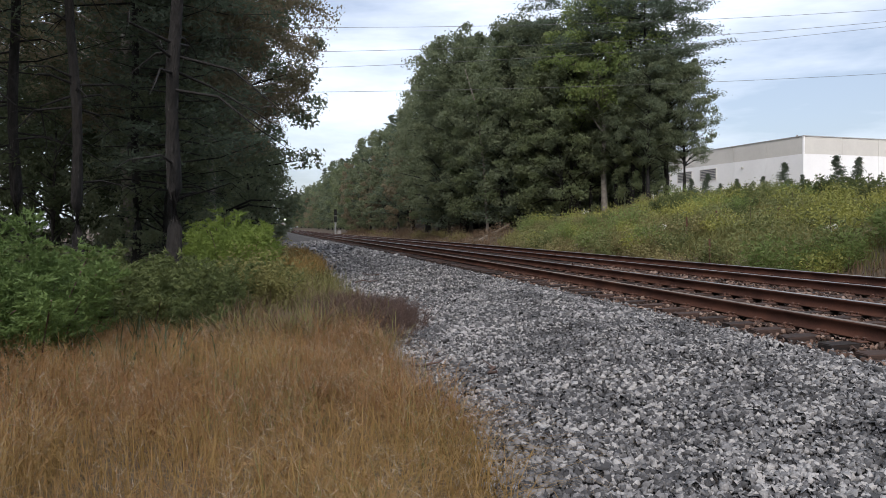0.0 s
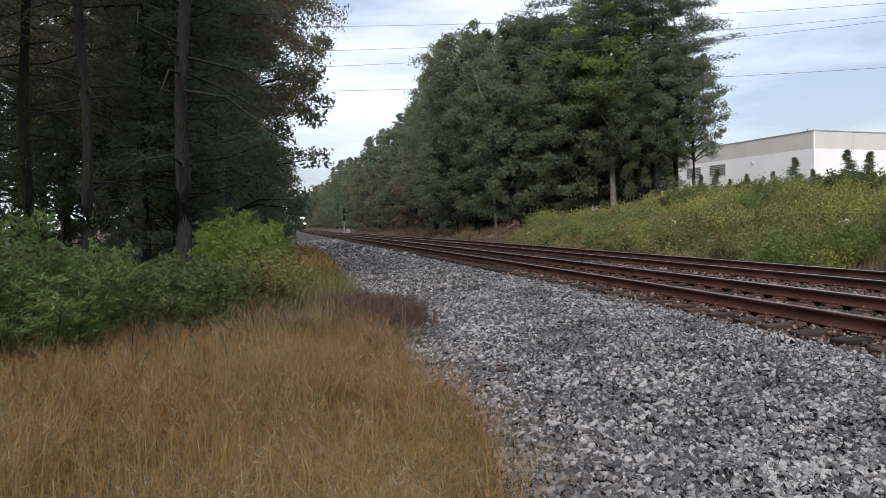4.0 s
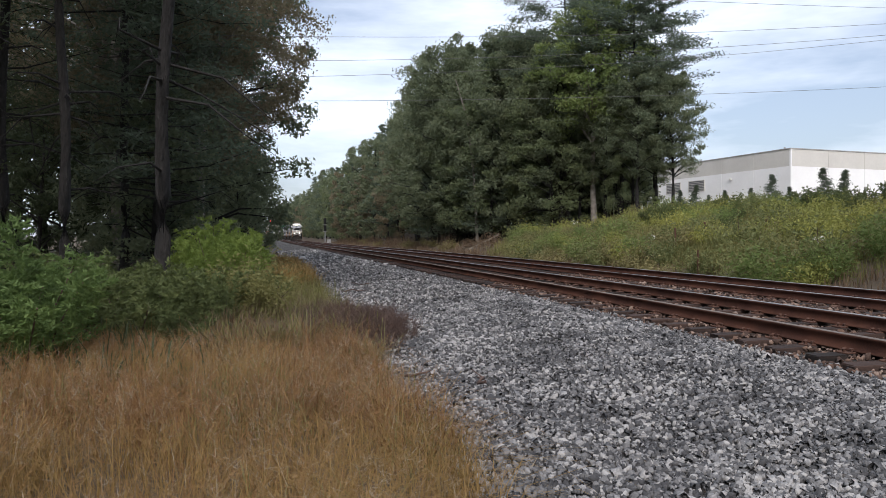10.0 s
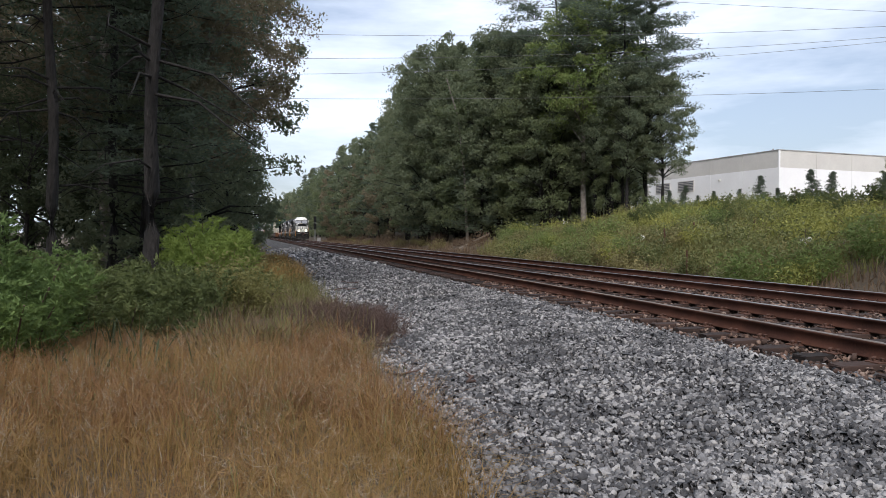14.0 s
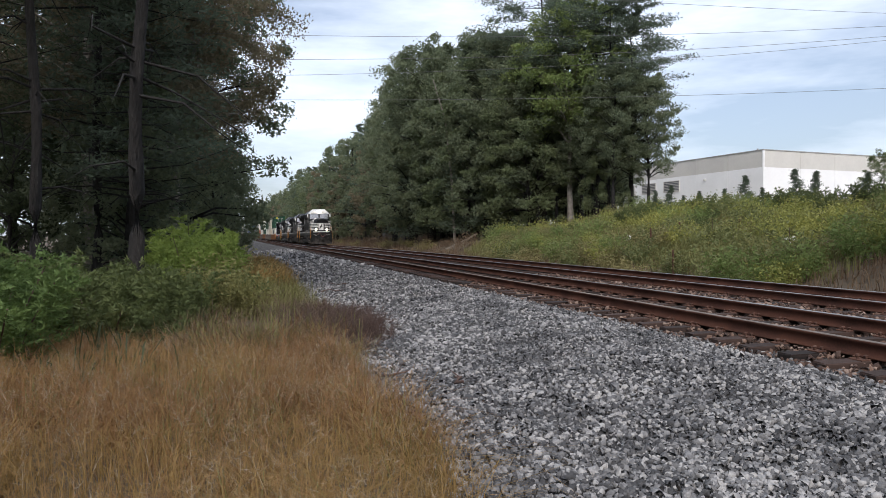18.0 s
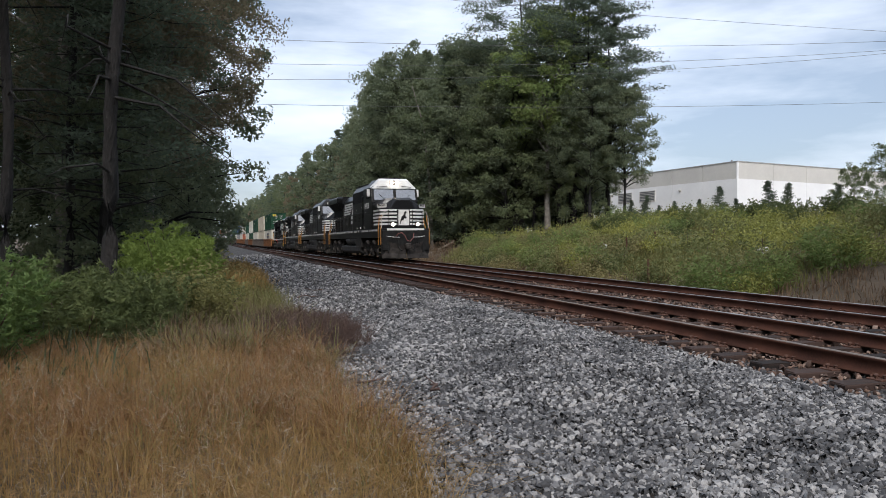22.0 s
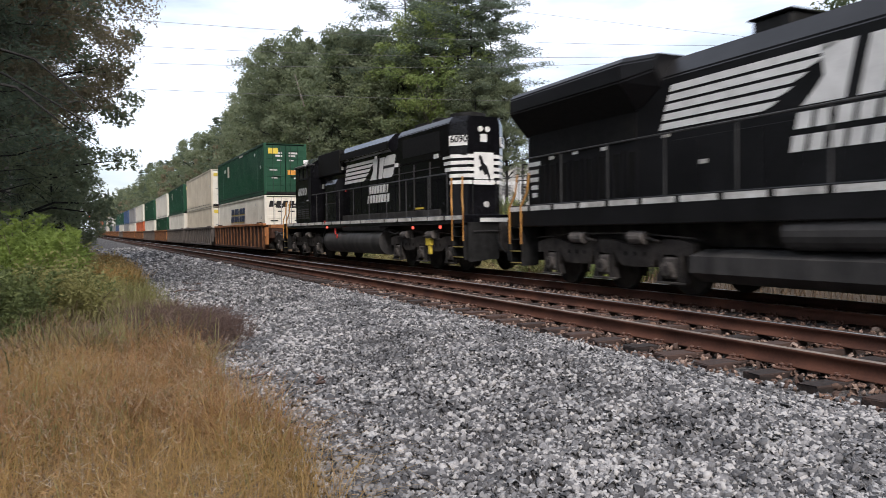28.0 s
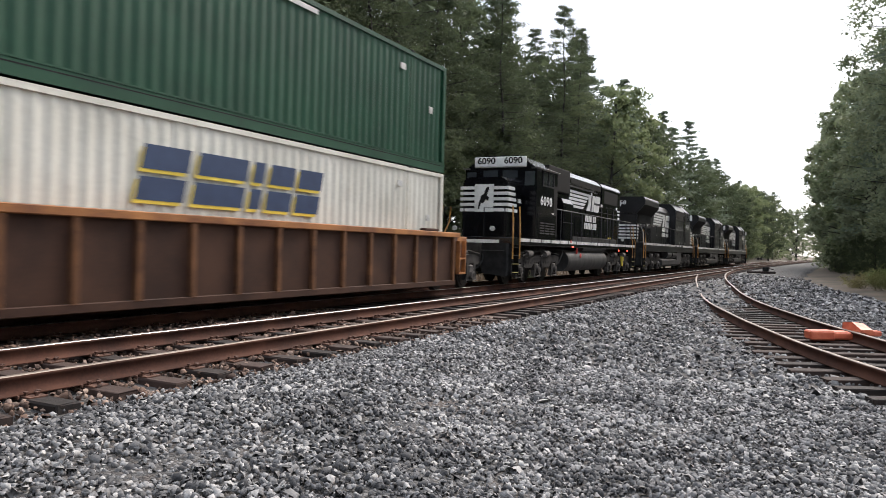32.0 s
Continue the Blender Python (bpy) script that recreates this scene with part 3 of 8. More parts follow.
def sprays_at(rs, centres, size, jitter=0.4, flat=0.0, slim=0.6):
    """A small three-cornered leaf or needle spray at every place."""
    n = len(centres)
    a, b = quat_dirs(rs, n, flat)
    s = size * rs.uniform(1 - jitter, 1 + jitter, n)[:, None]
    v = np.stack([centres - a * s, centres + a * s * 0.9, centres + b * s * slim * 1.6], 1).reshape(-1, 3)
    return v, np.arange(n * 3).reshape(n, 3)


def tube(vs, fs, pts, radii, n=6):
    """A tapered limb along pts, added to lists of vertices and quads."""
    base = len(vs)
    for i, (p, r) in enumerate(zip(pts, radii)):
        d = Vector(pts[min(i + 1, len(pts) - 1)]) - Vector(pts[max(i - 1, 0)])
        q = d.to_track_quat("Z", "Y")
        for k in range(n):
            w = 2 * pi * k / n
            vs.append((Vector(p) + q @ Vector((cos(w) * r, sin(w) * r, 0)))[:])
    for i in range(len(pts) - 1):
        for k in range(n):
            k2 = (k + 1) % n
            fs.append((base + i * n + k, base + i * n + k2, base + (i + 1) * n + k2, base + (i + 1) * n + k))


def clump_leaves(rs, clumps, per, size, flat=0.72, loose=1.15):
    """Leaf sprays on the outside of every clump (middle, radius), lying mostly along its surface, fewer below."""
    mids = np.repeat(np.array([tuple(c) for c, r in clumps]), per, 0)
    rads = np.repeat(np.array([r for c, r in clumps]), per)
    n = len(rads)
    d = rs.normal(size=(n, 3))
    d[:, 2] += 0.35
    d /= np.linalg.norm(d, axis=1)[:, None]
    lump = 1 + 0.24 * np.sin(d[:, 0] * 5.1 + rads * 40) * np.sin(d[:, 1] * 4.3 + rads * 25) + 0.16 * np.sin(d[:, 2] * 7.0 + rads * 60)
    p = mids + d * (rads * lump * rs.uniform(0.25, 1.12, n) ** 0.55)[:, None] * np.array((1, 1, flat))[None]
    nrm = d + rs.normal(size=(n, 3)) * loose
    nrm /= np.linalg.norm(nrm, axis=1)[:, None]
    a = np.cross(nrm, rs.normal(size=(n, 3)))
    a /= np.linalg.norm(a, axis=1)[:, None]
    b = np.cross(nrm, a)
    s = (size * rs.uniform(0.55, 1.4, n))[:, None]
    v = np.stack([p - a * s, p + a * s * 0.9 - d * s * 0.2, p + b * s * 0.95], 1).reshape(-1, 3)
    return v, np.arange(n * 3).reshape(n, 3)


def broadleaf(seed, h, spread, clear, bark, leaf, label, nleaf=5200, size=0.17, clumps=70, lean=0.0, droop=0.0, big=1.0):
    """A broad-leaved tree: bent trunk, limbs, and leaf clumps round the limbs' ends with gaps between."""
    rs, rr = np.random.RandomState(seed), random.Random(seed)
    thing = tagged(new("tree"), label, "tree")
    vs, fs, ends = [], [], []
    top = h * 0.9
    r0 = 0.011 * h + 0.05
    bend = [rr.uniform(-0.5, 0.5) for _ in range(4)]

    def mid(z):
        t = z / h
        return Vector((lean * t * h + bend[0] * sin(3 * t) + bend[1] * 0.4 * sin(7 * t), bend[2] * sin(3 * t + 1) - bend[2] * sin(1), z))
    tube(vs, fs, [mid(top * i / 9) - Vector((0, 0, 0.3 if i == 0 else 0)) for i in range(10)], [r0 * (1.25 if i == 0 else 1) * (1 - 0.088 * i) for i in range(10)], 8)
    for i in range(clumps):
        t = clear + (1 - clear) * ((i + rr.random()) / clumps) ** 0.9
        z = h * t * 0.97
        q = (t - clear) / (1 - clear)
        full = 0.35 + 0.65 * sin(pi * min(1, 0.15 + q * 0.82)) ** 0.8
        reach = spread * full * (rr.uniform(0.72, 1.06) if i % 3 else rr.uniform(0.15, 0.6))
        w = i * 2.4 + rr.uniform(-0.6, 0.6)
        a = mid(max(0.12 * h, z - reach * 0.45))
        b = mid(z) + Vector((cos(w) * reach, sin(w) * reach, rr.uniform(-0.4, 0.5) - droop * reach))
        ends.append((b, big * (0.26 + 0.115 * spread) * rr.uniform(0.55, 1.45)))
        if i % 2 == 0:
            m1 = a.lerp(b, 0.5) + Vector((0, 0, 0.12 * reach))
            rl = r0 * 0.36 * (1 - 0.6 * q)
            tube(vs, fs, [a, m1, b], [rl, rl * 0.6, rl * 0.2], 5)
    shared("trunk", mesh_np("trunk", vs, fs, bark, True), thing)
    v, f = clump_leaves(rs, ends, nleaf // clumps, size)
    shared("crown", mesh_np("crown", v, f, leaf), thing)
    return thing


def pine(seed, h, spread, clear, label, nleaf=5200, size=0.2, clumps=64, leaf=None, dead=12, inner=0.35, tuft=1.0, sag=0.0, tip=0.35, taper=1.7):
    """A pine: tall straight trunk, level whorled boughs carrying flat tufts of needles, dead stubs below."""
    rs, rr = np.random.RandomState(seed), random.Random(seed)
    thing = tagged(new("pine_tree"), label, "pine tree")
    vs, fs, cs = [], [], []
    r0 = 0.0068 * h + 0.03
    sway = rr.uniform(0.25, 0.45) * rr.choice((-1, 1))

    def mid(z):
        return Vector((sway * (sin(z / h * 3) + 0.22 * sin(z / h * 21)), sway * 0.6 * (sin(z / h * 4 + 1) + 0.2 * sin(z / h * 17)), z))
    tube(vs, fs, [mid(h * i / 24) - Vector((0, 0, 0.3 if i == 0 else 0)) for i in range(25)], [r0 * (1.25 if i == 0 else 1 + 0.05 * sin(i * 2.3)) * (1.02 - 0.0395 * i) for i in range(25)], 9)
    for i in range(dead):
        z, w = h * rr.uniform(0.14, max(0.16, clear)), rr.uniform(0, 2 * pi)
        l = rr.uniform(0.8, 3.0)
        a = mid(z)
        up, turn = rr.uniform(-0.35, 0.3), rr.uniform(-0.5, 0.5)
        e1 = a + Vector((cos(w) * l * 0.5, sin(w) * l * 0.5, up * l * 0.4 + 0.08))
        e2 = a + Vector((cos(w + turn) * l * 0.85, sin(w + turn) * l * 0.85, up * l - 0.12))
        e3 = e2 + Vector((cos(w + turn * 2) * l * 0.3, sin(w + turn * 2) * l * 0.3, -0.2 * l))
        tube(vs, fs, [a, e1, e2, e3], [0.04, 0.026, 0.014, 0.004], 4)
        for k in range(3):
            f0 = e1.lerp(e2, rr.random())
            tube(vs, fs, [f0, f0 + Vector((rr.uniform(-0.5, 0.5), rr.uniform(-0.5, 0.5), rr.uniform(-0.45, 0.15)))], [0.01, 0.003], 3)
    per = nleaf // clumps
    for i in range(clumps):
        t = clear + (1 - clear) * (i + rr.random()) / clumps
        q = (t - clear) / (1 - clear)
        reach = spread * (1 - q ** taper) * rr.uniform(0.5, 1.1) + tip
        w = i * 2.4 + rr.uniform(-0.5, 0.5)
        a = mid(h * t * 0.985)
        b = a + Vector((cos(w) * reach, sin(w) * reach, reach * (rr.uniform(-0.12, 0.22) - sag * (1 - q))))
        tube(vs, fs, [a, a.lerp(b, 0.55) + Vector((0, 0, -0.06 * reach)), b], [r0 * 0.22 * (1.1 - q), r0 * 0.13 * (1.1 - q), 0.008], 4)
        k = rs.uniform(inner, 1.08, per)[:, None]
        base = np.array(a)[None] * (1 - k) + np.array(b)[None] * k
        d = rs.normal(size=(per, 3)) * np.array((0.42, 0.42, 0.16))[None] * (0.35 + 0.2 * reach) * tuft
        cs.append(base + d)
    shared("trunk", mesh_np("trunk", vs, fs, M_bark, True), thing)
    v, f = sprays_at(rs, np.concatenate(cs), size, flat=0.45, slim=0.32)
    shared("crown", mesh_np("crown", v, f, leaf or M_needle), thing)
    return thing


def shrub(seed, r, h, leaf, label, n=2600, size=0.075, name="shrub", category="shrub", slim=0.4):
    """Leafy weeds: stems from one root, leaves along them, in one piece of foliage."""
    rs, rr = np.random.RandomState(seed), random.Random(seed)
    thing = tagged(new(name), label, category)
    cs = []
    stems = 22
    for i in range(stems):
        w, d = rr.uniform(0, 2 * pi), r * sqrt(rr.random())
        top = Vector((cos(w) * d, sin(w) * d, h * (1 - 0.45 * (d / r) ** 2) * rr.uniform(0.7, 1.12)))
        per = n // stems
        k = rs.uniform(0.25, 1.05, per)[:, None]
        base = np.array((top.x * 0.25, top.y * 0.25, 0))[None] * (1 - k) + np.array(top)[None] * k
        d2 = rs.normal(size=(per, 3)) * np.array((0.17, 0.17, 0.14))[None] * r * (0.5 + 0.6 * k)
        cs.append(base + d2)
        if i < 2:
            bm = bmesh.new()
            add_path(bm, [Vector((top.x * 0.2, top.y * 0.2, -0.1)), top * 0.55, top], 0.008, 4)
            part("stem", bm, M_twig, thing)
    c = np.concatenate(cs)
    c[:, 2] = np.maximum(c[:, 2], 0.03)
    v, f = sprays_at(rs, c, size, flat=0.1, slim=slim)
    shared("foliage", mesh_np("foliage", v, f, leaf), thing)
    return thing


def plume_bush(seed, r, h, leaf, label, stems=20, sides=26, hairs=26, size=0.05):
    """A feathery bush: leaning stems set with side sprays of thread-thin leaves, nodding at the tips."""
    rs, rr = np.random.RandomState(seed), random.Random(seed)
    thing = tagged(new("shrub"), label, "shrub")
    roots, ways = [], []
    for i in range(stems):
        w, d = rr.uniform(0, 2 * pi), r * sqrt(rr.random())
        foot = Vector((cos(w) * d * 0.3, sin(w) * d * 0.3, 0))
        top = Vector((cos(w) * d, sin(w) * d, h * (1 - 0.4 * (d / r) ** 2) * rr.uniform(0.72, 1.1)))
        nod = Vector((cos(w), sin(w), 0)) * 0.12 * h
        if i % 4 == 0:
            bm = bmesh.new()
            add_path(bm, [foot - Vector((0, 0, 0.1)), foot.lerp(top, 0.5) + nod * 0.25, top + nod], 0.009, 5)
            part("stem", bm, M_twig, thing)
        for k in range(sides):
            f = 0.12 + 0.88 * (k + rr.random()) / sides
            p = foot.lerp(top, f) + nod * f * f
            q = k * 2.4 + rr.uniform(-0.5, 0.5)
            reach = h * (0.30 - 0.21 * f) * rr.uniform(0.7, 1.2)
            e = Vector((cos(q) * reach, sin(q) * reach, reach * rr.uniform(0.35, 0.9)))
            roots.append(p)
            ways.append(e)
    m = len(roots)
    f = rs.uniform(0.08, 1.05, (m, hairs, 1))
    e = np.array([tuple(x) for x in ways])[:, None]
    p = np.array([tuple(x) for x in roots])[:, None] + e * f - np.array((0, 0, 0.22))[None, None] * f * f * np.linalg.norm(e, axis=2)[:, :, None]
    p = (p + rs.normal(size=p.shape) * 0.012).reshape(-1, 3)
    p[:, 2] = np.maximum(p[:, 2], 0.03)
    a = np.repeat(e, hairs, 1).reshape(-1, 3)
    a = a / np.linalg.norm(a, axis=1)[:, None] + rs.normal(size=p.shape) * 0.6
    a[:, 2] -= 0.15
    a /= np.linalg.norm(a, axis=1)[:, None]
    b = np.cross(a, rs.normal(size=p.shape))
    b /= np.linalg.norm(b, axis=1)[:, None]
    s = size * rs.uniform(0.6, 1.5, len(p))[:, None]
    v = np.stack([p - b * s * 0.17, p + b * s * 0.17, p + a * s], 1).reshape(-1, 3)
    shared("foliage", mesh_np("foliage", v, np.arange(len(v)).reshape(-1, 3), leaf), thing)
    return thing


def blades(name, rs, xy, height, mat, width=0.007, lean=0.5, label="", category="grass", droop=0.25):
    """Grass: bent three-part blades rising from the ground; neighbours lean alike, tuft by tuft."""
    n = len(xy)
    cell = np.floor(xy / 0.22)
    key = np.abs(np.sin(cell[:, 0] * 12.9898 + cell[:, 1] * 78.233) * 43758.5453) % 1.0
    key2 = np.abs(np.sin(cell[:, 0] * 39.346 + cell[:, 1] * 11.135) * 24634.6345) % 1.0
    h = height * rs.uniform(0.45, 1.15, n) * (0.7 + 0.55 * key2)
    w = key * 2 * pi + rs.normal(0, 1.1, n)
    l = rs.uniform(0.1, lean, n) * h
    d = np.stack([np.cos(w), np.sin(w)], 1)
    side = np.stack([-d[:, 1], d[:, 0]], 1) * width * rs.uniform(0.6, 1.4, n)[:, None]
    z0 = np.array([ground_z(a, b) for a, b in xy]) - 0.02
    p1, p2, p3 = xy + d * (l * 0.2)[:, None], xy + d * (l * 0.6)[:, None], xy + d * l[:, None]
    fall = 1 - droop * l / h

    def v3(p, z):
        return np.concatenate([p, z[:, None]], 1)
    v = np.stack([v3(xy - side, z0), v3(xy + side, z0), v3(p1 + side * 0.9, z0 + h * 0.5), v3(p1 - side * 0.9, z0 + h * 0.5),
                  v3(p2 + side * 0.6, z0 + h * 0.86 * (0.5 + 0.5 * fall)), v3(p2 - side * 0.6, z0 + h * 0.86 * (0.5 + 0.5 * fall)),
                  v3(p3, z0 + h * fall * 0.98)], 1).reshape(-1, 3)
    k = np.arange(n)[:, None] * 7
    quads = np.concatenate([k + np.array([[0, 1, 2, 3]]), k + np.array([[3, 2, 4, 5]])])
    tips = k + np.array([[5, 4, 6]])
    me = bpy.data.meshes.new(name)
    me.from_pydata(v.tolist(), [], quads.tolist() + tips.tolist())
    me.materials.append(mat)
    return tagged(new(name, me), label, category, kind="stuff")


def panicles(name, rs, xy, height, mat, label):
    """Fine seed heads: a bent stalk whose upper part carries many hair-thin side branches."""
    n, k = len(xy), 11
    z0 = np.array([ground_z(a, b) for a, b in xy]) - 0.02
    h = height * rs.uniform(0.6, 1.15, n)
    w = rs.uniform(0, 2 * pi, n)
    l = rs.uniform(0.1, 0.75, n) * h
    d = np.stack([np.cos(w), np.sin(w)], 1)
    base = np.concatenate([xy, z0[:, None]], 1)
    knee = np.concatenate([xy + d * (l * 0.4)[:, None], (z0 + h * 0.62)[:, None]], 1)
    tip = np.concatenate([xy + d * l[:, None], (z0 + h * 0.85)[:, None]], 1)
    side = np.concatenate([np.stack([-d[:, 1], d[:, 0]], 1), np.zeros((n, 1))], 1) * 0.0014
    stalk = np.stack([base - side, base + side, knee, knee - side, knee + side, tip], 1).reshape(-1, 3)
    f = rs.uniform(-0.25, 1.0, (n, k, 1))
    root = knee[:, None] * (1 - f) + tip[:, None] * f
    way = rs.normal(size=(n, k, 3))
    way[:, :, 2] = np.abs(way[:, :, 2]) * 0.9 + 0.1
    way *= (rs.uniform(0.03, 0.09, (n, k)) / np.linalg.norm(way, axis=2))[:, :, None]
    wid = rs.normal(size=(n, k, 3)) * 0.0009
    hairs = np.stack([root - wid, root + wid, root + way], 2).reshape(-1, 3)
    v = np.concatenate([stalk, hairs])
    return tagged(new(name, mesh_np(name, v, np.arange(len(v)).reshape(-1, 3), mat)), label, "grass", kind="stuff")


def scatter(rs, n, x0, x1, y0, y1, follow=True):
    y = rs.uniform(y0, y1, n)
    x = rs.uniform(x0, x1, n)
    if follow:
        x = x + np.array([shift(q) for q in y])
    return np.stack([x, y], 1)


def clumped(rs, n, x0, x1, y0, y1, tufts, radius):
    c = scatter(rs, tufts, x0, x1, y0, y1)
    i = rs.randint(0, tufts, n)
    return c[i] + rs.normal(size=(n, 2)) * radius


NEAR_KINDS = [
    broadleaf(1, 19, 5.0, 0.10, M_bark, M_dark, "dark green broad-leaved tree at the wood's edge", 28000, 0.125, 150),
    broadleaf(2, 18, 4.8, 0.06, M_bark, M_mid, "green broad-leaved tree at the wood's edge", 28000, 0.125, 150),
    pine(3, 22, 3.9, 0.42, "tall pine with dark needles in the wood", 15000, 0.14, 84, dead=18),
    broadleaf(4, 14, 4.4, 0.04, M_palebark, M_mid, "leafy green tree on the bank beside the line", 20000, 0.12, 120),
    pine(5, 21, 3.8, 0.2, "dark pine with level boughs in the wood", 14000, 0.15, 92),
    broadleaf(6, 20, 5.0, 0.30, M_palebark, M_rusty, "tall oak with fading brownish leaves", 90000, 0.07, 170),
    broadleaf(7, 17, 4.6, 0.42, M_palebark, M_light, "light yellow-green tree at the wood's edge", 24000, 0.12, 130),
    broadleaf(8, 9, 3.2, 0.03, M_bark, M_dark, "dark understorey tree in the wood's shade", 12000, 0.10, 70),
    broadleaf(9, 19, 4.6, 0.33, M_bark, M_dark, "dark green tree with a bare lower trunk", 26000, 0.125, 130),
    pine(10, 25, 5.6, 0.5, "tall pine with an open tufted crown above the wood", 22000, 0.14, 54, dead=14, inner=0.42, tuft=0.72, sag=0.1, taper=2.6),
    pine(11, 17, 3.0, 0.04, "dense dark cedar at the wood's edge", 18000, 0.13, 120, dead=0, inner=0.25),
    # these two carry the wood's shade in their leaf colour
    pine(12, 22, 4.0, 0.12, "pine with level boughs behind the line, deep green for shade", 40000, 0.085, 120, leaf=M_shadeleaf, dead=4),
    broadleaf(13, 18, 4.6, 0.05, M_bark, M_shadeleaf, "broad-leaved tree behind the line, deep green for shade", 72000, 0.075, 150),
]
FAR_KINDS = [
    broadleaf(21, 19, 5.2, 0.05, M_bark, M_dark, "dark green tree in the distant wood", 9000, 0.23, 100),
    broadleaf(22, 17, 5.0, 0.03, M_bark, M_mid, "green tree in the distant wood", 9000, 0.22, 100),
    pine(23, 22, 4.2, 0.15, "dark pine in the distant wood", 4800, 0.30, 70),
    broadleaf(24, 16, 4.6, 0.04, M_bark, M_rusty, "brownish tree in the distant wood", 8000, 0.22, 90),
    # the filler tree's leaves are coloured for shade as well
    broadleaf(25, 18, 5.2, 0.03, M_bark, M_shadeleaf, "tree in the wood behind the line, deep green for shade", 14000, 0.18, 100),
]
stood = set()


def plant(kinds, k, x, y, size, group, sink=0.05):
    proto = kinds[k]
    m = pose(x, y, ground_z(x, y) - sink, 0, 0, random.uniform(0, 360))
    t = proto if proto in stood else None
    if t is None:
        stood.add(proto)
        t = proto
        t.matrix_basis = m
    else:
        t = copy_thing(proto, m)
    t.scale = (size, size, size * random.uniform(0.94, 1.08))
    t["group"] = group
    return t


random.seed(11)
# the stand that ends at the meadow, then a wall of trees along the curve
for i in range(24):
    f = i / 23
    x = 16.5 + 14.0 * f + random.uniform(-0.8, 0.8)
    y = 84 - 25 * f + random.uniform(-1.5, 1.5)
    if f < 0.74:
        top = 1.1 - 0.03 * smooth01(0.1, 0.5, f) - 0.06 * smooth01(0.45, 0.7, f)
        plant(NEAR_KINDS, (0, 10, 0, 8, 10, 1, 0, 8, 10, 1)[i % 10], x, y, random.uniform(0.92, 1.1) * top * (1.1 if i % 10 in (1, 4, 8) else 1.0), "far wood")
    elif i % 2 == 0:
        plant(NEAR_KINDS, (8, 1, 8)[i % 3], x, y, random.uniform(0.6, 0.72), "far wood")
    if f < 0.64:
        plant(NEAR_KINDS if i % 3 == 1 else FAR_KINDS, (2, 4, 0)[i % 3], x + 3.2, y + 6.5, random.uniform(0.95, 1.06), "far wood")
        if i % 2:
            plant(FAR_KINDS, (0, 2, 1)[i % 3], x + 6, y + 14, random.uniform(1.0, 1.15), "far wood")
    elif i % 2:
        plant(NEAR_KINDS, 2, x + 1.5, y + 5, random.uniform(0.58, 0.7), "far wood")
# the stand's deep shade behind its bare trunks
for x, y, k, sz in ((27.0, 72.0, 0, 0.8), (29.5, 70.5, 1, 0.7), (31.5, 72.5, 0, 0.75), (33.0, 69.0, 4, 0.62), (35.0, 74.0, 0, 0.75), (37.0, 77.5, 4, 0.7), (33.5, 79.0, 2, 0.8), (39.5, 82.0, 0, 0.75), (30.0, 80.0, 1, 0.85), (42.0, 87.0, 0, 0.8), (36.0, 86.0, 4, 0.9)):
    plant(FAR_KINDS, k, x, y, sz, "far wood")
for i in range(16):
    f = i / 15
    plant(NEAR_KINDS, (2, 8)[i % 2], 24.0 + 8.5 * f + random.uniform(-0.6, 0.6), 70.5 - 9.0 * f + random.uniform(0, 5), random.uniform(0.55, 0.8) * (1 - 0.22 * f), "far wood")
for x, y, k, sz in ((30.2, 60.4, 9, 1.0), (28.8, 61.0, 9, 1.08), (31.2, 58.5, 8, 0.68), (31.9, 57.0, 8, 0.6), (25.4, 66.5, 9, 1.1), (29.0, 57.8, 8, 0.68), (20.5, 72.5, 10, 1.15), (31.6, 60.0, 9, 0.85), (27.6, 63.4, 6, 1.2)):
    plant(NEAR_KINDS, k, x, y, sz, "far wood")
for i in range(58):
    y = 94 + i * 5.4 * (1 + i * 0.006)
    x = shift(y) + (NEAR + SPACING) + 10.0 + random.uniform(-1.2, 2.0)
    far = y > 112
    plant(FAR_KINDS if far else NEAR_KINDS, random.choice((0, 1, 0, 2, 3) if far else (0, 1, 8, 10, 0)), x, y, random.uniform(0.9, 1.1) * (1.0 + 0.1 * smooth01(122, 112, y)), "far wood")
    if i < 14:
        plant(FAR_KINDS, random.choice((0, 2, 1)), x + 6, y + 2, random.uniform(0.95, 1.15), "far wood")
# wood behind the train where the line runs straight on
plant(NEAR_KINDS, 1, 30.4, 19.4, 0.9, "wood behind the line")
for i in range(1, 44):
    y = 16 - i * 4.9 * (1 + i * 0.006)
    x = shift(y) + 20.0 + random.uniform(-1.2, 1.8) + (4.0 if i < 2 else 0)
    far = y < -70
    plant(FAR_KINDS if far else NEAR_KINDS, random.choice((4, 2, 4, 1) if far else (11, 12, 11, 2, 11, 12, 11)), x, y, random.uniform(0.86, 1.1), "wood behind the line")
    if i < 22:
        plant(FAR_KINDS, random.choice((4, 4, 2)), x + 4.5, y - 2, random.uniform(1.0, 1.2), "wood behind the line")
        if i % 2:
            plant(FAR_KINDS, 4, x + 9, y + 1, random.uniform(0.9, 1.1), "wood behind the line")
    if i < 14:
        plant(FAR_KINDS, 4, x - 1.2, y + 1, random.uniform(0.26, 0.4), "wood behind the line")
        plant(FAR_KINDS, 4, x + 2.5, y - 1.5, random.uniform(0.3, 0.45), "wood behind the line")
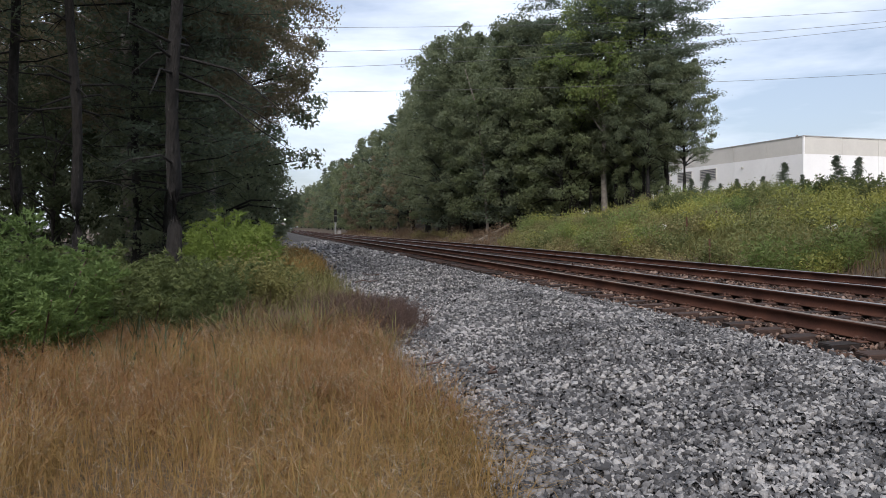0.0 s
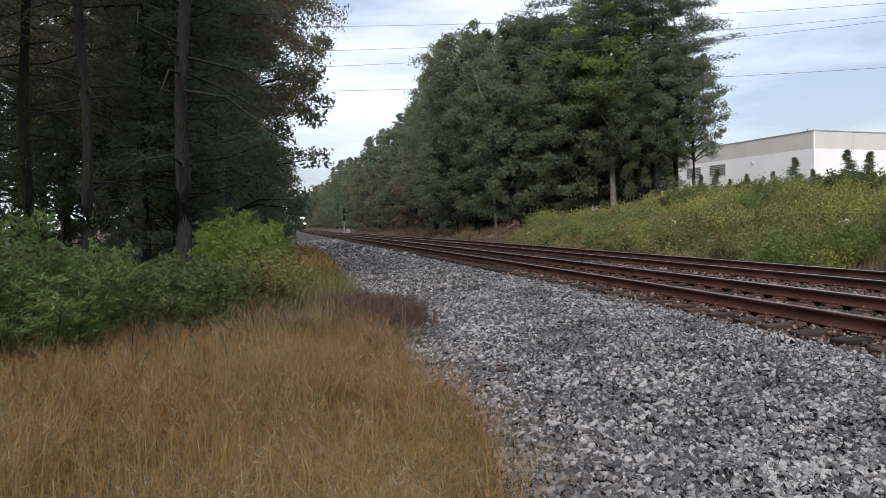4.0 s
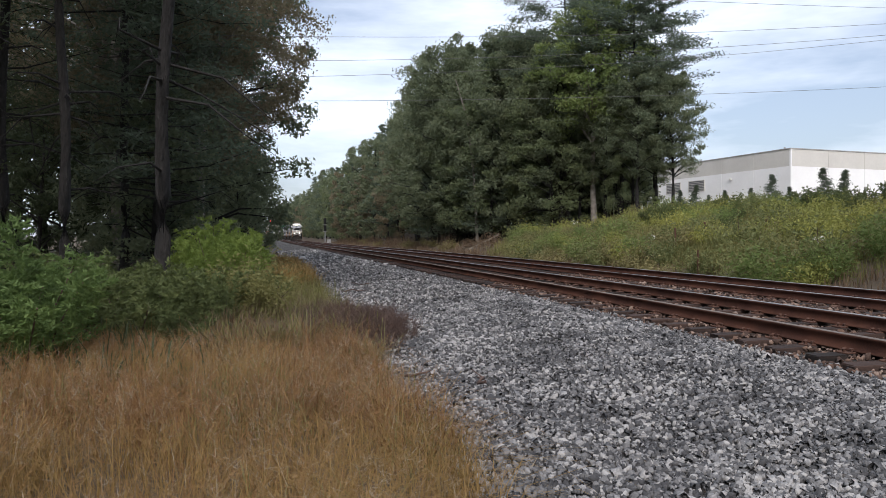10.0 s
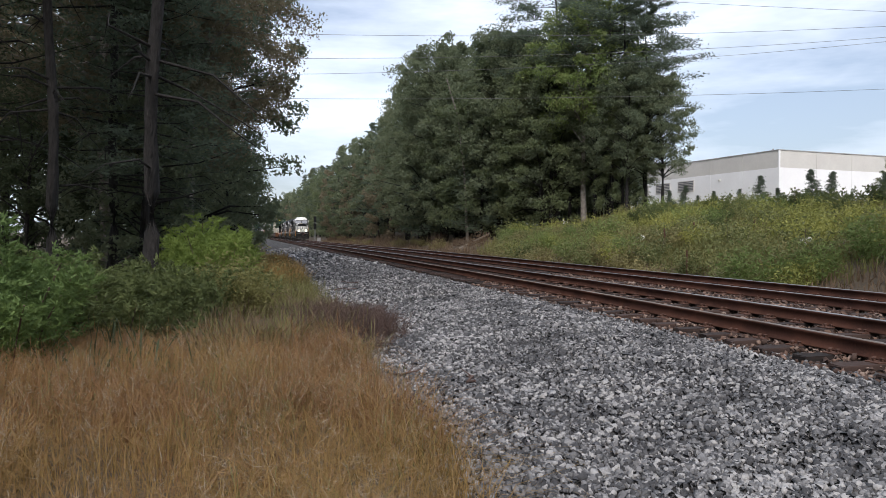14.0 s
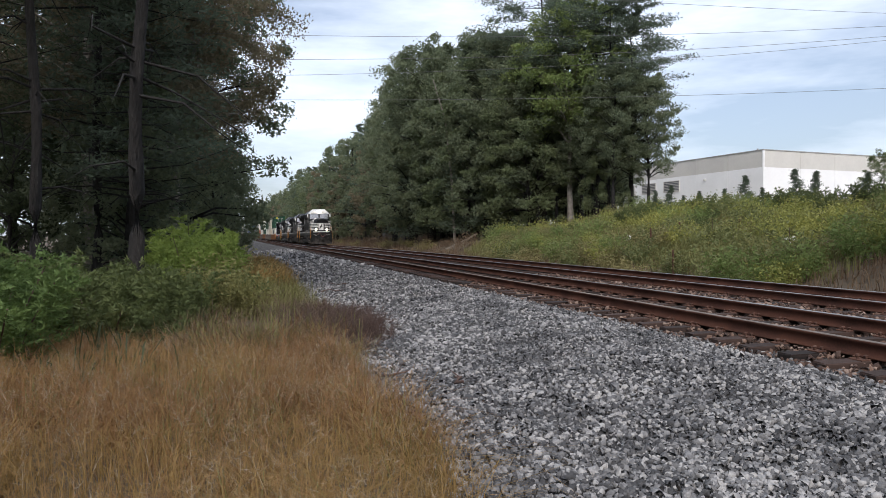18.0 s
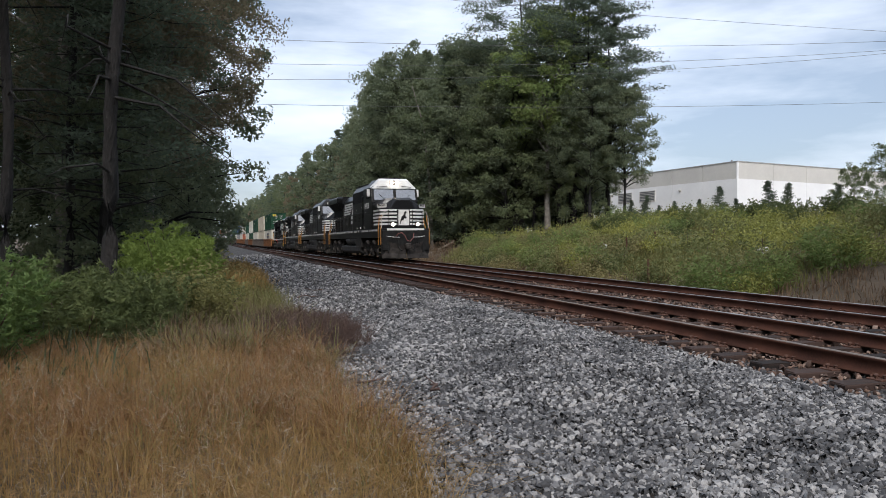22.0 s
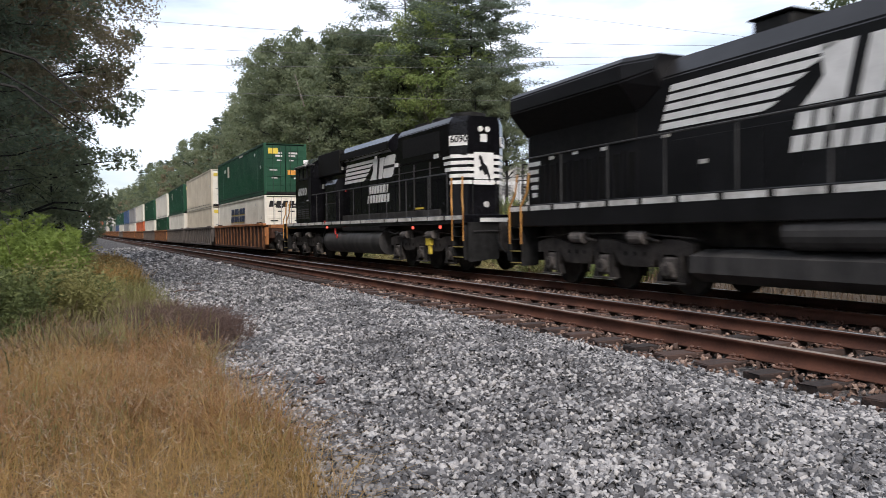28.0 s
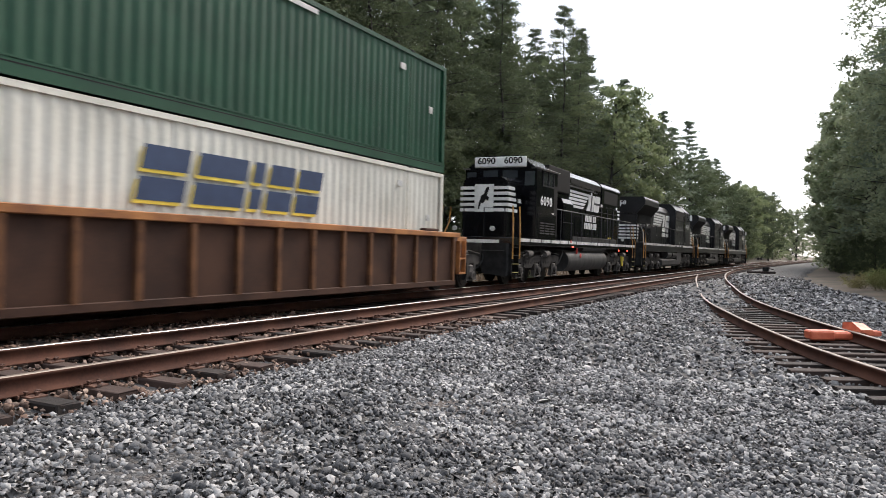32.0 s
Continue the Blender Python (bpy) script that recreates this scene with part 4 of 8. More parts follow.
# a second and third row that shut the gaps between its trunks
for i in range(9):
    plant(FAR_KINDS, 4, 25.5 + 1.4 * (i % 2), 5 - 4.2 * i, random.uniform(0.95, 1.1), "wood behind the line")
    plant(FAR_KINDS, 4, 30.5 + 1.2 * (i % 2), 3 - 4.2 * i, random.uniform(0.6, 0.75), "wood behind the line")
# wood on the near side, beyond the siding
for i in range(26):
    y = -40 - i * 6.6
    x = shift(y) - 9.6 + 5.6 * smooth01(-40, -120, y) + random.uniform(-1.2, 1.0)
    far = y < -70
    plant(FAR_KINDS if far else NEAR_KINDS, random.choice((0, 1, 2) if far else (0, 1, 4, 0, 2)), x, y, random.uniform(1.0, 1.15) + 0.16 * smooth01(-75, -50, y), "near wood")
    plant(FAR_KINDS, random.choice((0, 2, 0)), x - 5, y - 3, random.uniform(1.0, 1.15), "near wood")
    if i < 11:
        plant(FAR_KINDS, 4, x + 2.4, y + 1, random.uniform(0.2, 0.3), "near wood")
        plant(FAR_KINDS, (4, 1)[i % 2], x + 1.6, y - 2.5, random.uniform(0.25, 0.38), "near wood")
# wood on the near side along the approaching line
for i in range(40):
    y = 44 + i * 6.6
    x = shift(y) - 6.3 + 1.3 * smooth01(60, 160, y) + random.uniform(-1.6, 0.5)
    far = y > 80
    plant(FAR_KINDS if far else NEAR_KINDS, random.choice((0, 3, 2, 0, 1) if far else (0, 5, 4, 0, 1)), x, y, random.uniform(0.8, 1.02), "trackside wood")
    if i < 20:
        plant(FAR_KINDS, random.choice((2, 0, 2)), x - 6, y - 2, random.uniform(0.95, 1.1), "trackside wood")
# trees that close the view down the line
for i in range(10):
    plant(FAR_KINDS, (0, 2, 1, 4)[i % 4], -24 + 5.0 * i, -436 - 4 * (i % 3), random.uniform(1.1, 1.3), "near wood")
for i in range(6):
    plant(FAR_KINDS, (0, 4, 1)[i % 3], 6 + 4.6 * i, -285 - 4 * (i % 2), random.uniform(0.9, 1.1), "near wood")
for x, y in ((-9.5, 31), (-12, 34), (-15, 32), (-18, 36), (-8, 37), (-22, 33)):
    plant(FAR_KINDS, 4, x, y, random.uniform(0.36, 0.48), "trackside wood")
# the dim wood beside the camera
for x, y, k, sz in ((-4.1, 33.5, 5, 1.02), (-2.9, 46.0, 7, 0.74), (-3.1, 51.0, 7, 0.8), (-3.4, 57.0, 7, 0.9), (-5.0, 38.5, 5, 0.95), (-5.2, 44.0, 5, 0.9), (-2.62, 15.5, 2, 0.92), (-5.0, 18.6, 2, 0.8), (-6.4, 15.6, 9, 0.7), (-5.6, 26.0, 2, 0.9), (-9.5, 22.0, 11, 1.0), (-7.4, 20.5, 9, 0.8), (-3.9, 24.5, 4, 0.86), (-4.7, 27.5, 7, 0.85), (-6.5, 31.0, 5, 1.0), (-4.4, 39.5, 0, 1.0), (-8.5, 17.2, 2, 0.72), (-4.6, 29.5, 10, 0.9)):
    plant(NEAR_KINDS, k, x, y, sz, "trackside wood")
for i in range(5):
    k = random.choice((2, 11, 9, 7, 2))
    plant(NEAR_KINDS, k, random.uniform(-24, -6.5), random.uniform(22, 40), random.uniform(0.6, 0.8) if k == 7 else random.uniform(0.85, 1.1), "trackside wood")
for i in range(10):
    plant(FAR_KINDS, random.choice((0, 2)), random.uniform(-40, -16), random.uniform(40, 60), random.uniform(0.55, 0.8), "trackside wood")
for i in range(10):
    plant(FAR_KINDS, random.choice((0, 2, 1)), -26 + random.uniform(-4, 4), 14 - i * 6 + random.uniform(-2, 2), random.uniform(0.9, 1.1), "near wood")


# ---- shrubs, weeds and grass ----
rs = np.random.RandomState(5)
bush_a = plume_bush(31, 1.25, 1.6, M_bush, "fresh green feathery shrub beside the grass", 22, 28, 34, 0.055)
bush_a.matrix_basis = pose(-2.95, 8.9, ground_z(-2.95, 8.9))
for x, y, sz in ((-3.9, 9.4, 1.0), (-4.0, 8.0, 0.85), (-5.0, 8.8, 1.0), (-5.6, 10.8, 1.05), (-6.6, 9.6, 1.0), (-3.3, 10.4, 0.7)):
    b = copy_thing(bush_a, pose(x, y, ground_z(x, y), 0, 0, x * 70))
    b.scale = (sz, sz, sz)
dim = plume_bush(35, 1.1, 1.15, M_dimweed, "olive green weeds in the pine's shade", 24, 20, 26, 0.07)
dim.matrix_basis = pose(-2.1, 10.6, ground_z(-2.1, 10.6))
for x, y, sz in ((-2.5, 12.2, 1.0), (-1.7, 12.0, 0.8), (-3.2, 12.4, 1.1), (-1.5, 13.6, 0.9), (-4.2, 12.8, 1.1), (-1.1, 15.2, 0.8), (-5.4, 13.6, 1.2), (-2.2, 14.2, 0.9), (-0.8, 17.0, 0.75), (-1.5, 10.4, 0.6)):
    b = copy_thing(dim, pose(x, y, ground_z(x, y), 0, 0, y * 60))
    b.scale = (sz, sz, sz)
bush_b = plume_bush(32, 1.25, 2.0, leaf_mat("yellow-green shrub leaves", (0.15, 0.22, 0.055), (0.28, 0.36, 0.09), (0.40, 0.46, 0.15), 0.6, 0.4), "bright yellow-green shrub under the trees", 24, 26, 32, 0.085)
bush_b.matrix_basis = pose(-1.62, 18.4, ground_z(-1.62, 18.4))
bush_b.scale = (0.85, 0.85, 0.95)
for x, y, sz in ((-1.75, 20.4, 1.0), (-2.1, 22.4, 1.05), (-1.9, 24.6, 0.8), (-2.15, 27.5, 0.85), (-2.3, 30.0, 0.9), (-2.5, 33, 0.9), (-2.7, 37, 0.9)):
    b = copy_thing(bush_b, pose(x, y, ground_z(x, y), 0, 0, y * 70))
    b.scale = (sz, sz, sz)
weed_a = shrub(33, 1.0, 1.1, M_weed, "low weedy green and brown shrub by the ballast", 3600, 0.04, "weed_clump", "weeds")
weed_a.matrix_basis = pose(-0.7, 14.2, ground_z(-0.7, 14.2))
for i in range(20):
    y = rs.uniform(14.5, 30)
    x = rs.uniform(-1.5, 0.5) - 0.9 * smooth01(16, 26, y)
    b = copy_thing(weed_a, pose(x + shift(y), y, ground_z(x + shift(y), y), 0, 0, i * 50))
    q = rs.uniform(0.45, 0.85)
    b.scale = (q, q, q)


def twig_clump(seed, r, h, n, mat, label, name="dead_brush"):
    """Dry bare stems, forked and tangled."""
    rr = random.Random(seed)
    vs, fs = [], []
    for i in range(n):
        w, d = rr.uniform(0, 2 * pi), r * sqrt(rr.random())
        p = Vector((cos(w) * d, sin(w) * d, -0.03))
        q = p + Vector((rr.uniform(-0.3, 0.3), rr.uniform(-0.3, 0.3), h * rr.uniform(0.4, 1.0)))
        m = p.lerp(q, 0.5) + Vector((rr.uniform(-0.08, 0.08), rr.uniform(-0.08, 0.08), 0))
        tube(vs, fs, [p, m, q], [0.006, 0.004, 0.002], 3)
        for k in range(3):
            a = m.lerp(q, rr.random())
            tube(vs, fs, [a, a + Vector((rr.uniform(-0.18, 0.18), rr.uniform(-0.18, 0.18), rr.uniform(0.0, 0.2)))], [0.003, 0.001], 3)
    return tagged(new(name, mesh_np(name, vs, fs, mat)), label, "dead brush", kind="stuff")


brush = twig_clump(41, 0.8, 0.5, 330, M_twig, "tangle of dry brown stems at the ballast edge")
brush.matrix_basis = pose(0.95, 12.4, ground_z(0.95, 12.4))
for x, y, q in ((1.15, 11.3, 0.8), (1.25, 10.4, 0.55), (1.2, 14.0, 0.7), (1.3, 12.4, 0.75), (1.55, 11.2, 0.6), (1.4, 13.2, 0.8), (1.6, 12.0, 0.55), (1.35, 11.6, 0.9), (1.1, 12.8, 0.9), (1.5, 12.8, 0.7), (1.15, 9.8, 0.45), (0.9, 15.6, 0.6), (1.5, 4.7, 0.22), (1.62, 5.3, 0.24), (1.45, 6.0, 0.25), (1.35, 6.8, 0.22), (1.3, 7.6, 0.25)):
    x -= 0.12
    b = copy_thing(brush, pose(x, y, ground_z(x, y), 0, 0, y * 99))
    b.scale = (q, q, q)

xy = np.concatenate([clumped(rs, 27000, -5.0, 1.35, 1.6, 11.0, 300, 0.13), scatter(rs, 15000, -4.0, 1.3, 1.6, 11.0)])
xy = xy[(xy[:, 0] < np.array([toe(v) for v in xy[:, 1]]) - 0.14) & (np.hypot(xy[:, 0], xy[:, 1]) > 1.5)]
rust = np.array([noise.noise((a * 0.55, b * 0.55, 4.0)) + 0.10 * b - 0.66 for a, b in xy]) + rs.normal(0, 0.16, len(xy)) > 0
blades("dry_grass", rs, xy[~rust], 0.5, M_straw, 0.002, 2.2, "long dry golden brown grass in tufts", droop=0.38)
blades("dry_grass", rs, xy[rust], 0.5, M_rust, 0.002, 2.2, "rusty brown dry grass in tufts", droop=0.38)
xy = np.concatenate([scatter(rs, 5500, -5.0, 1.4, 1.8, 9.6), clumped(rs, 4000, -5.0, 1.3, 1.8, 9.6, 150, 0.16)])
xy = xy[(xy[:, 0] < np.array([toe(v) for v in xy[:, 1]]) - 0.12) & (np.hypot(xy[:, 0], xy[:, 1]) > 1.7)]
pale = rs.random_sample(len(xy)) < 0.3
panicles("seed_heads", rs, xy[~pale], 0.5, M_rustpale, "feathery tangled seed heads on the dry grass")
panicles("seed_heads", rs, xy[pale], 0.5, M_stalk, "bleached feathery seed heads on the dry grass")
xy = clumped(rs, 6000, -5.0, 1.2, 1.8, 9.4, 60, 0.2)
xy = xy[(xy[:, 0] < np.array([toe(v) for v in xy[:, 1]])) & (np.hypot(xy[:, 0], xy[:, 1]) > 1.7)]
blades("green_grass", rs, xy, 0.36, M_weed, 0.003, 1.6, "green blades among the dry grass", droop=0.3)
xy = np.concatenate([clumped(rs, 9000, -1.6, 1.1, 9, 22, 110, 0.16), clumped(rs, 5000, -0.7, 0.9, 20, 34, 60, 0.2)])
brown = rs.random_sample(len(xy)) < 0.5 - 0.35 * (xy[:, 1] > 15)
blades("weedy_grass", rs, xy[~brown], 0.55, M_weed, 0.004, 1.2, "mixed green and brown weedy grass")
blades("dead_weeds", rs, xy[brown], 0.6, M_brownweed, 0.004, 1.4, "dead brown weeds beside the ballast")
xy = clumped(rs, 9000, -0.3, 1.0, 21, 34, 34, 0.22)
blades("golden_tufts", rs, xy, 0.75, M_straw, 0.008, 0.9, "golden grass tufts hanging over the ballast")
# floor weeds take the darkened leaf green in place of shade under the trees
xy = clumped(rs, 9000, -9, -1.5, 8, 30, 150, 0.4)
blades("wood_floor_weeds", rs, xy, 0.55, M_shadeleaf, 0.012, 0.7, "weeds and brambles on the floor of the wood")

# the bank and meadow beyond the tracks
xy = np.concatenate([clumped(rs, 24000, 19.2, 36, 21, 62, 400, 0.5), scatter(rs, 4500, 18.6, 21, 22, 57), clumped(rs, 5000, 24, 36, 8, 22, 80, 0.5)])
blades("bank_grass", rs, xy, 0.75, M_weed, 0.016, 0.7, "rough green and tan grass on the bank")
xy = clumped(rs, 9000, 14.6, 19, 60, 190, 240, 0.5)
blades("lineside_grass", rs, xy, 0.8, M_brownweed, 0.022, 0.8, "dead brown weeds under the trees along the line")
xy = np.concatenate([clumped(rs, 9000, 18.2, 20.8, 21, 58, 110, 0.4), scatter(rs, 4000, 17.8, 21, 20, 60)])
low = np.concatenate([scatter(rs, 5000, 16.0, 18.8, 4, 70), clumped(rs, 5000, 16.0, 24.5, -2, 21, 60, 0.5)])
blades("dead_weeds", rs, low, 0.5, M_brownweed, 0.014, 0.8, "thin dead brown weeds along the ditch")
blades("tan_grass", rs, xy, 0.65, M_weed, 0.011, 0.6, "tall tan grass at the foot of the bank")
xy = scatter(rs, 7000, 16.4, 21, -60, 8)
blades("shade_grass", rs, xy, 0.5, M_brownweed, 0.02, 0.7, "thin grass in the shade behind the train")
gold = shrub(51, 1.0, 1.15, M_goldweed, "clump of goldenrod in yellow flower on the bank", 1500, 0.062, "goldenrod", "wildflowers")
green = shrub(52, 1.2, 1.25, M_bankgreen, "leafy green weeds on the bank", 1500, 0.07, "weed_clump", "weeds")
pale = shrub(53, 1.0, 1.1, M_light, "pale green tall weeds on the bank", 1500, 0.065, "weed_clump", "weeds")
tan = shrub(54, 1.0, 0.9, M_tan, "dry tan weeds on the bank", 1400, 0.06, "weed_clump", "weeds")
dry = shrub(55, 1.0, 1.0, M_brownweed, "dead brown weeds under the trees", 1400, 0.05, "weed_clump", "weeds")
dry.matrix_basis = pose(17.4 + shift(66), 66.0, ground_z(17.4 + shift(66), 66.0) - 0.05)
protos, placed = [gold, green, pale, tan], set()
random.seed(21)
for i in range(180):
    u, y = random.uniform(18.5, 36), random.uniform(20, 60)
    if i > 150:
        u, y = random.uniform(16, 19), random.uniform(20, 52)
    high = smooth01(19, 30, u)
    k = random.choices((0, 1, 2, 3), (0.9 + 2.2 * high, 1.5, 1.0, 1.8 * (1 - high) + 0.4))[0]
    x = u + shift(y)
    m = pose(x, y, ground_z(x, y) - 0.05, 0, 0, random.uniform(0, 360))
    if k in placed:
        b = copy_thing(protos[k], m)
    else:
        placed.add(k)
        b = protos[k]
        b.matrix_basis = m
    q = random.uniform(0.85, 1.45)
    b.scale = (q, q, q)
    b["group"] = "plants on the bank"
for i in range(30):
    y = 62 + i * 4.2
    x = shift(y) + 18.5 + random.uniform(-0.8, 1.2)
    b = copy_thing(random.choice((tan, dry, dry)), pose(x, y, ground_z(x, y) - 0.05, 0, 0, random.uniform(0, 360)))
    q = random.uniform(0.9, 1.5)
    b.scale = (q, q, q)
for x, y, q in ((22.5, 50.0, 0.9), (25.5, 47.5, 1.2), (28.0, 50.5, 1.1), (30.5, 46.0, 1.3), (33.0, 44.0, 1.2), (27.0, 41.0, 1.0), (31.5, 39.5, 1.3), (35.0, 40.0, 1.3), (29.5, 34.5, 1.1), (33.5, 35.0, 1.3), (24.0, 37.0, 0.9), (36.5, 43.5, 1.4)):
    b = copy_thing(dim, pose(x, y, ground_z(x, y) - 0.05, 0, 0, x * 70))
    b.scale = (q, q, q * 1.15)
    b["label"] = "dark green bush among the weeds on the bank"
    b["group"] = "plants on the bank"
# golden clumps that hang over the ballast
for i, (x, y, q) in enumerate(((0.25, 24.0, 0.8), (0.1, 26.0, 1.0), (0.2, 28.2, 0.9), (-0.2, 30.5, 1.0), (0.6, 21.8, 0.6), (-0.1, 34.0, 1.0))):
    b = copy_thing(tan, pose(x + shift(y), y, ground_z(x + shift(y), y) - 0.05, 0, 0, i * 80))
    b["label"] = "golden grass clump hanging over the ballast"
    b.scale = (q, q, q)
# dry weeds and shrubs on the dirt beyond the siding
for i in range(22):
    y = random.uniform(-62, -16)
    x = -4.6 - random.uniform(0, 5.5) + 3.2 * smooth01(-20, -60, y)
    b = copy_thing(random.choice((green, tan, tan, weed_a, pale)), pose(x, y, ground_z(x, y) - 0.05, 0, 0, random.uniform(0, 360)))
    q = random.uniform(0.5, 1.1)
    b.scale = (q, q, q)
# young pines along the bank's top
young = pine(61, 3.3, 1.25, 0.04, "young pine on top of the bank", 6500, 0.06, 70, dead=0, leaf=M_needle, inner=0.3, tuft=0.55, sag=-0.3, tip=0.06, taper=0.75)
spots = [(35.5, 48.4, 0.95), (36.4, 47.9, 0.66), (37.8, 46.6, 1.05), (39.0, 45.8, 1.0), (31.5, 52.5, 0.75), (30.5, 53, 0.65), (33, 51, 0.6), (34.2, 49.8, 0.65), (41.5, 43.5, 0.95), (32.3, 52, 0.5)]
for i, (x, y, q) in enumerate(spots):
    b = young if i == 0 else copy_thing(young, pose(0, 0, 0))
    b.matrix_basis = pose(x, y, ground_z(x, y), 0, 0, i * 77)
    b.scale = (q, q, q)
    b["group"] = "young pines on the bank"
for x, y, k, q in ((46.0, 46.5, 3, 0.36), (36.5, 30.5, 3, 0.38), (34.0, 27.0, 1, 0.32), (30.5, 22.0, 3, 0.35), (33.0, 31.0, 3, 0.3)):
    plant(NEAR_KINDS, k, x, y, q, "young trees on the meadow")

# white flower heads on the bank
for i in range(6):
    y = random.uniform(14, 45)
    x = shift(y) + random.uniform(18.5, 27)
    bm = bmesh.new()
    rr = random.Random(i)
    for q in range(16):
        bmesh.ops.create_icosphere(bm, subdivisions=1, radius=rr.uniform(0.03, 0.055), matrix=Matrix.Translation((rr.gauss(0, 0.13), rr.gauss(0, 0.13), 0.95 + rr.gauss(0, 0.05))))
    add_rod(bm, (0, 0, -0.05), (0, 0, 0.92), 0.012, 5)
    ob = tagged(part("white_flower", bm, M_bloom), "white flower head on a tall stem", "wildflower", "white flowers on the bank")
    ob.matrix_basis = pose(x, y, ground_z(x, y))


# ---- loose stones ----
def stones(name, seed, u0, u1, y0, y1, n, size, label, gather=1.0, paint=M_stone, lift=0.0):
    """Angular stones, each a skewed chip with a flat top, lying on the bed; gather packs them towards y0."""
    r = np.random.RandomState(seed)
    y = y0 + (y1 - y0) * r.random_sample(n) ** gather
    u = r.uniform(u0, u1, n)
    lo = np.array([toe(v) for v in y])
    ok = u > lo - 0.25 * r.random_sample(n) ** 2
    y, u = y[ok], u[ok]
    side = np.array([(p.x, p.y) for p, w in SIDE])
    away = np.array([np.hypot(side[:, 0] - a, side[:, 1] - b).min() for a, b in zip(u, y)]) if min(y0, y1) < 0 else np.full(len(y), 9.0)
    ok = (away > 1.15) | (r.random_sample(len(y)) < 0.25)
    y, u = y[ok], u[ok]
    near, far = np.abs(u - NEAR), np.abs(u - NEAR - SPACING)
    d = np.where(near < far, u - NEAR, u - NEAR - SPACING)
    along = (y + d * np.sin([heading(v) for v in y]) - 0.25 + STEP / 2) % STEP - STEP / 2
    ok = (np.abs(d) > 1.34) | (np.abs(along) > 0.5 * size + 0.105) | (r.random_sample(len(y)) < 0.05)
    y, u = y[ok], u[ok]
    n = len(y)
    z = np.array([bed_z(a, b) for a, b in zip(u, y)])
    x = u + np.array([shift(v) for v in y])
    turn = np.array([0, 90, 180, 270, 30, 150, 265]) * pi / 180 + r.uniform(-0.35, 0.35, (n, 7))
    wide = np.array([1.0, 0.9, 1.0, 0.9, 0.62, 0.62, 0.62]) * r.uniform(0.75, 1.2, (n, 7))
    tall = np.array([-0.7, -0.7, -0.7, -0.7, 0.55, 0.55, 0.55]) + r.uniform(-0.22, 0.22, (n, 7))
    s = 1.1 * size * np.exp(r.normal(0, 0.28, n))
    v = np.stack([np.cos(turn) * wide, np.sin(turn) * wide, tall], 2)
    v *= (s[:, None] * np.stack([r.uniform(0.75, 1.2, n), r.uniform(0.55, 0.95, n), r.uniform(0.5, 0.9, n)], 1))[:, None, :] * 0.85
    yaw, tip, roll = r.uniform(0, pi, n), r.normal(0, 0.45, n), r.normal(0, 0.45, n)
    q = np.stack([np.cos(yaw), tip * np.cos(yaw) - roll * np.sin(yaw), tip * np.sin(yaw) + roll * np.cos(yaw), np.sin(yaw)], 1)
    q /= np.linalg.norm(q, axis=1)[:, None]
    w, a, b, d = q.T
    R = np.stack([np.stack([1 - 2 * (b * b + d * d), 2 * (a * b - d * w), 2 * (a * d + b * w)], 1),
                  np.stack([2 * (a * b + d * w), 1 - 2 * (a * a + d * d), 2 * (b * d - a * w)], 1),
                  np.stack([2 * (a * d - b * w), 2 * (b * d + a * w), 1 - 2 * (a * a + b * b)], 1)], 1)
    v = np.einsum("nij,nkj->nki", R, v)
    v += np.stack([x, y, z + lift + s * r.uniform(-0.1, 0.3, n)], 1)[:, None, :]
    tris = np.array([(0, 1, 4), (1, 5, 4), (1, 2, 5), (2, 6, 5), (2, 3, 6), (3, 0, 6), (0, 4, 6), (4, 5, 6)])
    f = (np.arange(n)[:, None, None] * 7 + tris[None]).reshape(-1, 3)
    return tagged(new(name, mesh_np(name, v.reshape(-1, 3), f, paint)), label, "gravel", kind="stuff")


stones("loose_stones", 1, 0.9, 5.45, 2.5, 16.0, 66000, 0.027, "sharp grey crushed stones on the ballast shoulder", 1.55)
stones("loose_stones", 2, 0.9, 5.45, 10.0, 34.0, 24000, 0.037, "sharp grey crushed stones on the ballast shoulder", 1.4)
stones("loose_stones", 7, 0.2, 5.45, 32.0, 80.0, 10000, 0.08, "sharp grey crushed stones on the ballast shoulder", 1.4)
stones("loose_stones", 3, -0.8, 5.45, 2.6, -10.0, 58000, 0.0265, "sharp grey crushed stones between the tracks and the siding")
stones("loose_stones", 4, -4.0, 5.45, -9.5, -26.0, 18000, 0.042, "sharp grey crushed stones between the tracks and the siding", 1.3)
stones("loose_stones", 5, -6.0, -0.7, 1.0, -12.0, 5000, 0.045, "sharp grey crushed stones beside the siding")
stones("crib_stones", 6, 5.5, 9.4, -14.0, 20.0, 21000, 0.036, "brown stained stones between the ties", 1.0, M_crib)
stones("crib_stones", 9, 9.4, 12.6, -14.0, 24.0, 9000, 0.045, "brown stained stones between the ties", 1.0, M_crib)
stones("loose_stones", 10, 5.2, 5.75, -14.0, 18.0, 3600, 0.03, "grey stones banked against the tie ends")
stones("loose_stones", 8, -7.0, 5.4, -25.0, -60.0, 9000, 0.08, "grey crushed stones and rubble beside the siding", 1.5)

# ---- the train: x forward, y to its left, z up from the rail ----
V = 15.71          # metres a second
train = []         # (thing, how far along the line its middle is at 24 s, which way it faces)
MIDLINE = NEAR + SPACING


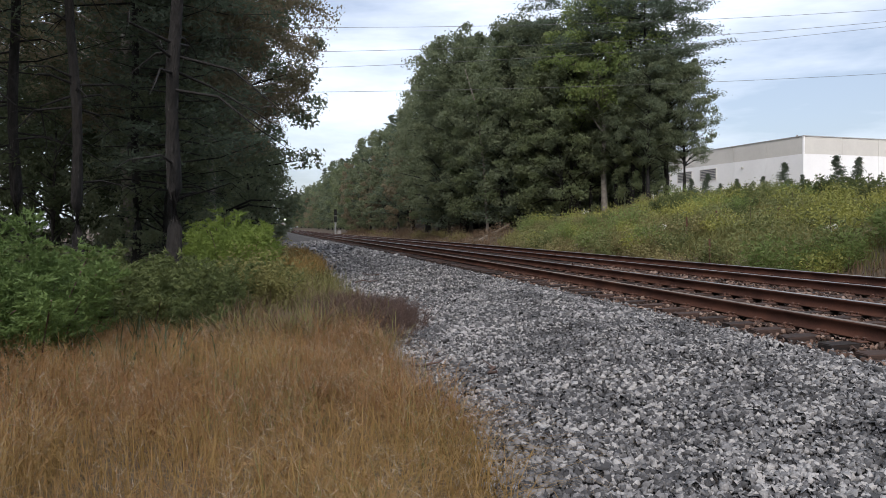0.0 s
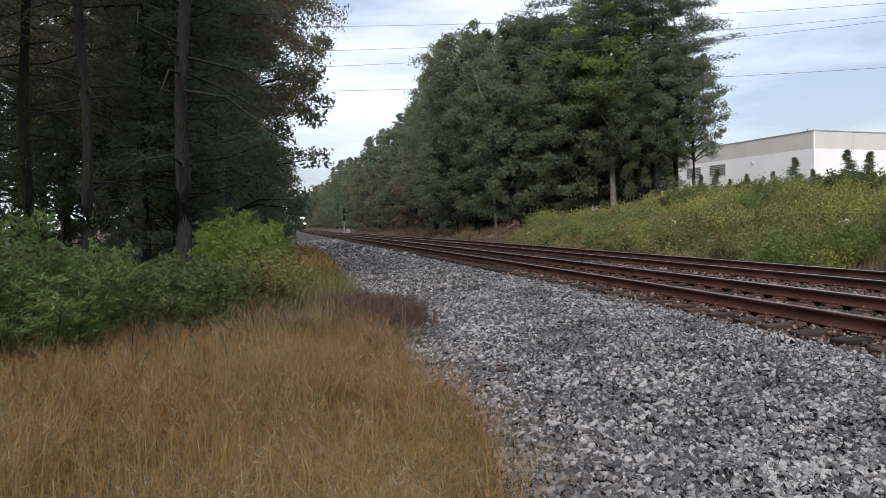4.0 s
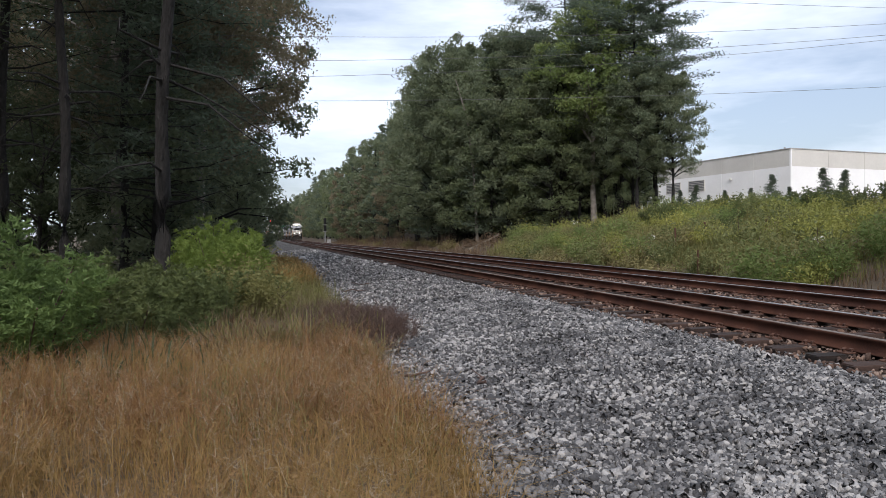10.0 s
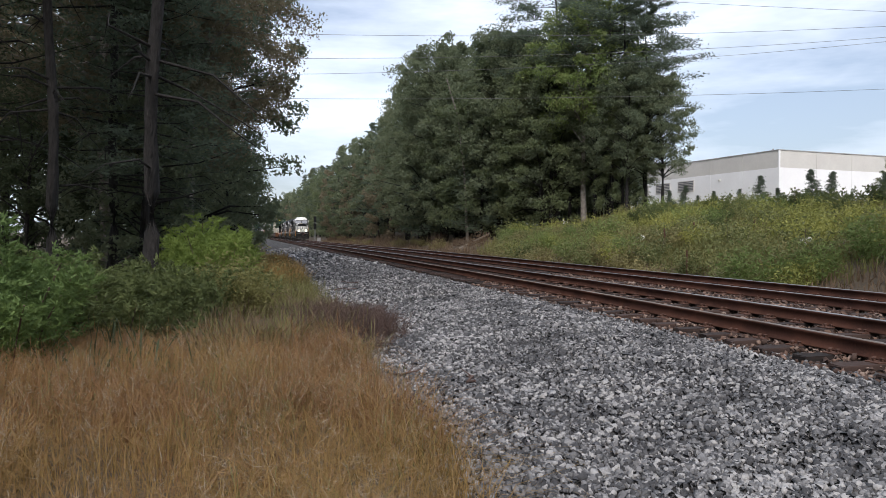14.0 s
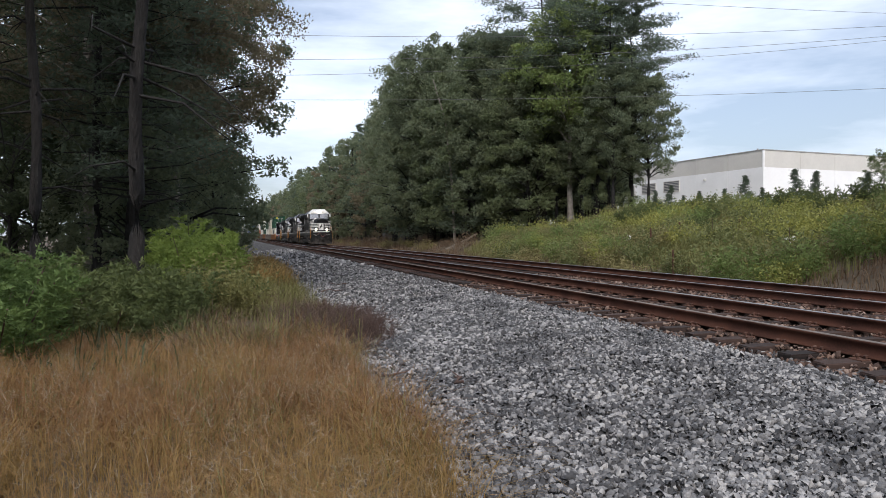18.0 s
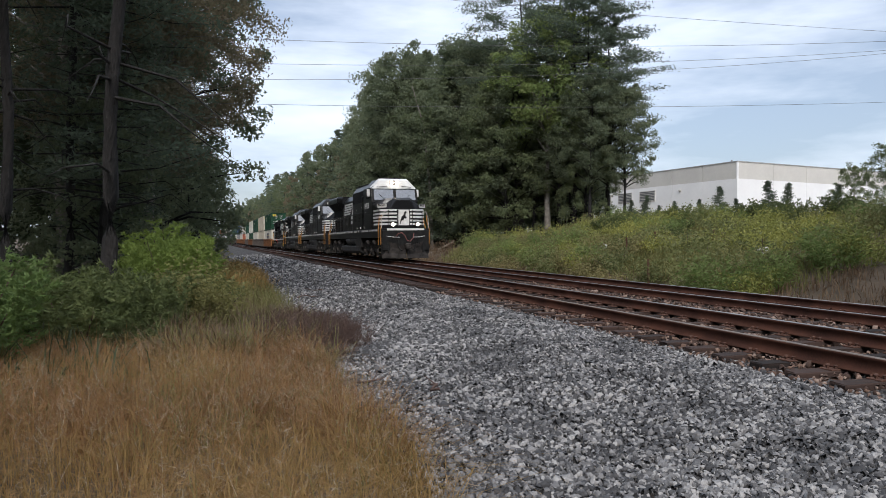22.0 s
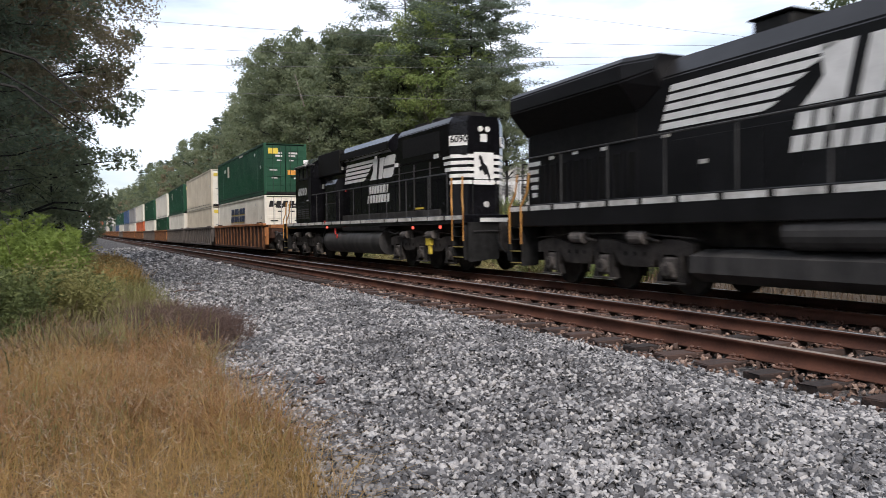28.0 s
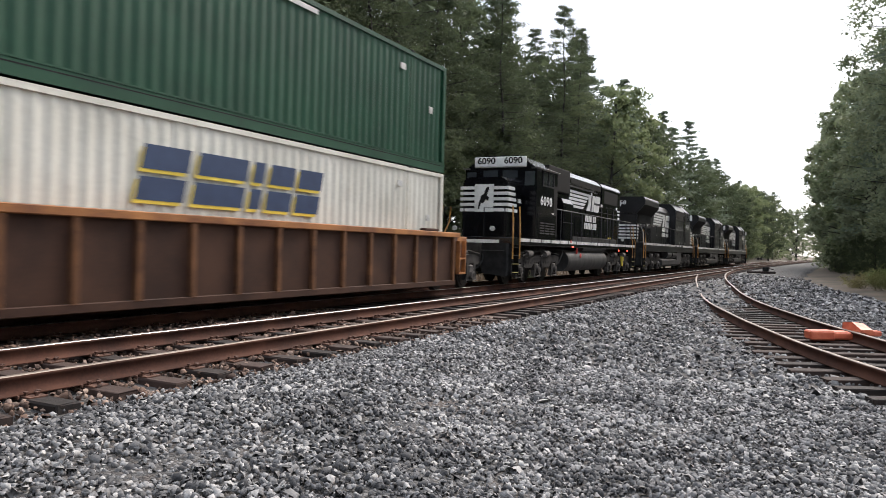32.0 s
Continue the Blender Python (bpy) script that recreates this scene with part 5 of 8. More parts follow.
def loft(sections):
    """Closed sections (x, [(y, z), ...]) with equal numbers of corners, skinned and capped."""
    bm = bmesh.new()
    rings = [[bm.verts.new((x, y, z)) for y, z in loop] for x, loop in sections]
    n = len(rings[0])
    for a, b in zip(rings[:-1], rings[1:]):
        for i in range(n):
            j = (i + 1) % n
            bm.faces.new((a[i], a[j], b[j], b[i]))
    bm.faces.new(rings[0])
    bm.faces.new(rings[-1][::-1])
    bmesh.ops.recalc_face_normals(bm, faces=bm.faces)
    return bm


def arch(w, zb, zs, wt, zt):
    return [(-w, zb), (-w, zs), (-wt, zt), (wt, zt), (w, zs), (w, zb)]


def chamfer(bm, r=0.03):
    es = [e for e in bm.edges if len(e.link_faces) == 2 and e.calc_face_angle() > 0.35]
    bmesh.ops.bevel(bm, geom=es, offset=r, segments=2, affect="EDGES")
    return bm


def ribbon(pts, z0, z1, out=0.007):
    """A painted band that follows a plan line pts (x, y) round the outside, from z0 to z1."""
    bm = bmesh.new()
    for (xa, ya), (xb, yb) in zip(pts[:-1], pts[1:]):
        d = Vector((xb - xa, yb - ya, 0)).normalized()
        nrm = Vector((d.y, -d.x, 0)) * out
        vs = [bm.verts.new((p[0] + nrm.x * k, p[1] + nrm.y * k, z)) for z in (z0, z1) for p in ((xa, ya), (xb, yb)) for k in (-0.5, 1)]
        a = vs
        for f in ((1, 3, 7, 5), (0, 4, 6, 2), (0, 1, 5, 4), (2, 6, 7, 3), (4, 5, 7, 6), (0, 2, 3, 1)):
            bm.faces.new([a[i] for i in f])
    bmesh.ops.recalc_face_normals(bm, faces=bm.faces)
    return bm


def wheelset_parts(thing, x, r, y_out, gear):
    for s in (-1, 1):
        bm = bmesh.new()
        add_disc(bm, x, s * 0.72, r, r, 0.13, 28)
        add_disc(bm, x, s * 0.655, r, r + 0.025, 0.03, 28)
        add_disc(bm, x, s * 0.8, r, r * 0.78, 0.02, 24)
        part("wheel", bm, M_under, gear)


def coil(thing, x, y, z0, z1, r):
    """A coil spring: three fat turns between two caps."""
    bm = bmesh.new()
    n = 4
    for k in range(n):
        z = z0 + (z1 - z0) * (k + 0.5) / n
        bmesh.ops.create_cone(bm, cap_ends=True, segments=12, radius1=r, radius2=r * 0.8, depth=(z1 - z0) / n * 0.98, matrix=Matrix.Translation((x, y, z)))
    part("spring", bm, M_under, thing)


def truck(thing, xc, wheels, r, y_face, sag, name="truck"):
    """A three- or two-axle truck: cast side frames with pedestal legs, wheels, axle boxes, springs, brake cylinders and rods."""
    gear = new(name)
    gear.parent = thing
    gear.matrix_basis = pose(xc, 0, 0)
    a, b = wheels[0] - 0.62, wheels[-1] + 0.62
    long = len(wheels) == 3
    for s in (-1, 1):
        top, low = [], []
        for i in range(33):
            x = a + (b - a) * i / 32
            near = min(abs(x - w) for w in wheels)
            top.append((x, 0.97 + 0.13 * (1 - min(1, near / 0.75) ** 2)))
        for i in range(33):
            x = b - (b - a) * i / 32
            near = min(abs(x - w) for w in wheels)
            inside = wheels[0] < x < wheels[-1]
            low.append((x, 0.80 if near < 0.3 else 0.80 - (sag if inside else 0.04) * smooth01(0.3, 0.62, near)))
        part("side_frame", prism(top + low, s * y_face, s * (y_face - 0.15)), M_under, gear)
        for w in wheels:
            for q in (-1, 1):
                leg = [(w + q * 0.2, 0.84), (w + q * 0.36, 0.84), (w + q * 0.31, 0.5), (w + q * 0.4, 0.27), (w + q * 0.2, 0.27)]
                part("pedestal_leg", prism(leg, s * (y_face + 0.015), s * (y_face - 0.13)), M_under, gear)
            part("pedestal_tie", boxes((w - 0.4, w + 0.4, s * (y_face - 0.02), s * (y_face + 0.03), 0.24, 0.285), bevel=0.008), M_gearlight, gear)
            bm = bmesh.new()
            add_box(bm, w - 0.17, w + 0.17, s * (y_face - 0.14), s * (y_face + 0.03), 0.34, 0.76, bevel=0.04)
            add_disc(bm, w, s * (y_face + 0.06), r, 0.14, 0.1, 18)
            part("axle_box", bm, M_gearlight, gear)
            bm = bmesh.new()
            add_disc(bm, w, s * (y_face + 0.115), r, 0.07, 0.02, 12)
            part("bearing_cap", bm, M_under, gear)
        for w, v in zip(wheels[:-1], wheels[1:]):
            m = (w + v) / 2
            if long:
                for k in (-0.3, 0.0, 0.3):
                    # near-black discs draw the shade inside the holes; nothing is cut out
                    bm = bmesh.new()
                    add_disc(bm, m + k, s * (y_face + 0.001), 0.80, 0.05, 0.006, 12)
                    part("frame_hole", bm, M_vent, gear)
            for k in (-0.15, 0.15):
                coil(gear, m + k, s * (y_face - 0.05), 0.98, 1.28, 0.1)
            if long:
                bm = bmesh.new()
                add_rod(bm, (m - 0.05, s * (y_face + 0.06), 1.14), (m + 0.42, s * (y_face + 0.06), 1.12), 0.13, 14)
                part("brake_cylinder", bm, M_gearlight, gear)
                bm = bmesh.new()
                add_rod(bm, (m + 0.42, s * (y_face + 0.06), 1.12), (m + 0.8, s * (y_face + 0.05), 1.05), 0.035, 8)
                part("push_rod", bm, M_under, gear)
                bm = bmesh.new()
                add_path(bm, [(m + 0.62, s * (y_face - 0.05), 1.05), (m + 0.6, s * (y_face + 0.03), 0.7), (m + 0.52, s * (y_face + 0.02), 0.42)], 0.03, 6)
                part("brake_lever", bm, M_under, gear)
        for w in wheels:
            if long:
                part("brake_shoe", boxes((w + 0.52, w + 0.62, s * 0.62, s * 0.86, 0.3, 0.72), bevel=0.02), M_under, gear)
                bm = bmesh.new()
                add_path(bm, [(w - 0.48, s * 0.9, 1.2), (w - 0.52, s * 0.86, 0.6), (w - 0.5, s * 0.78, 0.2)], 0.018, 6)
                part("sand_pipe", bm, M_under, gear)
        bm = bmesh.new()
        add_path(bm, [(a, s * (y_face + 0.02), 1.12), (a * 0.4, s * (y_face + 0.05), 1.22), (b * 0.4, s * (y_face + 0.05), 1.22), (b, s * (y_face + 0.02), 1.12)], 0.016, 6)
        part("brake_pipe", bm, M_under, gear)
    for w in wheels:
        wheelset_parts(thing, w, r, y_face, gear)
        bm = bmesh.new()
        add_rod(bm, (w, -0.7, r), (w, 0.7, r), 0.09, 10)
        part("axle", bm, M_under, gear)
    part("bolster", boxes((-1.0, 1.0, -0.95, 0.95, 0.75, 1.2), bevel=0.04), M_under, gear)
    return gear


def emblem(thing, x0, x1, z0, z1, y, s):
    """Side emblem as plain shapes: five slanted stripes with ragged ends, a white wedge and two slanted split blocks. x0 is where the stripes begin."""
    L, h = x1 - x0, z1 - z0
    out = s * 0.008
    k = 0.06 * L

    def shape(name, pts, mat, deep):
        part(name, prism([(x0 + a * L + k * b, z0 + h * b) for a, b in pts], y, y + out * deep), mat, thing)
    for i in range(5):
        a, b = 0.03 + 0.2 * i, 0.17 + 0.2 * i
        e = 0.43 + 0.035 * i
        shape("stripe", [(0.0, a), (e, a), (e + 0.03, (a + b) / 2), (e + 0.045, b), (0.0, b)], M_white, 1)
    shape("emblem_wedge", [(0.56, 0.0), (0.63, 0.0), (0.63, 0.95), (0.56, 0.98), (0.60, 0.45), (0.585, 0.25)], M_white, 1)
    shape("emblem_block", [(0.63, 0.0), (0.79, 0.0), (0.79, 0.95), (0.63, 0.95)], M_white, 1)
    shape("emblem_block", [(0.80, 0.06), (0.83, 0.0), (0.96, 0.0), (0.985, 0.12), (0.985, 0.9), (0.96, 0.98), (0.83, 0.98), (0.80, 0.88)], M_white, 1)
    shape("emblem_gap", [(0.69, -0.02), (0.725, -0.02), (0.70, 0.97), (0.665, 0.97)], M_black, 1.6)
    shape("emblem_gap", [(0.79, 0.43), (0.995, 0.43), (0.995, 0.55), (0.79, 0.55)], M_black, 1.6)


def word_bars(thing, x0, x1, z0, h, n, y, s, mat):
    """A word as a row of slanted bars."""
    w = (x1 - x0) / n
    sk = 0.2 * h * (1 if x1 > x0 else -1)
    for i in range(n):
        a = x0 + i * w
        part("lettering_bar", prism([(a, z0), (a + w * 0.74, z0), (a + w * 0.74 + sk, z0 + h), (a + sk, z0 + h)], y, y + s * 0.008), mat, thing)


def sill_stripes(thing, spans, y, z0, z1):
    for a, b in spans:
        for s in (-1, 1):
            part("sill_stripe", boxes((a, b, s * y, s * (y + 0.008), z0, z1)), M_dirtywhite, thing)


def horse_panel(thing, x, z0, z1, w, face):
    """White panel on the end with a plain dark leaping shape on it."""
    part("end_panel", boxes((x, x + face * 0.01, -w, w, z0, z1)), M_white, thing)
    h = z1 - z0
    pts = [(-0.62, 0.10), (-0.5, 0.10), (-0.32, 0.33), (-0.05, 0.30), (0.18, 0.46), (0.42, 0.40), (0.56, 0.52), (0.30, 0.58), (0.42, 0.74), (0.55, 0.80), (0.45, 0.92), (0.2, 0.86), (0.0, 0.66), (-0.3, 0.58), (-0.45, 0.42), (-0.58, 0.28)]
    bm = bmesh.new()
    vs = [[bm.verts.new((x + face * d, p * w, z0 + q * h)) for p, q in pts] for d in (0.0105, 0.018)]
    bm.faces.new(vs[1])
    for i in range(len(pts)):
        j = (i + 1) % len(pts)
        bm.faces.new((vs[0][i], vs[0][j], vs[1][j], vs[1][i]))
    bmesh.ops.recalc_face_normals(bm, faces=bm.faces)
    part("emblem_shape", bm, M_black, thing)


def stepwell(thing, xa, xb, y, face, rail_mat, tall=2.75):
    """Corner steps with side plates, treads and grab rails."""
    for s in (-1, 1):
        lo, hi = min(xa, xb), max(xa, xb)
        part("step_back", boxes((lo, hi, s * (y - 0.46), s * (y - 0.5), 0.42, 1.7)), M_dull, thing)
        for x in (lo, hi - 0.03):
            part("step_side", boxes((x, x + 0.03, s * y, s * (y - 0.46), 0.40, 1.7)), M_dull, thing)
        for i in range(4):
            part("tread", boxes((lo + 0.03, hi - 0.03, s * (y + 0.005), s * (y - 0.2 - 0.06 * i), 0.46 + 0.3 * i, 0.485 + 0.3 * i)), M_dull, thing)
            if i < 2:
                part("tread_edge", boxes((lo + 0.03, hi - 0.03, s * (y + 0.012), s * (y + 0.005), 0.46 + 0.3 * i, 0.485 + 0.3 * i)), M_treadpaint, thing)
        for x in (xa, xb):
            bm = bmesh.new()
            add_path(bm, [(x, s * (y + 0.02), 0.95), (x, s * (y + 0.02), 1.9), (x - face * 0.18, s * (y - 0.06), 2.25), (x - face * 0.22, s * (y - 0.1), tall)], 0.026, 6)
            part("grab_rail", bm, rail_mat, thing)


def handrail(thing, xs_, y, z_deck, z_top):
    for s in (-1, 1):
        for x in xs_:
            bm = bmesh.new()
            add_rod(bm, (x, s * y, z_deck - 0.1), (x, s * y, z_top), 0.018, 6)
            part("handrail_post", bm, M_hand, thing)
        bm = bmesh.new()
        add_rod(bm, (xs_[0], s * y, z_top), (xs_[-1], s * y, z_top), 0.02, 6)
        part("handrail", bm, M_hand, thing)


def coupler(thing, x, face):
    bm = bmesh.new()
    add_box(bm, min(x, x - face * 0.7), max(x, x - face * 0.7), -0.12, 0.12, 0.72, 1.0, bevel=0.03)
    add_box(bm, min(x, x + face * 0.12), max(x, x + face * 0.12), -0.17, 0.17, 0.68, 1.04, bevel=0.05)
    part("coupler", bm, M_under, thing)
    for s in (-1, 1):
        bm = bmesh.new()
        pts = [(x - face * 0.55, s * 0.45, 1.25), (x - face * 0.35, s * 0.5, 0.85), (x - face * 0.1, s * 0.42, 0.6), (x + face * 0.1, s * 0.3, 0.66)]
        add_path(bm, pts, 0.028, 6)
        part("brake_hose", bm, M_dull, thing)


def widecab_engine():
    """A modern six-axle road engine with a wide-nosed cab and winged radiators."""
    t = tagged(new("locomotive"), "", "locomotive", "engines at the head of the train")
    DK = 1.94
    part("underframe", boxes((-10.6, 10.45, -1.5, 1.5, 1.4, DK), bevel=0.02), M_black, t)
    part("centre_sill", boxes((-10.2, 10.2, -0.6, 0.6, 0.95, 1.45)), M_under, t)
    nose = loft([(10.02, arch(0.80, DK, 3.12, 0.45, 3.62)), (9.62, arch(1.38, DK, 3.18, 0.52, 3.77)), (7.8, arch(1.5, DK, 3.5, 0.62, 3.83))])
    part("nose", chamfer(nose), M_black, t)
    cab = loft([(7.86, arch(1.5, DK, 3.6, 1.45, 3.64)), (7.66, arch(1.5, DK, 4.3, 1.42, 4.37)), (7.52, arch(1.5, DK, 4.4, 0.98, 4.83)), (7.2, arch(1.5, DK, 4.46, 0.92, 4.95)), (5.2, arch(1.5, DK, 4.46, 0.92, 4.99))])
    part("cab", chamfer(cab, 0.02), M_black, t)
    # white brow over the windscreen, windows
    for s in (-1, 1):
        bm = bmesh.new()
        vs = [(7.838, s * 0.09, 3.72), (7.838, s * 1.36, 3.72), (7.674, s * 1.34, 4.32), (7.674, s * 0.09, 4.32)]
        add = [bm.verts.new(Vector(v) + Vector((0.035, 0, 0.015))) for v in vs]
        low = [bm.verts.new(Vector(v) + Vector((-0.02, 0, -0.01))) for v in vs]
        bm.faces.new(add)
        for i in range(4):
            bm.faces.new((add[i], add[(i + 1) % 4], low[(i + 1) % 4], low[i]))
        bmesh.ops.recalc_face_normals(bm, faces=bm.faces)
        part("windscreen", bm, M_screen, t)
        w = part("side_window", boxes((6.25, 7.35, s * 1.5, s * 1.506, 3.92, 4.36)), M_glass, t)
        part("window_frame", boxes((6.18, 7.42, s * 1.5, s * 1.53, 4.36, 4.42), (6.18, 7.42, s * 1.5, s * 1.53, 3.86, 3.92), (6.18, 6.25, s * 1.5, s * 1.53, 3.86, 4.42), (6.80, 6.85, s * 1.5, s * 1.53, 3.92, 4.36), (7.35, 7.42, s * 1.5, s * 1.53, 3.86, 4.42)), M_dull, t)
        part("mirror", boxes((7.28, 7.34, s * 1.53, s * 1.72, 3.95, 4.36), bevel=0.01), M_white, t)
        part("cab_seam", boxes((5.3, 7.8, s * 1.5, s * 1.504, 2.97, 2.99), (5.28, 5.3, s * 1.5, s * 1.504, 2.0, 4.2)), M_tank, t)
        part("door", boxes((4.55, 5.12, s * 1.472, s * 1.478, 2.02, 4.05)), M_vent, t)
        part("door_frame", boxes((4.49, 4.55, s * 1.472, s * 1.5, 2.0, 4.1), (5.12, 5.18, s * 1.472, s * 1.5, 2.0, 4.1), (4.55, 5.12, s * 1.472, s * 1.5, 4.05, 4.1)), M_black, t)
        part("door_window", boxes((4.66, 5.02, s * 1.479, s * 1.484, 3.3, 3.9)), M_glass, t)
        part("cab_plate", boxes((5.5, 7.6, s * 1.5, s * 1.51, 2.06, 2.92), bevel=0.005), M_black, t)
        part("model_bar", boxes((5.55, 5.95, s * 1.5, s * 1.506, 3.06, 3.11)), M_dirtywhite, t)
        for x in (5.2, 3.9, 2.6):
            part("lamp_bracket", boxes((x, x + 0.08, s * 1.47, s * 1.52, 2.02, 2.16), bevel=0.01), M_dirtywhite, t)
        for x0, x1 in ((4.9, 1.0),):
            bm = bmesh.new()
            add_path(bm, [(x0, s * 1.52, 3.1), (x1, s * 1.52, 3.1), (x1 - 0.3, s * 1.46, 3.1)], 0.02, 6)
            part("side_rail", bm, M_hand, t)
        part("roof_seam", boxes((1.0, 5.15, s * 1.12, s * 1.2, 4.79, 4.83)), M_tank, t)
        for i in range(5):
            z = 2.16 + 0.213 * i
            part("nose_stripe", ribbon([(8.25 - 0.1 * i * 0.6, s * 1.476), (8.75, s * 1.445), (9.62, s * 1.382), (10.02, s * 0.81), (10.022, s * 0.42)][::(1 if s < 0 else -1)], z, z + 0.115), M_white, t)
        part("ditch_light_housing", boxes((10.32, 10.5, s * 0.64, s * 0.9, 2.05, 2.31), bevel=0.02), M_dull, t)
        bm = bmesh.new()
        add_disc(bm, 10.515, s * 0.77, 2.18, 0.1, 0.04, 18, "X")
        part("ditch_light", bm, M_lamp, t, "lit round ditch light")
    part("roof_brow", loft([(7.69, [(-1.40, 4.385), (-1.36, 4.41), (1.36, 4.41), (1.40, 4.385)]), (7.56, [(-1.47, 4.40), (-0.99, 4.84), (0.99, 4.84), (1.47, 4.40)]), (7.18, [(-1.505, 4.475), (-0.93, 4.985), (0.93, 4.985), (1.505, 4.475)])]), M_white, t, "white painted brow above the windscreen")
    for s in (-1, 1):
        # black posts and sill round the panes, wiper
        part("screen_frame", loft([(7.868, [(s * 1.37, 3.66), (s * 1.46, 3.66), (s * 1.46, 3.72), (s * 1.37, 3.72)]), (7.69, [(s * 1.35, 4.32), (s * 1.44, 4.32), (s * 1.44, 4.38), (s * 1.35, 4.38)])]), M_dull, t)
        bm = bmesh.new()
        add_path(bm, [(7.88, s * 0.5, 3.72), (7.86, s * 0.72, 3.8), (7.80, s * 1.0, 4.05)], 0.014, 5)
        part("wiper", bm, M_dull, t)
        bm = bmesh.new()
        add_path(bm, [(7.6, s * 1.1, 4.5), (7.76, s * 1.08, 4.47), (7.76, s * 0.5, 4.52), (7.6, s * 0.48, 4.56)], 0.018, 6)
        part("brow_rail", bm, M_dull, t)
    part("centre_post", loft([(7.872, [(-0.08, 3.66), (0.08, 3.66), (0.08, 3.72), (-0.08, 3.72)]), (7.69, [(-0.08, 4.32), (0.08, 4.32), (0.08, 4.38), (-0.08, 4.38)])]), M_dull, t)
    horse_panel(t, 10.028, 2.14, 3.10, 0.36, 1)
    for s in (-1, 1):
        bm = bmesh.new()
        add_disc(bm, 7.67, s * 0.15, 4.72, 0.085, 0.05, 18, "X")
        part("headlight", bm, M_lamp, t, "lit round headlight")
    part("headlight_housing", boxes((7.4, 7.65, -0.27, 0.27, 4.62, 4.84), bevel=0.02), M_dull, t)
    # equipment block behind the cab, long hood, stack
    part("equipment_block", chamfer(loft([(5.2, arch(1.47, DK, 4.42, 1.1, 4.84)), (0.9, arch(1.47, DK, 4.42, 1.1, 4.84))]), 0.03), M_black, t)
    hood = part("hood", chamfer(loft([(0.9, arch(1.02, DK, 4.15, 0.72, 4.52)), (-10.35, arch(1.02, DK, 4.15, 0.72, 4.52))]), 0.03), M_black, t)
    part("exhaust_outlet", boxes((-3.6, -2.75, -0.35, 0.35, 4.5, 4.82), bevel=0.04), M_dull, t)
    part("stack_rim", boxes((-3.66, -2.69, -0.41, 0.41, 4.82, 4.85), bevel=0.01), M_dull, t)
    part("horn", boxes((4.4, 4.9, -0.25, 0.25, 4.84, 4.98), bevel=0.03), M_dull, t)
    part("air_conditioner", boxes((5.6, 7.0, -0.6, 0.6, 4.95, 5.06), bevel=0.05), M_dull, t)
    wing = [(-1.02, 3.68), (-1.52, 4.18), (-1.52, 4.5), (-1.4, 4.62), (1.4, 4.62), (1.52, 4.5), (1.52, 4.18), (1.02, 3.68)]
    wing2 = [(-1.02, 4.0), (-1.2, 4.3), (-1.2, 4.5), (-1.1, 4.6), (1.1, 4.6), (1.2, 4.5), (1.2, 4.3), (1.02, 4.0)]
    part("radiator_wing", chamfer(loft([(-5.2, wing2), (-5.9, wing), (-10.42, wing)]), 0.03), M_black, t)
    for s in (-1, 1):
        part("radiator_intake", boxes((-10.2, -6.0, s * 1.02, s * 1.05, 3.15, 3.68)), M_vent, t)
        for i in range(8):
            x = -9.75 + i * 0.5
            # flat box, not cut in: the recess's shade is its dark colour
            part("intake_slot", boxes((x, x + 0.24, s * 1.02, s * 1.026, 2.0, 2.92)), M_vent, t)
            part("slot_frame", boxes((x - 0.05, x, s * 1.02, s * 1.045, 1.96, 2.96), (x + 0.24, x + 0.29, s * 1.02, s * 1.045, 1.96, 2.96)), M_black, t)
        # black sheet under the wing: the underside's shade put in as colour
        part("wing_screen", loft([(x, [(s * 1.025, 3.655), (s * 1.525, 4.155), (s * 1.525, 4.175), (s * 1.025, 3.675)]) for x in (-10.38, -5.95)]), M_vent, t)
        for i in range(8):
            x = -4.9 + i * 0.72
            part("hood_door", boxes((x, x + 0.66, s * 1.02, s * 1.036, 1.95, 3.02), bevel=0.006), M_black, t)
        for x in (1.5, 2.9):
            for q in range(5):
                part("louvre", boxes((x, x + 0.75, s * 1.47, s * 1.49, 2.55 + 0.09 * q, 2.60 + 0.09 * q)), M_tank, t)
        part("blower_grille", boxes((1.1, 5.0, s * 1.472, s * 1.485, 3.75, 4.40)), M_vent, t)
        for x, z in ((-9.3, 3.05), (-8.3, 3.08), (-7.2, 3.05), (-5.2, 3.1), (0.5, 3.2), (-4.2, 2.5), (2.3, 3.3), (4.2, 3.4)):
            part("data_plate", boxes((x, x + 0.2, s * 1.02 if x < 0.9 else s * 1.47, s * (1.04 if x < 0.9 else 1.482), z, z + 0.08)), M_dirtywhite, t)
        emblem(t, -5.3 if s < 0 else 0.6, 0.6 if s < 0 else -5.3, 3.22, 4.02, s * 1.022, s)
        word_bars(t, *((-2.1, 0.4) if s < 0 else (-2.3, -4.8)), 2.86, 0.26, 7, s * 1.038, s, M_white)
        word_bars(t, *((-2.2, 0.5) if s < 0 else (-2.2, -4.9)), 2.50, 0.26, 8, s * 1.038, s, M_white)
        for x0, x1, z in ((-2.0, -0.2, 1.2), (0.0, 1.75, 1.2)):
            bm = bmesh.new()
            add_rod(bm, (x0, s * 1.22, z), (x1, s * 1.22, z), 0.27, 18)
            part("air_tank", bm, M_tank, t, smooth=False)
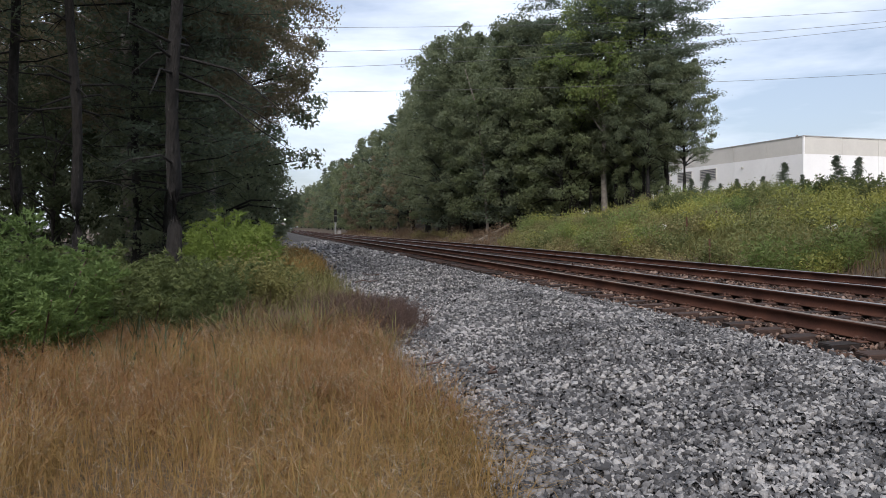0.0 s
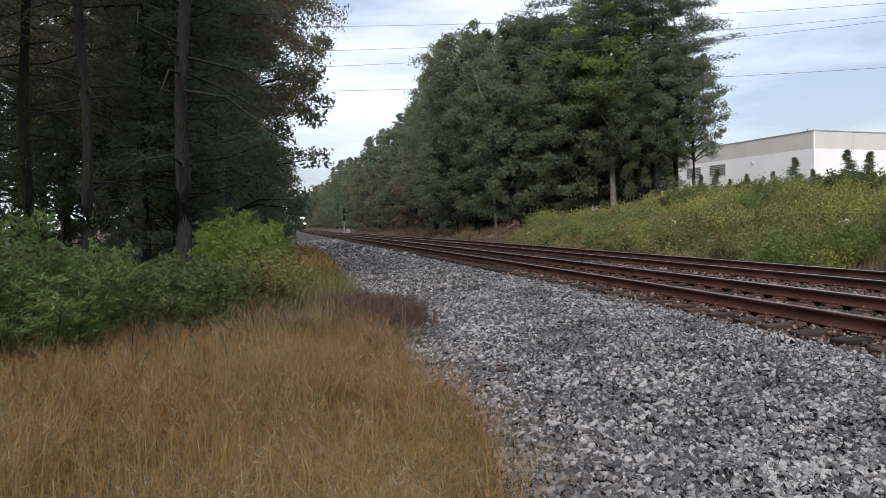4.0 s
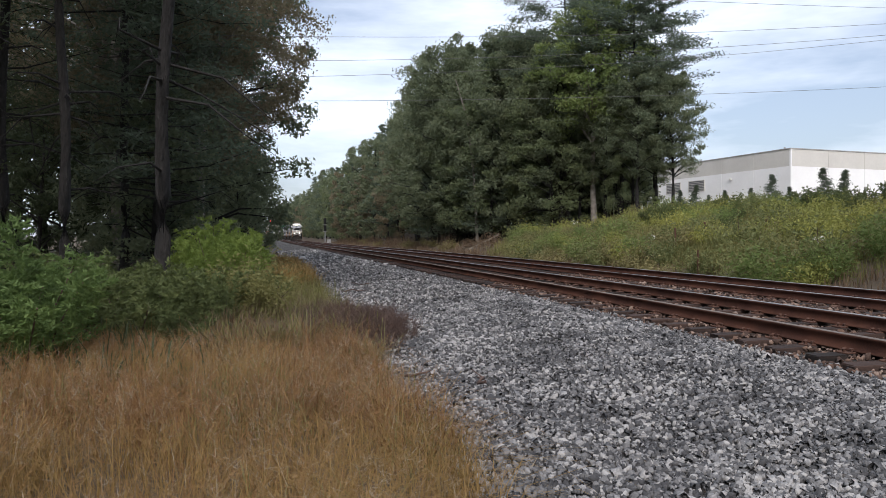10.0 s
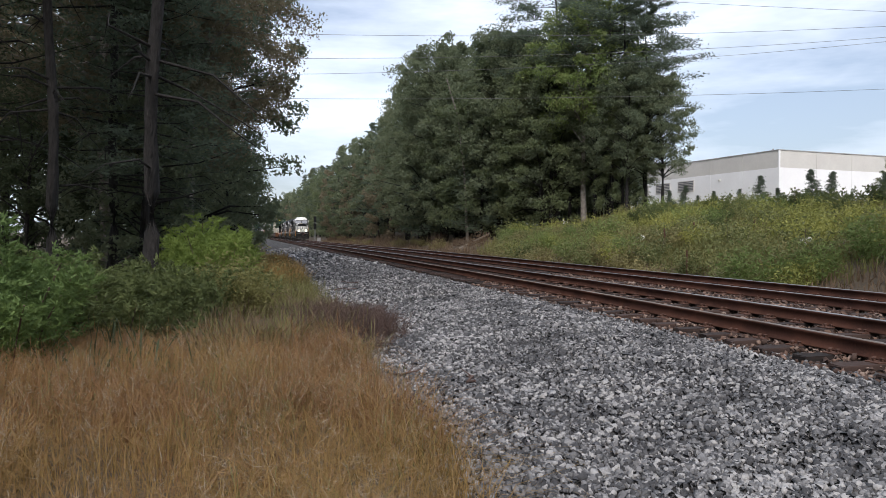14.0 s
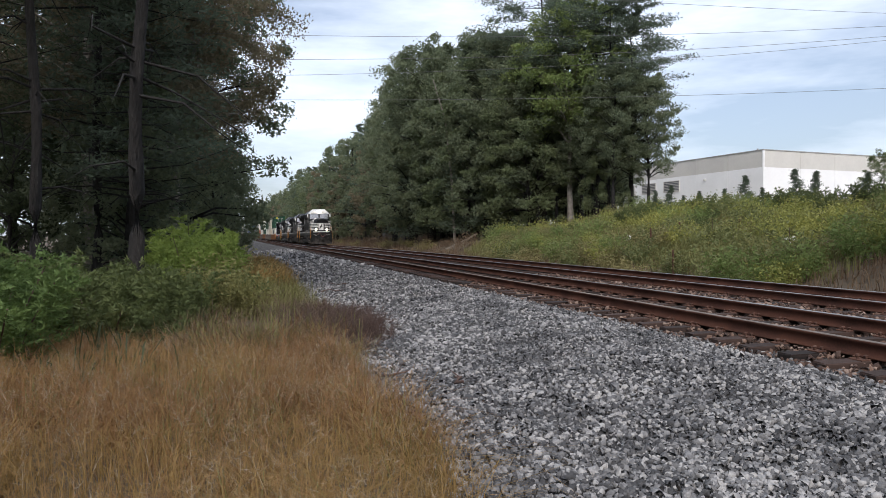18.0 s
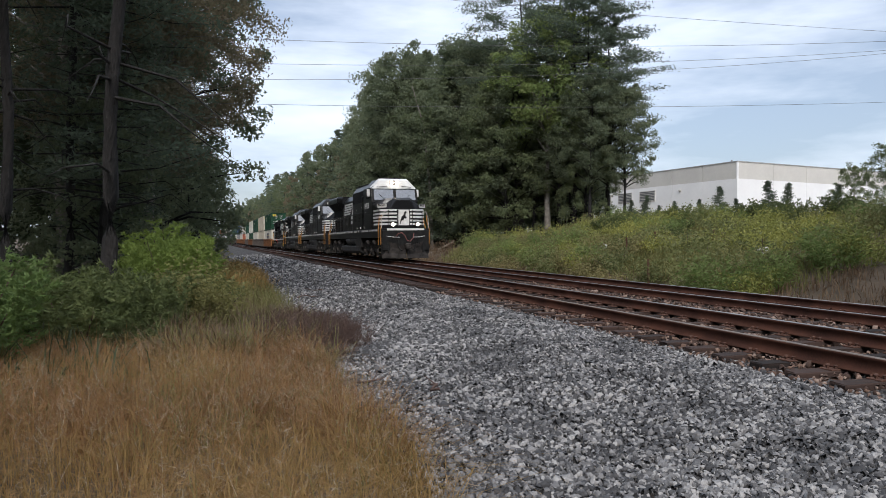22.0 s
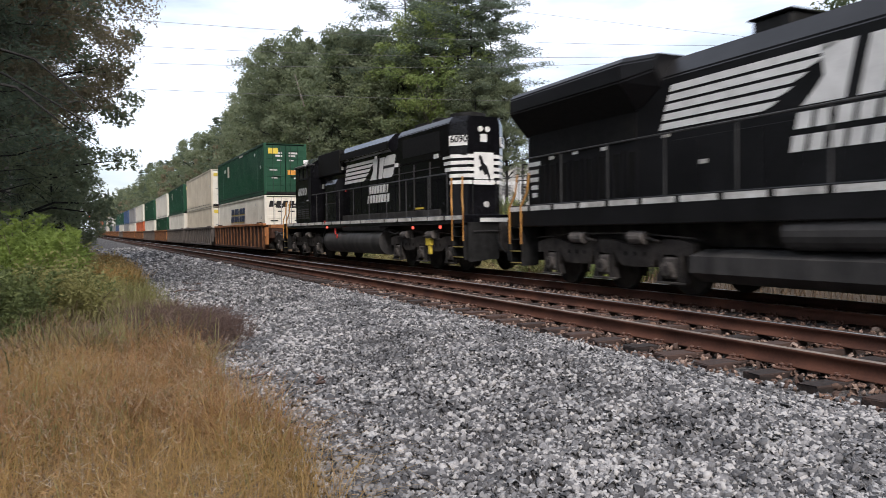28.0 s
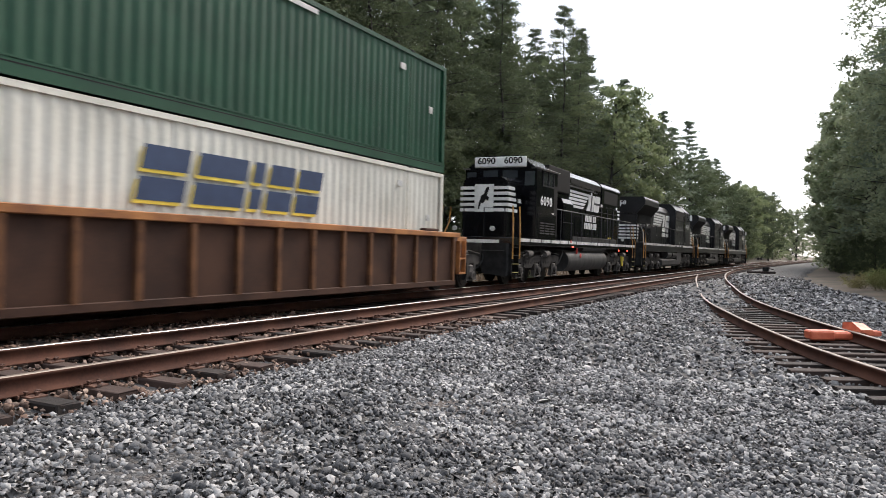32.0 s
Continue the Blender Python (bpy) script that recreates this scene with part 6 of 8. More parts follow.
    sill_stripes(t, [(-10.5 + i * 1.05, -9.6 + i * 1.05) for i in range(11)] + [(1.6, 2.5), (3.0, 3.4), (4.4, 6.6), (6.9, 9.4)], 1.5, 1.79, 1.905)
    part("front_sill", boxes((10.5, 10.56, -1.15, 1.15, 1.82, 1.94)), M_white, t)
    part("fuel_tank", loft([(-4.0, [(-1.48, 0.5), (-1.48, 0.8), (-1.1, 0.92), (1.1, 0.92), (1.48, 0.8), (1.48, 0.5), (1.15, 0.32), (-1.15, 0.32)]), (3.6, [(-1.48, 0.5), (-1.48, 0.8), (-1.1, 0.92), (1.1, 0.92), (1.48, 0.8), (1.48, 0.5), (1.15, 0.32), (-1.15, 0.32)])]), M_tank, t)
    part("equipment_cabinet", boxes((1.9, 3.9, -1.46, 1.46, 0.75, 1.45), bevel=0.04), M_tank, t)
    for xc in (6.75, -6.75):
        truck(t, xc, (-2.05, 0.0, 2.05), 0.53, 1.3, 0.26)
    for q in (-1, 1):
        blade = bmesh.new()
        rows = []
        for v, zz, back in ((0.0, 0.14, 0.0), (0.35, 0.42, 0.10), (0.7, 0.74, 0.12), (1.0, 1.0, 0.06)):
            rows.append([blade.verts.new((10.86 - back - 0.42 * u ** 1.5, q * (0.02 + 1.44 * u), zz + 0.25 * u * v - 0.16 * (1 - u) * v)) for u in (0, 0.25, 0.5, 0.75, 1.0)])
        rows.append([blade.verts.new(vv.co + Vector((-0.12, 0, 0))) for vv in rows[-1]])
        for ra, rb in zip(rows[:-1], rows[1:]):
            for u in range(4):
                blade.faces.new((ra[u], ra[u + 1], rb[u + 1], rb[u]))
        bmesh.ops.recalc_face_normals(blade, faces=blade.faces)
        bmesh.ops.solidify(blade, geom=blade.faces, thickness=0.03)
        part("plow_blade", blade, M_under, t, "scuffed dark steel plow blade")
        for uu in (0.35, 0.9):
            part("plow_brace", boxes((10.4, 10.6, q * (1.2 * uu - 0.04), q * (1.2 * uu + 0.04), 0.5, 1.05)), M_dull, t)
        bm = bmesh.new()
        add_path(bm, [(10.58, q * 1.2, 1.48), (10.7, q * 0.9, 1.42), (10.72, q * 0.4, 1.40)], 0.018, 6)
        part("cut_lever", bm, M_dirtywhite, t)
        for uu in (0.55, 0.68, 0.8):
            bm = bmesh.new()
            add_path(bm, [(10.55, q * uu, 1.5), (10.7, q * uu, 1.36), (10.68, q * (uu + 0.02), 1.08), (10.6, q * (uu + 0.03), 1.0)], 0.022, 6)
            part("hose", bm, M_dull, t)
    bm = bmesh.new()
    add_path(bm, [(10.58, 0.5, 1.62), (10.72, 0.42, 1.38), (10.8, 0.22, 1.16), (10.83, 0.02, 1.2), (10.8, -0.12, 1.5), (10.76, -0.3, 1.68), (10.7, -0.5, 1.62), (10.6, -0.62, 1.46)], 0.03, 7)
    part("air_hose", bm, M_hose, t, "faded red air hose")
    part("pilot", boxes((10.3, 10.52, -1.45, 1.45, 0.6, 1.82), bevel=0.03), M_dull, t)
    part("rear_pilot", boxes((-10.75, -10.55, -1.45, 1.45, 0.5, 1.6), bevel=0.03), M_dull, t)
    for face in (1, -1):
        coupler(t, face * 11.1, face)
    stepwell(t, 9.72, 10.42, 1.5, 1, M_handrail)
    stepwell(t, -10.48, -9.9, 1.5, -1, M_handrail)
    handrail(t, [0.6 - 1.75 * i for i in range(7)], 1.46, DK, 3.1)
    for s in (-1, 1):
        for x in (10.5, -10.55):
            bm = bmesh.new()
            f = 1 if x > 0 else -1
            add_path(bm, [(x, s * 0.45, 1.85), (x, s * 0.45, 3.05), (x, s * 1.05, 3.05), (x, s * 1.05, 1.85)], 0.028, 6)
            part("end_rail", bm, M_dull, t)
            bm = bmesh.new()
            add_rod(bm, (x, s * 0.45, 2.45), (x, s * 1.05, 2.45), 0.018, 6)
            part("end_rail_bar", bm, M_dull, t)
            bm = bmesh.new()
            add_path(bm, [(x, s * 1.05, 2.9), (x - f * 0.05, s * 1.3, 2.95), (x - f * 0.1, s * 1.45, 2.6), (x - f * 0.1, s * 1.47, 1.95)], 0.02, 6)
            part("corner_rail", bm, M_dirtywhite, t)
    for i in range(5):
        z = 2.15 + 0.2 * i
        part("rear_stripe", ribbon([(-10.35, -1.0), (-10.35, 1.0)][::-1], z, z + 0.11), M_white, t)
        for s in (-1, 1):
            part("rear_stripe", boxes((-10.33 + 0.05 * (4 - i), -9.9 + 0.04 * i, s * 1.02, s * 1.028, z, z + 0.11)), M_white, t)
    return t


def numbers_on(t, num, board=True):
    letters(num, 0.34, M_white, t, pose(-10.432, 0.5, 4.25, 90, 0, -90), "rear_digit", wide=1.25)
    for s in (-1, 1):
        m = pose(5.5 if s < 0 else 7.2, s * 1.506, 3.22, 90, 0, 0 if s < 0 else 180)
        letters(num, 0.5, M_white, t, m, "road_digit", wide=1.32, gap=1.1)
        b = part("number_board", boxes((-0.31, 0.31, -0.012, 0.0, -0.02, 0.2)), M_dirtywhite, t)
        b.matrix_basis = pose(9.72, s * 1.27, 3.25, 0, 0, 52 if s < 0 else 128) if board else pose(7.75, s * 0.62, 4.66, 0, 0, 90)
        letters(num, 0.2, M_tank, b, pose(-0.26, -0.014, 0.02, 90, 0, 0), "board_digit", wide=1.2)


first = widecab_engine()
for c in first.children_recursive:
    # tall cab and hood
    if c.type == "MESH" and not c.parent.name.startswith("truck"):
        for v in c.data.vertices:
            if v.co.z > 3.2:
                v.co.z = 3.2 + (v.co.z - 3.2) * 1.13
LEAD24 = 22.4
names = ("8428", "9593", "9458")
for k, num in enumerate(names):
    e = first if k == 0 else copy_thing(first, pose(0, 0, 0))
    e["label"] = "black six-axle locomotive with white nose stripes, " + ("headlights lit, leading the train" if k == 0 else "coupled behind the leader")
    train.append((e, LEAD24 + 22.9 * k, 1))
for (e, s0, f), num in zip(train[:3], names):
    numbers_on(e, num, num == names[0])
# the coupled engines run with their lights out
for e, s0, f in train[1:3]:
    for c in e.children:
        if c.name.startswith("roof_brow"):
            c.material_slots[0].link = "OBJECT"
            c.material_slots[0].material = M_black
            c["label"] = "black brow above the windscreen"
        if "light" in c.name and c.data.materials[0] == M_lamp:
            c.material_slots[0].link = "OBJECT"
            c.material_slots[0].material = M_glass
            c["label"] = "unlit round light"


def hood_engine():
    """An older six-axle hood engine: narrow hood, low nose, walkways, three roof fans."""
    t = tagged(new("locomotive"), "black hood locomotive with white end stripes, running long hood first", "locomotive", "engines at the head of the train")
    DK = 1.72
    part("underframe", boxes((-9.85, 9.85, -1.5, 1.5, 1.45, DK), bevel=0.02), M_gloss, t)
    part("centre_sill", boxes((-9.6, 9.6, -0.55, 0.55, 0.95, 1.46)), M_under, t)
    part("nose", chamfer(loft([(10.0, arch(0.9, DK, 3.78, 0.7, 3.95)), (8.35, arch(0.95, DK, 3.84, 0.75, 4.02))]), 0.05), M_gloss, t)
    part("cab", chamfer(loft([(8.5, arch(1.5, DK, 4.42, 0.75, 4.92)), (5.95, arch(1.5, DK, 4.42, 0.75, 4.92))]), 0.03), M_gloss, t)
    part("brow", boxes((8.48, 8.58, -1.08, 1.08, 4.46, 4.88), bevel=0.03), M_white, t, "white board across the cab front")
    for s in (-1, 1):
        part("roof_edge", boxes((5.93, 8.56, s * 1.3, s * 1.56, 4.40, 4.46)), M_tank, t)
    for s in (-1, 1):
        part("side_window", boxes((6.55, 7.75, s * 1.5, s * 1.505, 3.84, 4.34)), M_glass, t)
        part("window_frame", boxes((6.48, 7.82, s * 1.5, s * 1.53, 4.34, 4.39), (6.48, 7.82, s * 1.5, s * 1.53, 3.78, 3.84), (6.48, 6.55, s * 1.5, s * 1.53, 3.84, 4.34), (7.12, 7.18, s * 1.5, s * 1.53, 3.84, 4.34), (7.75, 7.82, s * 1.5, s * 1.53, 3.84, 4.34)), M_dull, t)
        part("sun_visor", boxes((6.4, 7.9, s * 1.5, s * 1.74, 4.395, 4.415)), M_dirtywhite, t)
        part("windscreen", boxes((8.5, 8.508, s * 1.02, s * 1.42, 3.75, 4.3)), M_glass, t)
        part("windscreen", boxes((8.5, 8.508, s * 0.1, s * 0.72, 4.06, 4.36)), M_glass, t)
        part("cab_panel", boxes((6.1, 8.3, s * 1.5, s * 1.51, 1.85, 2.7), bevel=0.004), M_gloss, t)
        for k in range(3):
            for q in range(5):
                part("louvre", boxes((6.3 + 0.62 * k, 6.8 + 0.62 * k, s * 1.51, s * 1.525, 1.92 + 0.1 * q, 1.97 + 0.1 * q)), M_tank, t)
        part("blister", loft([(3.05, [(s * 0.9, 1.75), (s * 1.3, 1.75), (s * 1.3, 3.35), (s * 1.2, 3.55), (s * 0.9, 3.62)]), (4.5, [(s * 0.9, 1.75), (s * 1.3, 1.75), (s * 1.3, 3.35), (s * 1.2, 3.55), (s * 0.9, 3.62)])]), M_gloss, t)
        part("blister_seam", boxes((3.06, 4.49, s * 1.3, s * 1.306, 3.0, 3.03), (3.06, 4.49, s * 1.3, s * 1.306, 2.5, 2.53)), M_tank, t)
        for i in range(11):
            x = 2.5 - i * 0.86
            part("hood_door", boxes((x - 0.78, x, s * 0.95, s * 0.966, 1.98, 3.30 if x > -2.9 else 3.05), bevel=0.006), M_gloss, t)
            part("latch", boxes((x - 0.42, x - 0.36, s * 0.966, s * 0.985, 2.1, 2.18)), M_dull, t)
        for q in range(9):
            x = 4.95 - q * 1.25
            part("kick_plate", boxes((x - 1.2, x, s * 0.95, s * 1.0, DK, 1.96), bevel=0.008), M_tank, t)
        for q in range(14):
            part("bolt_plate", boxes((2.7 - q * 0.4, 2.76 - q * 0.4, s * 1.1, s * 1.108, 4.22, 4.28)), M_tank, t)
        part("cab_door", boxes((5.98, 6.42, s * 1.5, s * 1.506, 1.85, 3.9)), M_vent, t)
        part("hood_seam", boxes((-6.2, 2.6, s * 0.952, s * 0.972, 3.32, 3.345)), M_tank, t)
        for q, x in enumerate((-3.05, -4.3, -5.55)):
            part("door_post", boxes((x, x + 0.07, s * 0.95, s * 0.985, 2.0, 3.55), bevel=0.01), M_tank, t)
        part("radiator_grille", boxes((-6.3, -3.4, s * 0.985, s * 0.997, 3.85, 4.5)), M_vent, t)
        part("dynamic_brake_grille", boxes((-2.2, 2.9, s * 1.1, s * 1.112, 4.34, 4.58)), M_vent, t)
        emblem(t, *((2.8, -2.5) if s > 0 else (-2.5, 2.8)), 3.28, 4.12, s * 0.968, s)
        word_bars(t, *((0.0, -1.98) if s > 0 else (0.0, 1.98)), 2.74, 0.30, 7, s * 0.968, s, M_white)
        word_bars(t, *((0.15, -2.1) if s > 0 else (-0.15, 2.1)), 2.38, 0.30, 8, s * 0.968, s, M_white)
        part("builder_plate", boxes((5.7, 5.9, s * 0.97, s * 0.985, 3.3, 3.5)), M_dirtywhite, t)
        for x, z, w in ((2.85, 3.95, 0.2), (-1.0, 4.04, 0.22), (-3.0, 3.6, 0.3), (-6.2, 3.62, 0.3)):
            part("data_plate", boxes((x, x + w, s * 1.0, s * 1.02, z, z + 0.14)), M_white, t)
        part("warning_sign", boxes((2.6, 2.75, s * 0.97, s * 0.985, 3.0, 3.05)), M_red, t)
        letters("6090", 0.49, M_white, t, pose(8.02 if s > 0 else 6.4, s * 1.507, 2.95, 90, 0, 180 if s > 0 else 0), "road_digit", wide=1.30, gap=1.12)
        part("model_bar", boxes((6.35, 6.65, s * 1.505, s * 1.512, 2.74, 2.79)), M_dirtywhite, t)
        part("marker_plate", boxes((8.75, 8.95, s * 0.93, s * 0.975, 3.05, 3.2)), M_white, t)
        for i in range(5):
            z = 2.67 + 0.205 * i
            part("end_stripe", boxes((9.1 + 0.07 * i, 10.01, s * 0.90, s * 0.975, z, z + 0.115)), M_white, t)
            part("end_stripe", boxes((9.995, 10.012, s * 0.35, s * 0.93, z, z + 0.115)), M_white, t)
            wrap = [(-7.398, s * 0.3), (-7.395, s * 0.565), (-6.972, s * 0.957), (-6.72 + 0.07 * i, s * 0.957)]
            part("end_stripe", ribbon(wrap[::(1 if s < 0 else -1)], z + 0.05, z + 0.165), M_white, t)
        bm = bmesh.new()
        add_rod(bm, (4.2, s * 1.02, 0.86), (-2.3, s * 1.02, 0.86), 0.48, 56)
        part("fuel_tank", bm, M_tank, t, "long grey cylindrical fuel tank")
        bm = bmesh.new()
        add_rod(bm, (1.87, s * 1.3, 1.43), (-2.2, s * 1.3, 1.43), 0.165, 14)
        part("air_tank", bm, M_tank, t)
        part("fuel_gauge", boxes((2.75, 2.85, s * 1.4, s * 1.46, 1.15, 1.42), bevel=0.01), M_red, t)
        bm = bmesh.new()
        add_disc(bm, 2.4, s * 1.5, 1.08, 0.1, 0.03, 18)
        part("tank_cap", bm, M_red, t)
        # the valve is no lamp; its red is given a faint glow
        part("emergency_valve", boxes((3.6, 3.75, s * 1.48, s * 1.54, 1.42, 1.5), bevel=0.02), M_marker, t)
        part("sill_box", boxes((3.9, 4.05, s * 1.5, s * 1.53, 1.64, 1.76)), M_red, t)
        part("axle_generator", boxes((-7.42, -7.06, s * 1.3, s * 1.42, 0.78, 1.05), (-7.36, -7.2, s * 1.3, s * 1.4, 0.5, 0.78), bevel=0.02), M_yellow, t)
        for x in (-6.2, -8.2):
            part("step_light", boxes((x, x + 0.1, s * 1.4, s * 1.46, 1.32, 1.42), bevel=0.02), M_marker, t, "small orange step light")
        part("sill_plate", boxes((-5.0, -4.4, s * 0.975, s * 1.0, 2.0, 2.06)), M_yellow, t)
        bm = bmesh.new()
        add_path(bm, [(4.4, s * 1.3, 1.5), (4.6, s * 1.35, 1.2), (4.9, s * 1.3, 0.8), (5.3, s * 1.2, 0.6)], 0.025, 6)
        part("hose", bm, M_tank, t)
        bm = bmesh.new()
        add_path(bm, [(-2.6, s * 1.3, 1.5), (-2.9, s * 1.36, 1.25), (-3.4, s * 1.32, 1.15), (-3.9, s * 1.3, 1.3)], 0.025, 6)
        part("hose", bm, M_tank, t)
    part("filter_housing", boxes((3.05, 5.97, -1.12, 1.12, 3.82, 4.84), bevel=0.02), M_vent, t)
    part("hood", chamfer(loft([(6.02, arch(0.95, DK, 4.3, 0.7, 4.66)), (-6.97, arch(0.95, DK, 4.3, 0.7, 4.66)), (-7.39, arch(0.56, DK, 4.3, 0.5, 4.6))]), 0.03), M_gloss, t)
    flare = [(-0.95, 4.2), (-1.1, 4.3), (-1.1, 4.6), (-0.8, 4.9), (0.8, 4.9), (1.1, 4.6), (1.1, 4.3), (0.95, 4.2)]
    part("dynamic_brake_hatch", chamfer(loft([(3.05, flare), (-2.4, flare)]), 0.03), M_gloss, t)
    rad = [(-0.95, 3.6), (-0.985, 3.65), (-0.985, 4.66), (-0.85, 4.86), (0.85, 4.86), (0.985, 4.66), (0.985, 3.65), (0.95, 3.6)]
    part("radiator_housing", chamfer(loft([(-2.95, rad), (-6.95, rad), (-7.395, [(y * 0.6, z) for y, z in rad])]), 0.02), M_gloss, t)
    for x in (-3.75, -5.1, -6.4):
        bm = bmesh.new()
        add_disc(bm, x, 0, 4.95, 0.58, 0.2, 28, "Z")
        add_disc(bm, x, 0, 5.06, 0.46, 0.03, 28, "Z")
        part("roof_fan", bm, M_dull, t)
    bm = bmesh.new()
    add_rod(bm, (0.2, 0, 4.85), (0.2, 0, 5.08), 0.3, 16)
    part("exhaust_outlet", bm, M_dull, t)
    horse_panel(t, 10.002, 2.66, 3.68, 0.38, 1)
    horse_panel(t, -7.40, 2.7, 3.72, 0.36, -1)
    for s in (-1, 1):
        for x, y, z, sx in ((8.585, s * 0.56, 4.5, 1),):
            b = part("number_board", boxes((0, sx * 0.02, y - 0.42, y + 0.42, 0, 0.36)), M_white, t)
            b.matrix_basis = pose(x, 0, z)
            letters("6090", 0.34, M_gloss, b, pose(sx * 0.024, y - sx * 0.38, 0.04, 90, 0, 90 * sx), "board_digit", wide=1.12)
        b = part("number_board", boxes((-0.3, 0.3, -0.03, 0.0, 0, 0.32)), M_white, t)
        b.matrix_basis = pose(-7.195, s * 0.80, 3.92, 0, 0, -42 if s < 0 else -138)
        letters("6090", 0.29, M_gloss, b, pose(-0.27, -0.034, 0.05, 90, 0, 0), "board_digit", wide=1.0)
        bm = bmesh.new()
        add_disc(bm, -7.42, s * 0.13, 4.45, 0.09, 0.05, 16, "X")
        part("headlight", bm, M_dirtywhite, t)
    part("marker_lamp_panel", boxes((-7.415, -7.395, -0.12, 0.12, 4.05, 4.3)), M_white, t)
    sill_stripes(t, [(-9.7 + i * 1.18, -8.62 + i * 1.18) for i in range(16)], 1.5, 1.58, 1.70)
    for xc in (6.55, -6.6):
        truck(t, xc, (-2.0, 0.05, 2.0), 0.51, 1.3, 0.2)
    for f in (1, -1):
        for q in (-1, 1):
            part("pilot_wing", loft([(f * 9.9, [(q * 0.42, 0.42), (q * 0.42, 1.5), (q * 1.42, 1.5), (q * 1.42, 0.34)]), (f * 9.98, [(q * 0.42, 0.42), (q * 0.42, 1.5), (q * 1.36, 1.5), (q * 1.36, 0.34)])]), M_dull, t)
            part("cut_lever", boxes((f * 10.0, f * 10.03, q * 0.3, q * 1.3, 1.22, 1.25)), M_tank, t)
            for uu in (0.62, 0.74, 0.86):
                bm = bmesh.new()
                add_path(bm, [(f * 9.98, q * uu, 1.46), (f * 10.12, q * uu, 1.34), (f * 10.1, q * uu, 1.0), (f * 10.0, q * uu, 0.9)], 0.022, 6)
                part("hose", bm, M_under, t)
        part("draft_pocket", boxes((f * 9.7, f * 10.05, -0.4, 0.4, 0.62, 1.5), bevel=0.03), M_under, t)
        coupler(t, f * 10.45, f)
        stepwell(t, f * 9.1, f * 9.78, 1.5, f, M_handrail, 2.85)
        part("end_sill", boxes((min(f * 10.05, f * 10.06), max(f * 10.05, f * 10.06), -1.1, 1.1, 1.5, 1.62)), M_white, t)
        for s in (-1, 1):
            bm = bmesh.new()
            add_path(bm, [(f * 9.82, s * 0.4, 1.72), (f * 9.82, s * 0.4, 2.75), (f * 9.82, s * 1.2, 2.75), (f * 9.82, s * 1.2, 1.72)], 0.022, 6)
            part("end_rail", bm, M_gloss, t)
            bm = bmesh.new()
            add_disc(bm, f * 9.84, s * 0.75, 2.02, 0.09, 0.05, 14, "X")
            part("ditch_light", bm, M_dirtywhite, t)
    handrail(t, [5.6, 4.2, 2.75, 1.1, -0.6, -2.3, -4.0, -5.7, -7.4, -8.7], 1.46, DK, 3.0)
    # the body sits a little towards the long hood on its frame
    still = ("underframe", "centre_sill", "truck", "pilot", "draft", "cut_lever", "coupler", "brake_hose", "step_", "tread", "grab_rail", "end_sill", "end_rail", "ditch_light", "sill_stripe", "handrail", "axle_generator", "step_light")
    for c in t.children:
        if not c.name.startswith(still):
            c.matrix_basis = pose(-1.05, 0, 0) @ c.matrix_basis
    return t


old = hood_engine()
train.append((old, 91.0, -1))


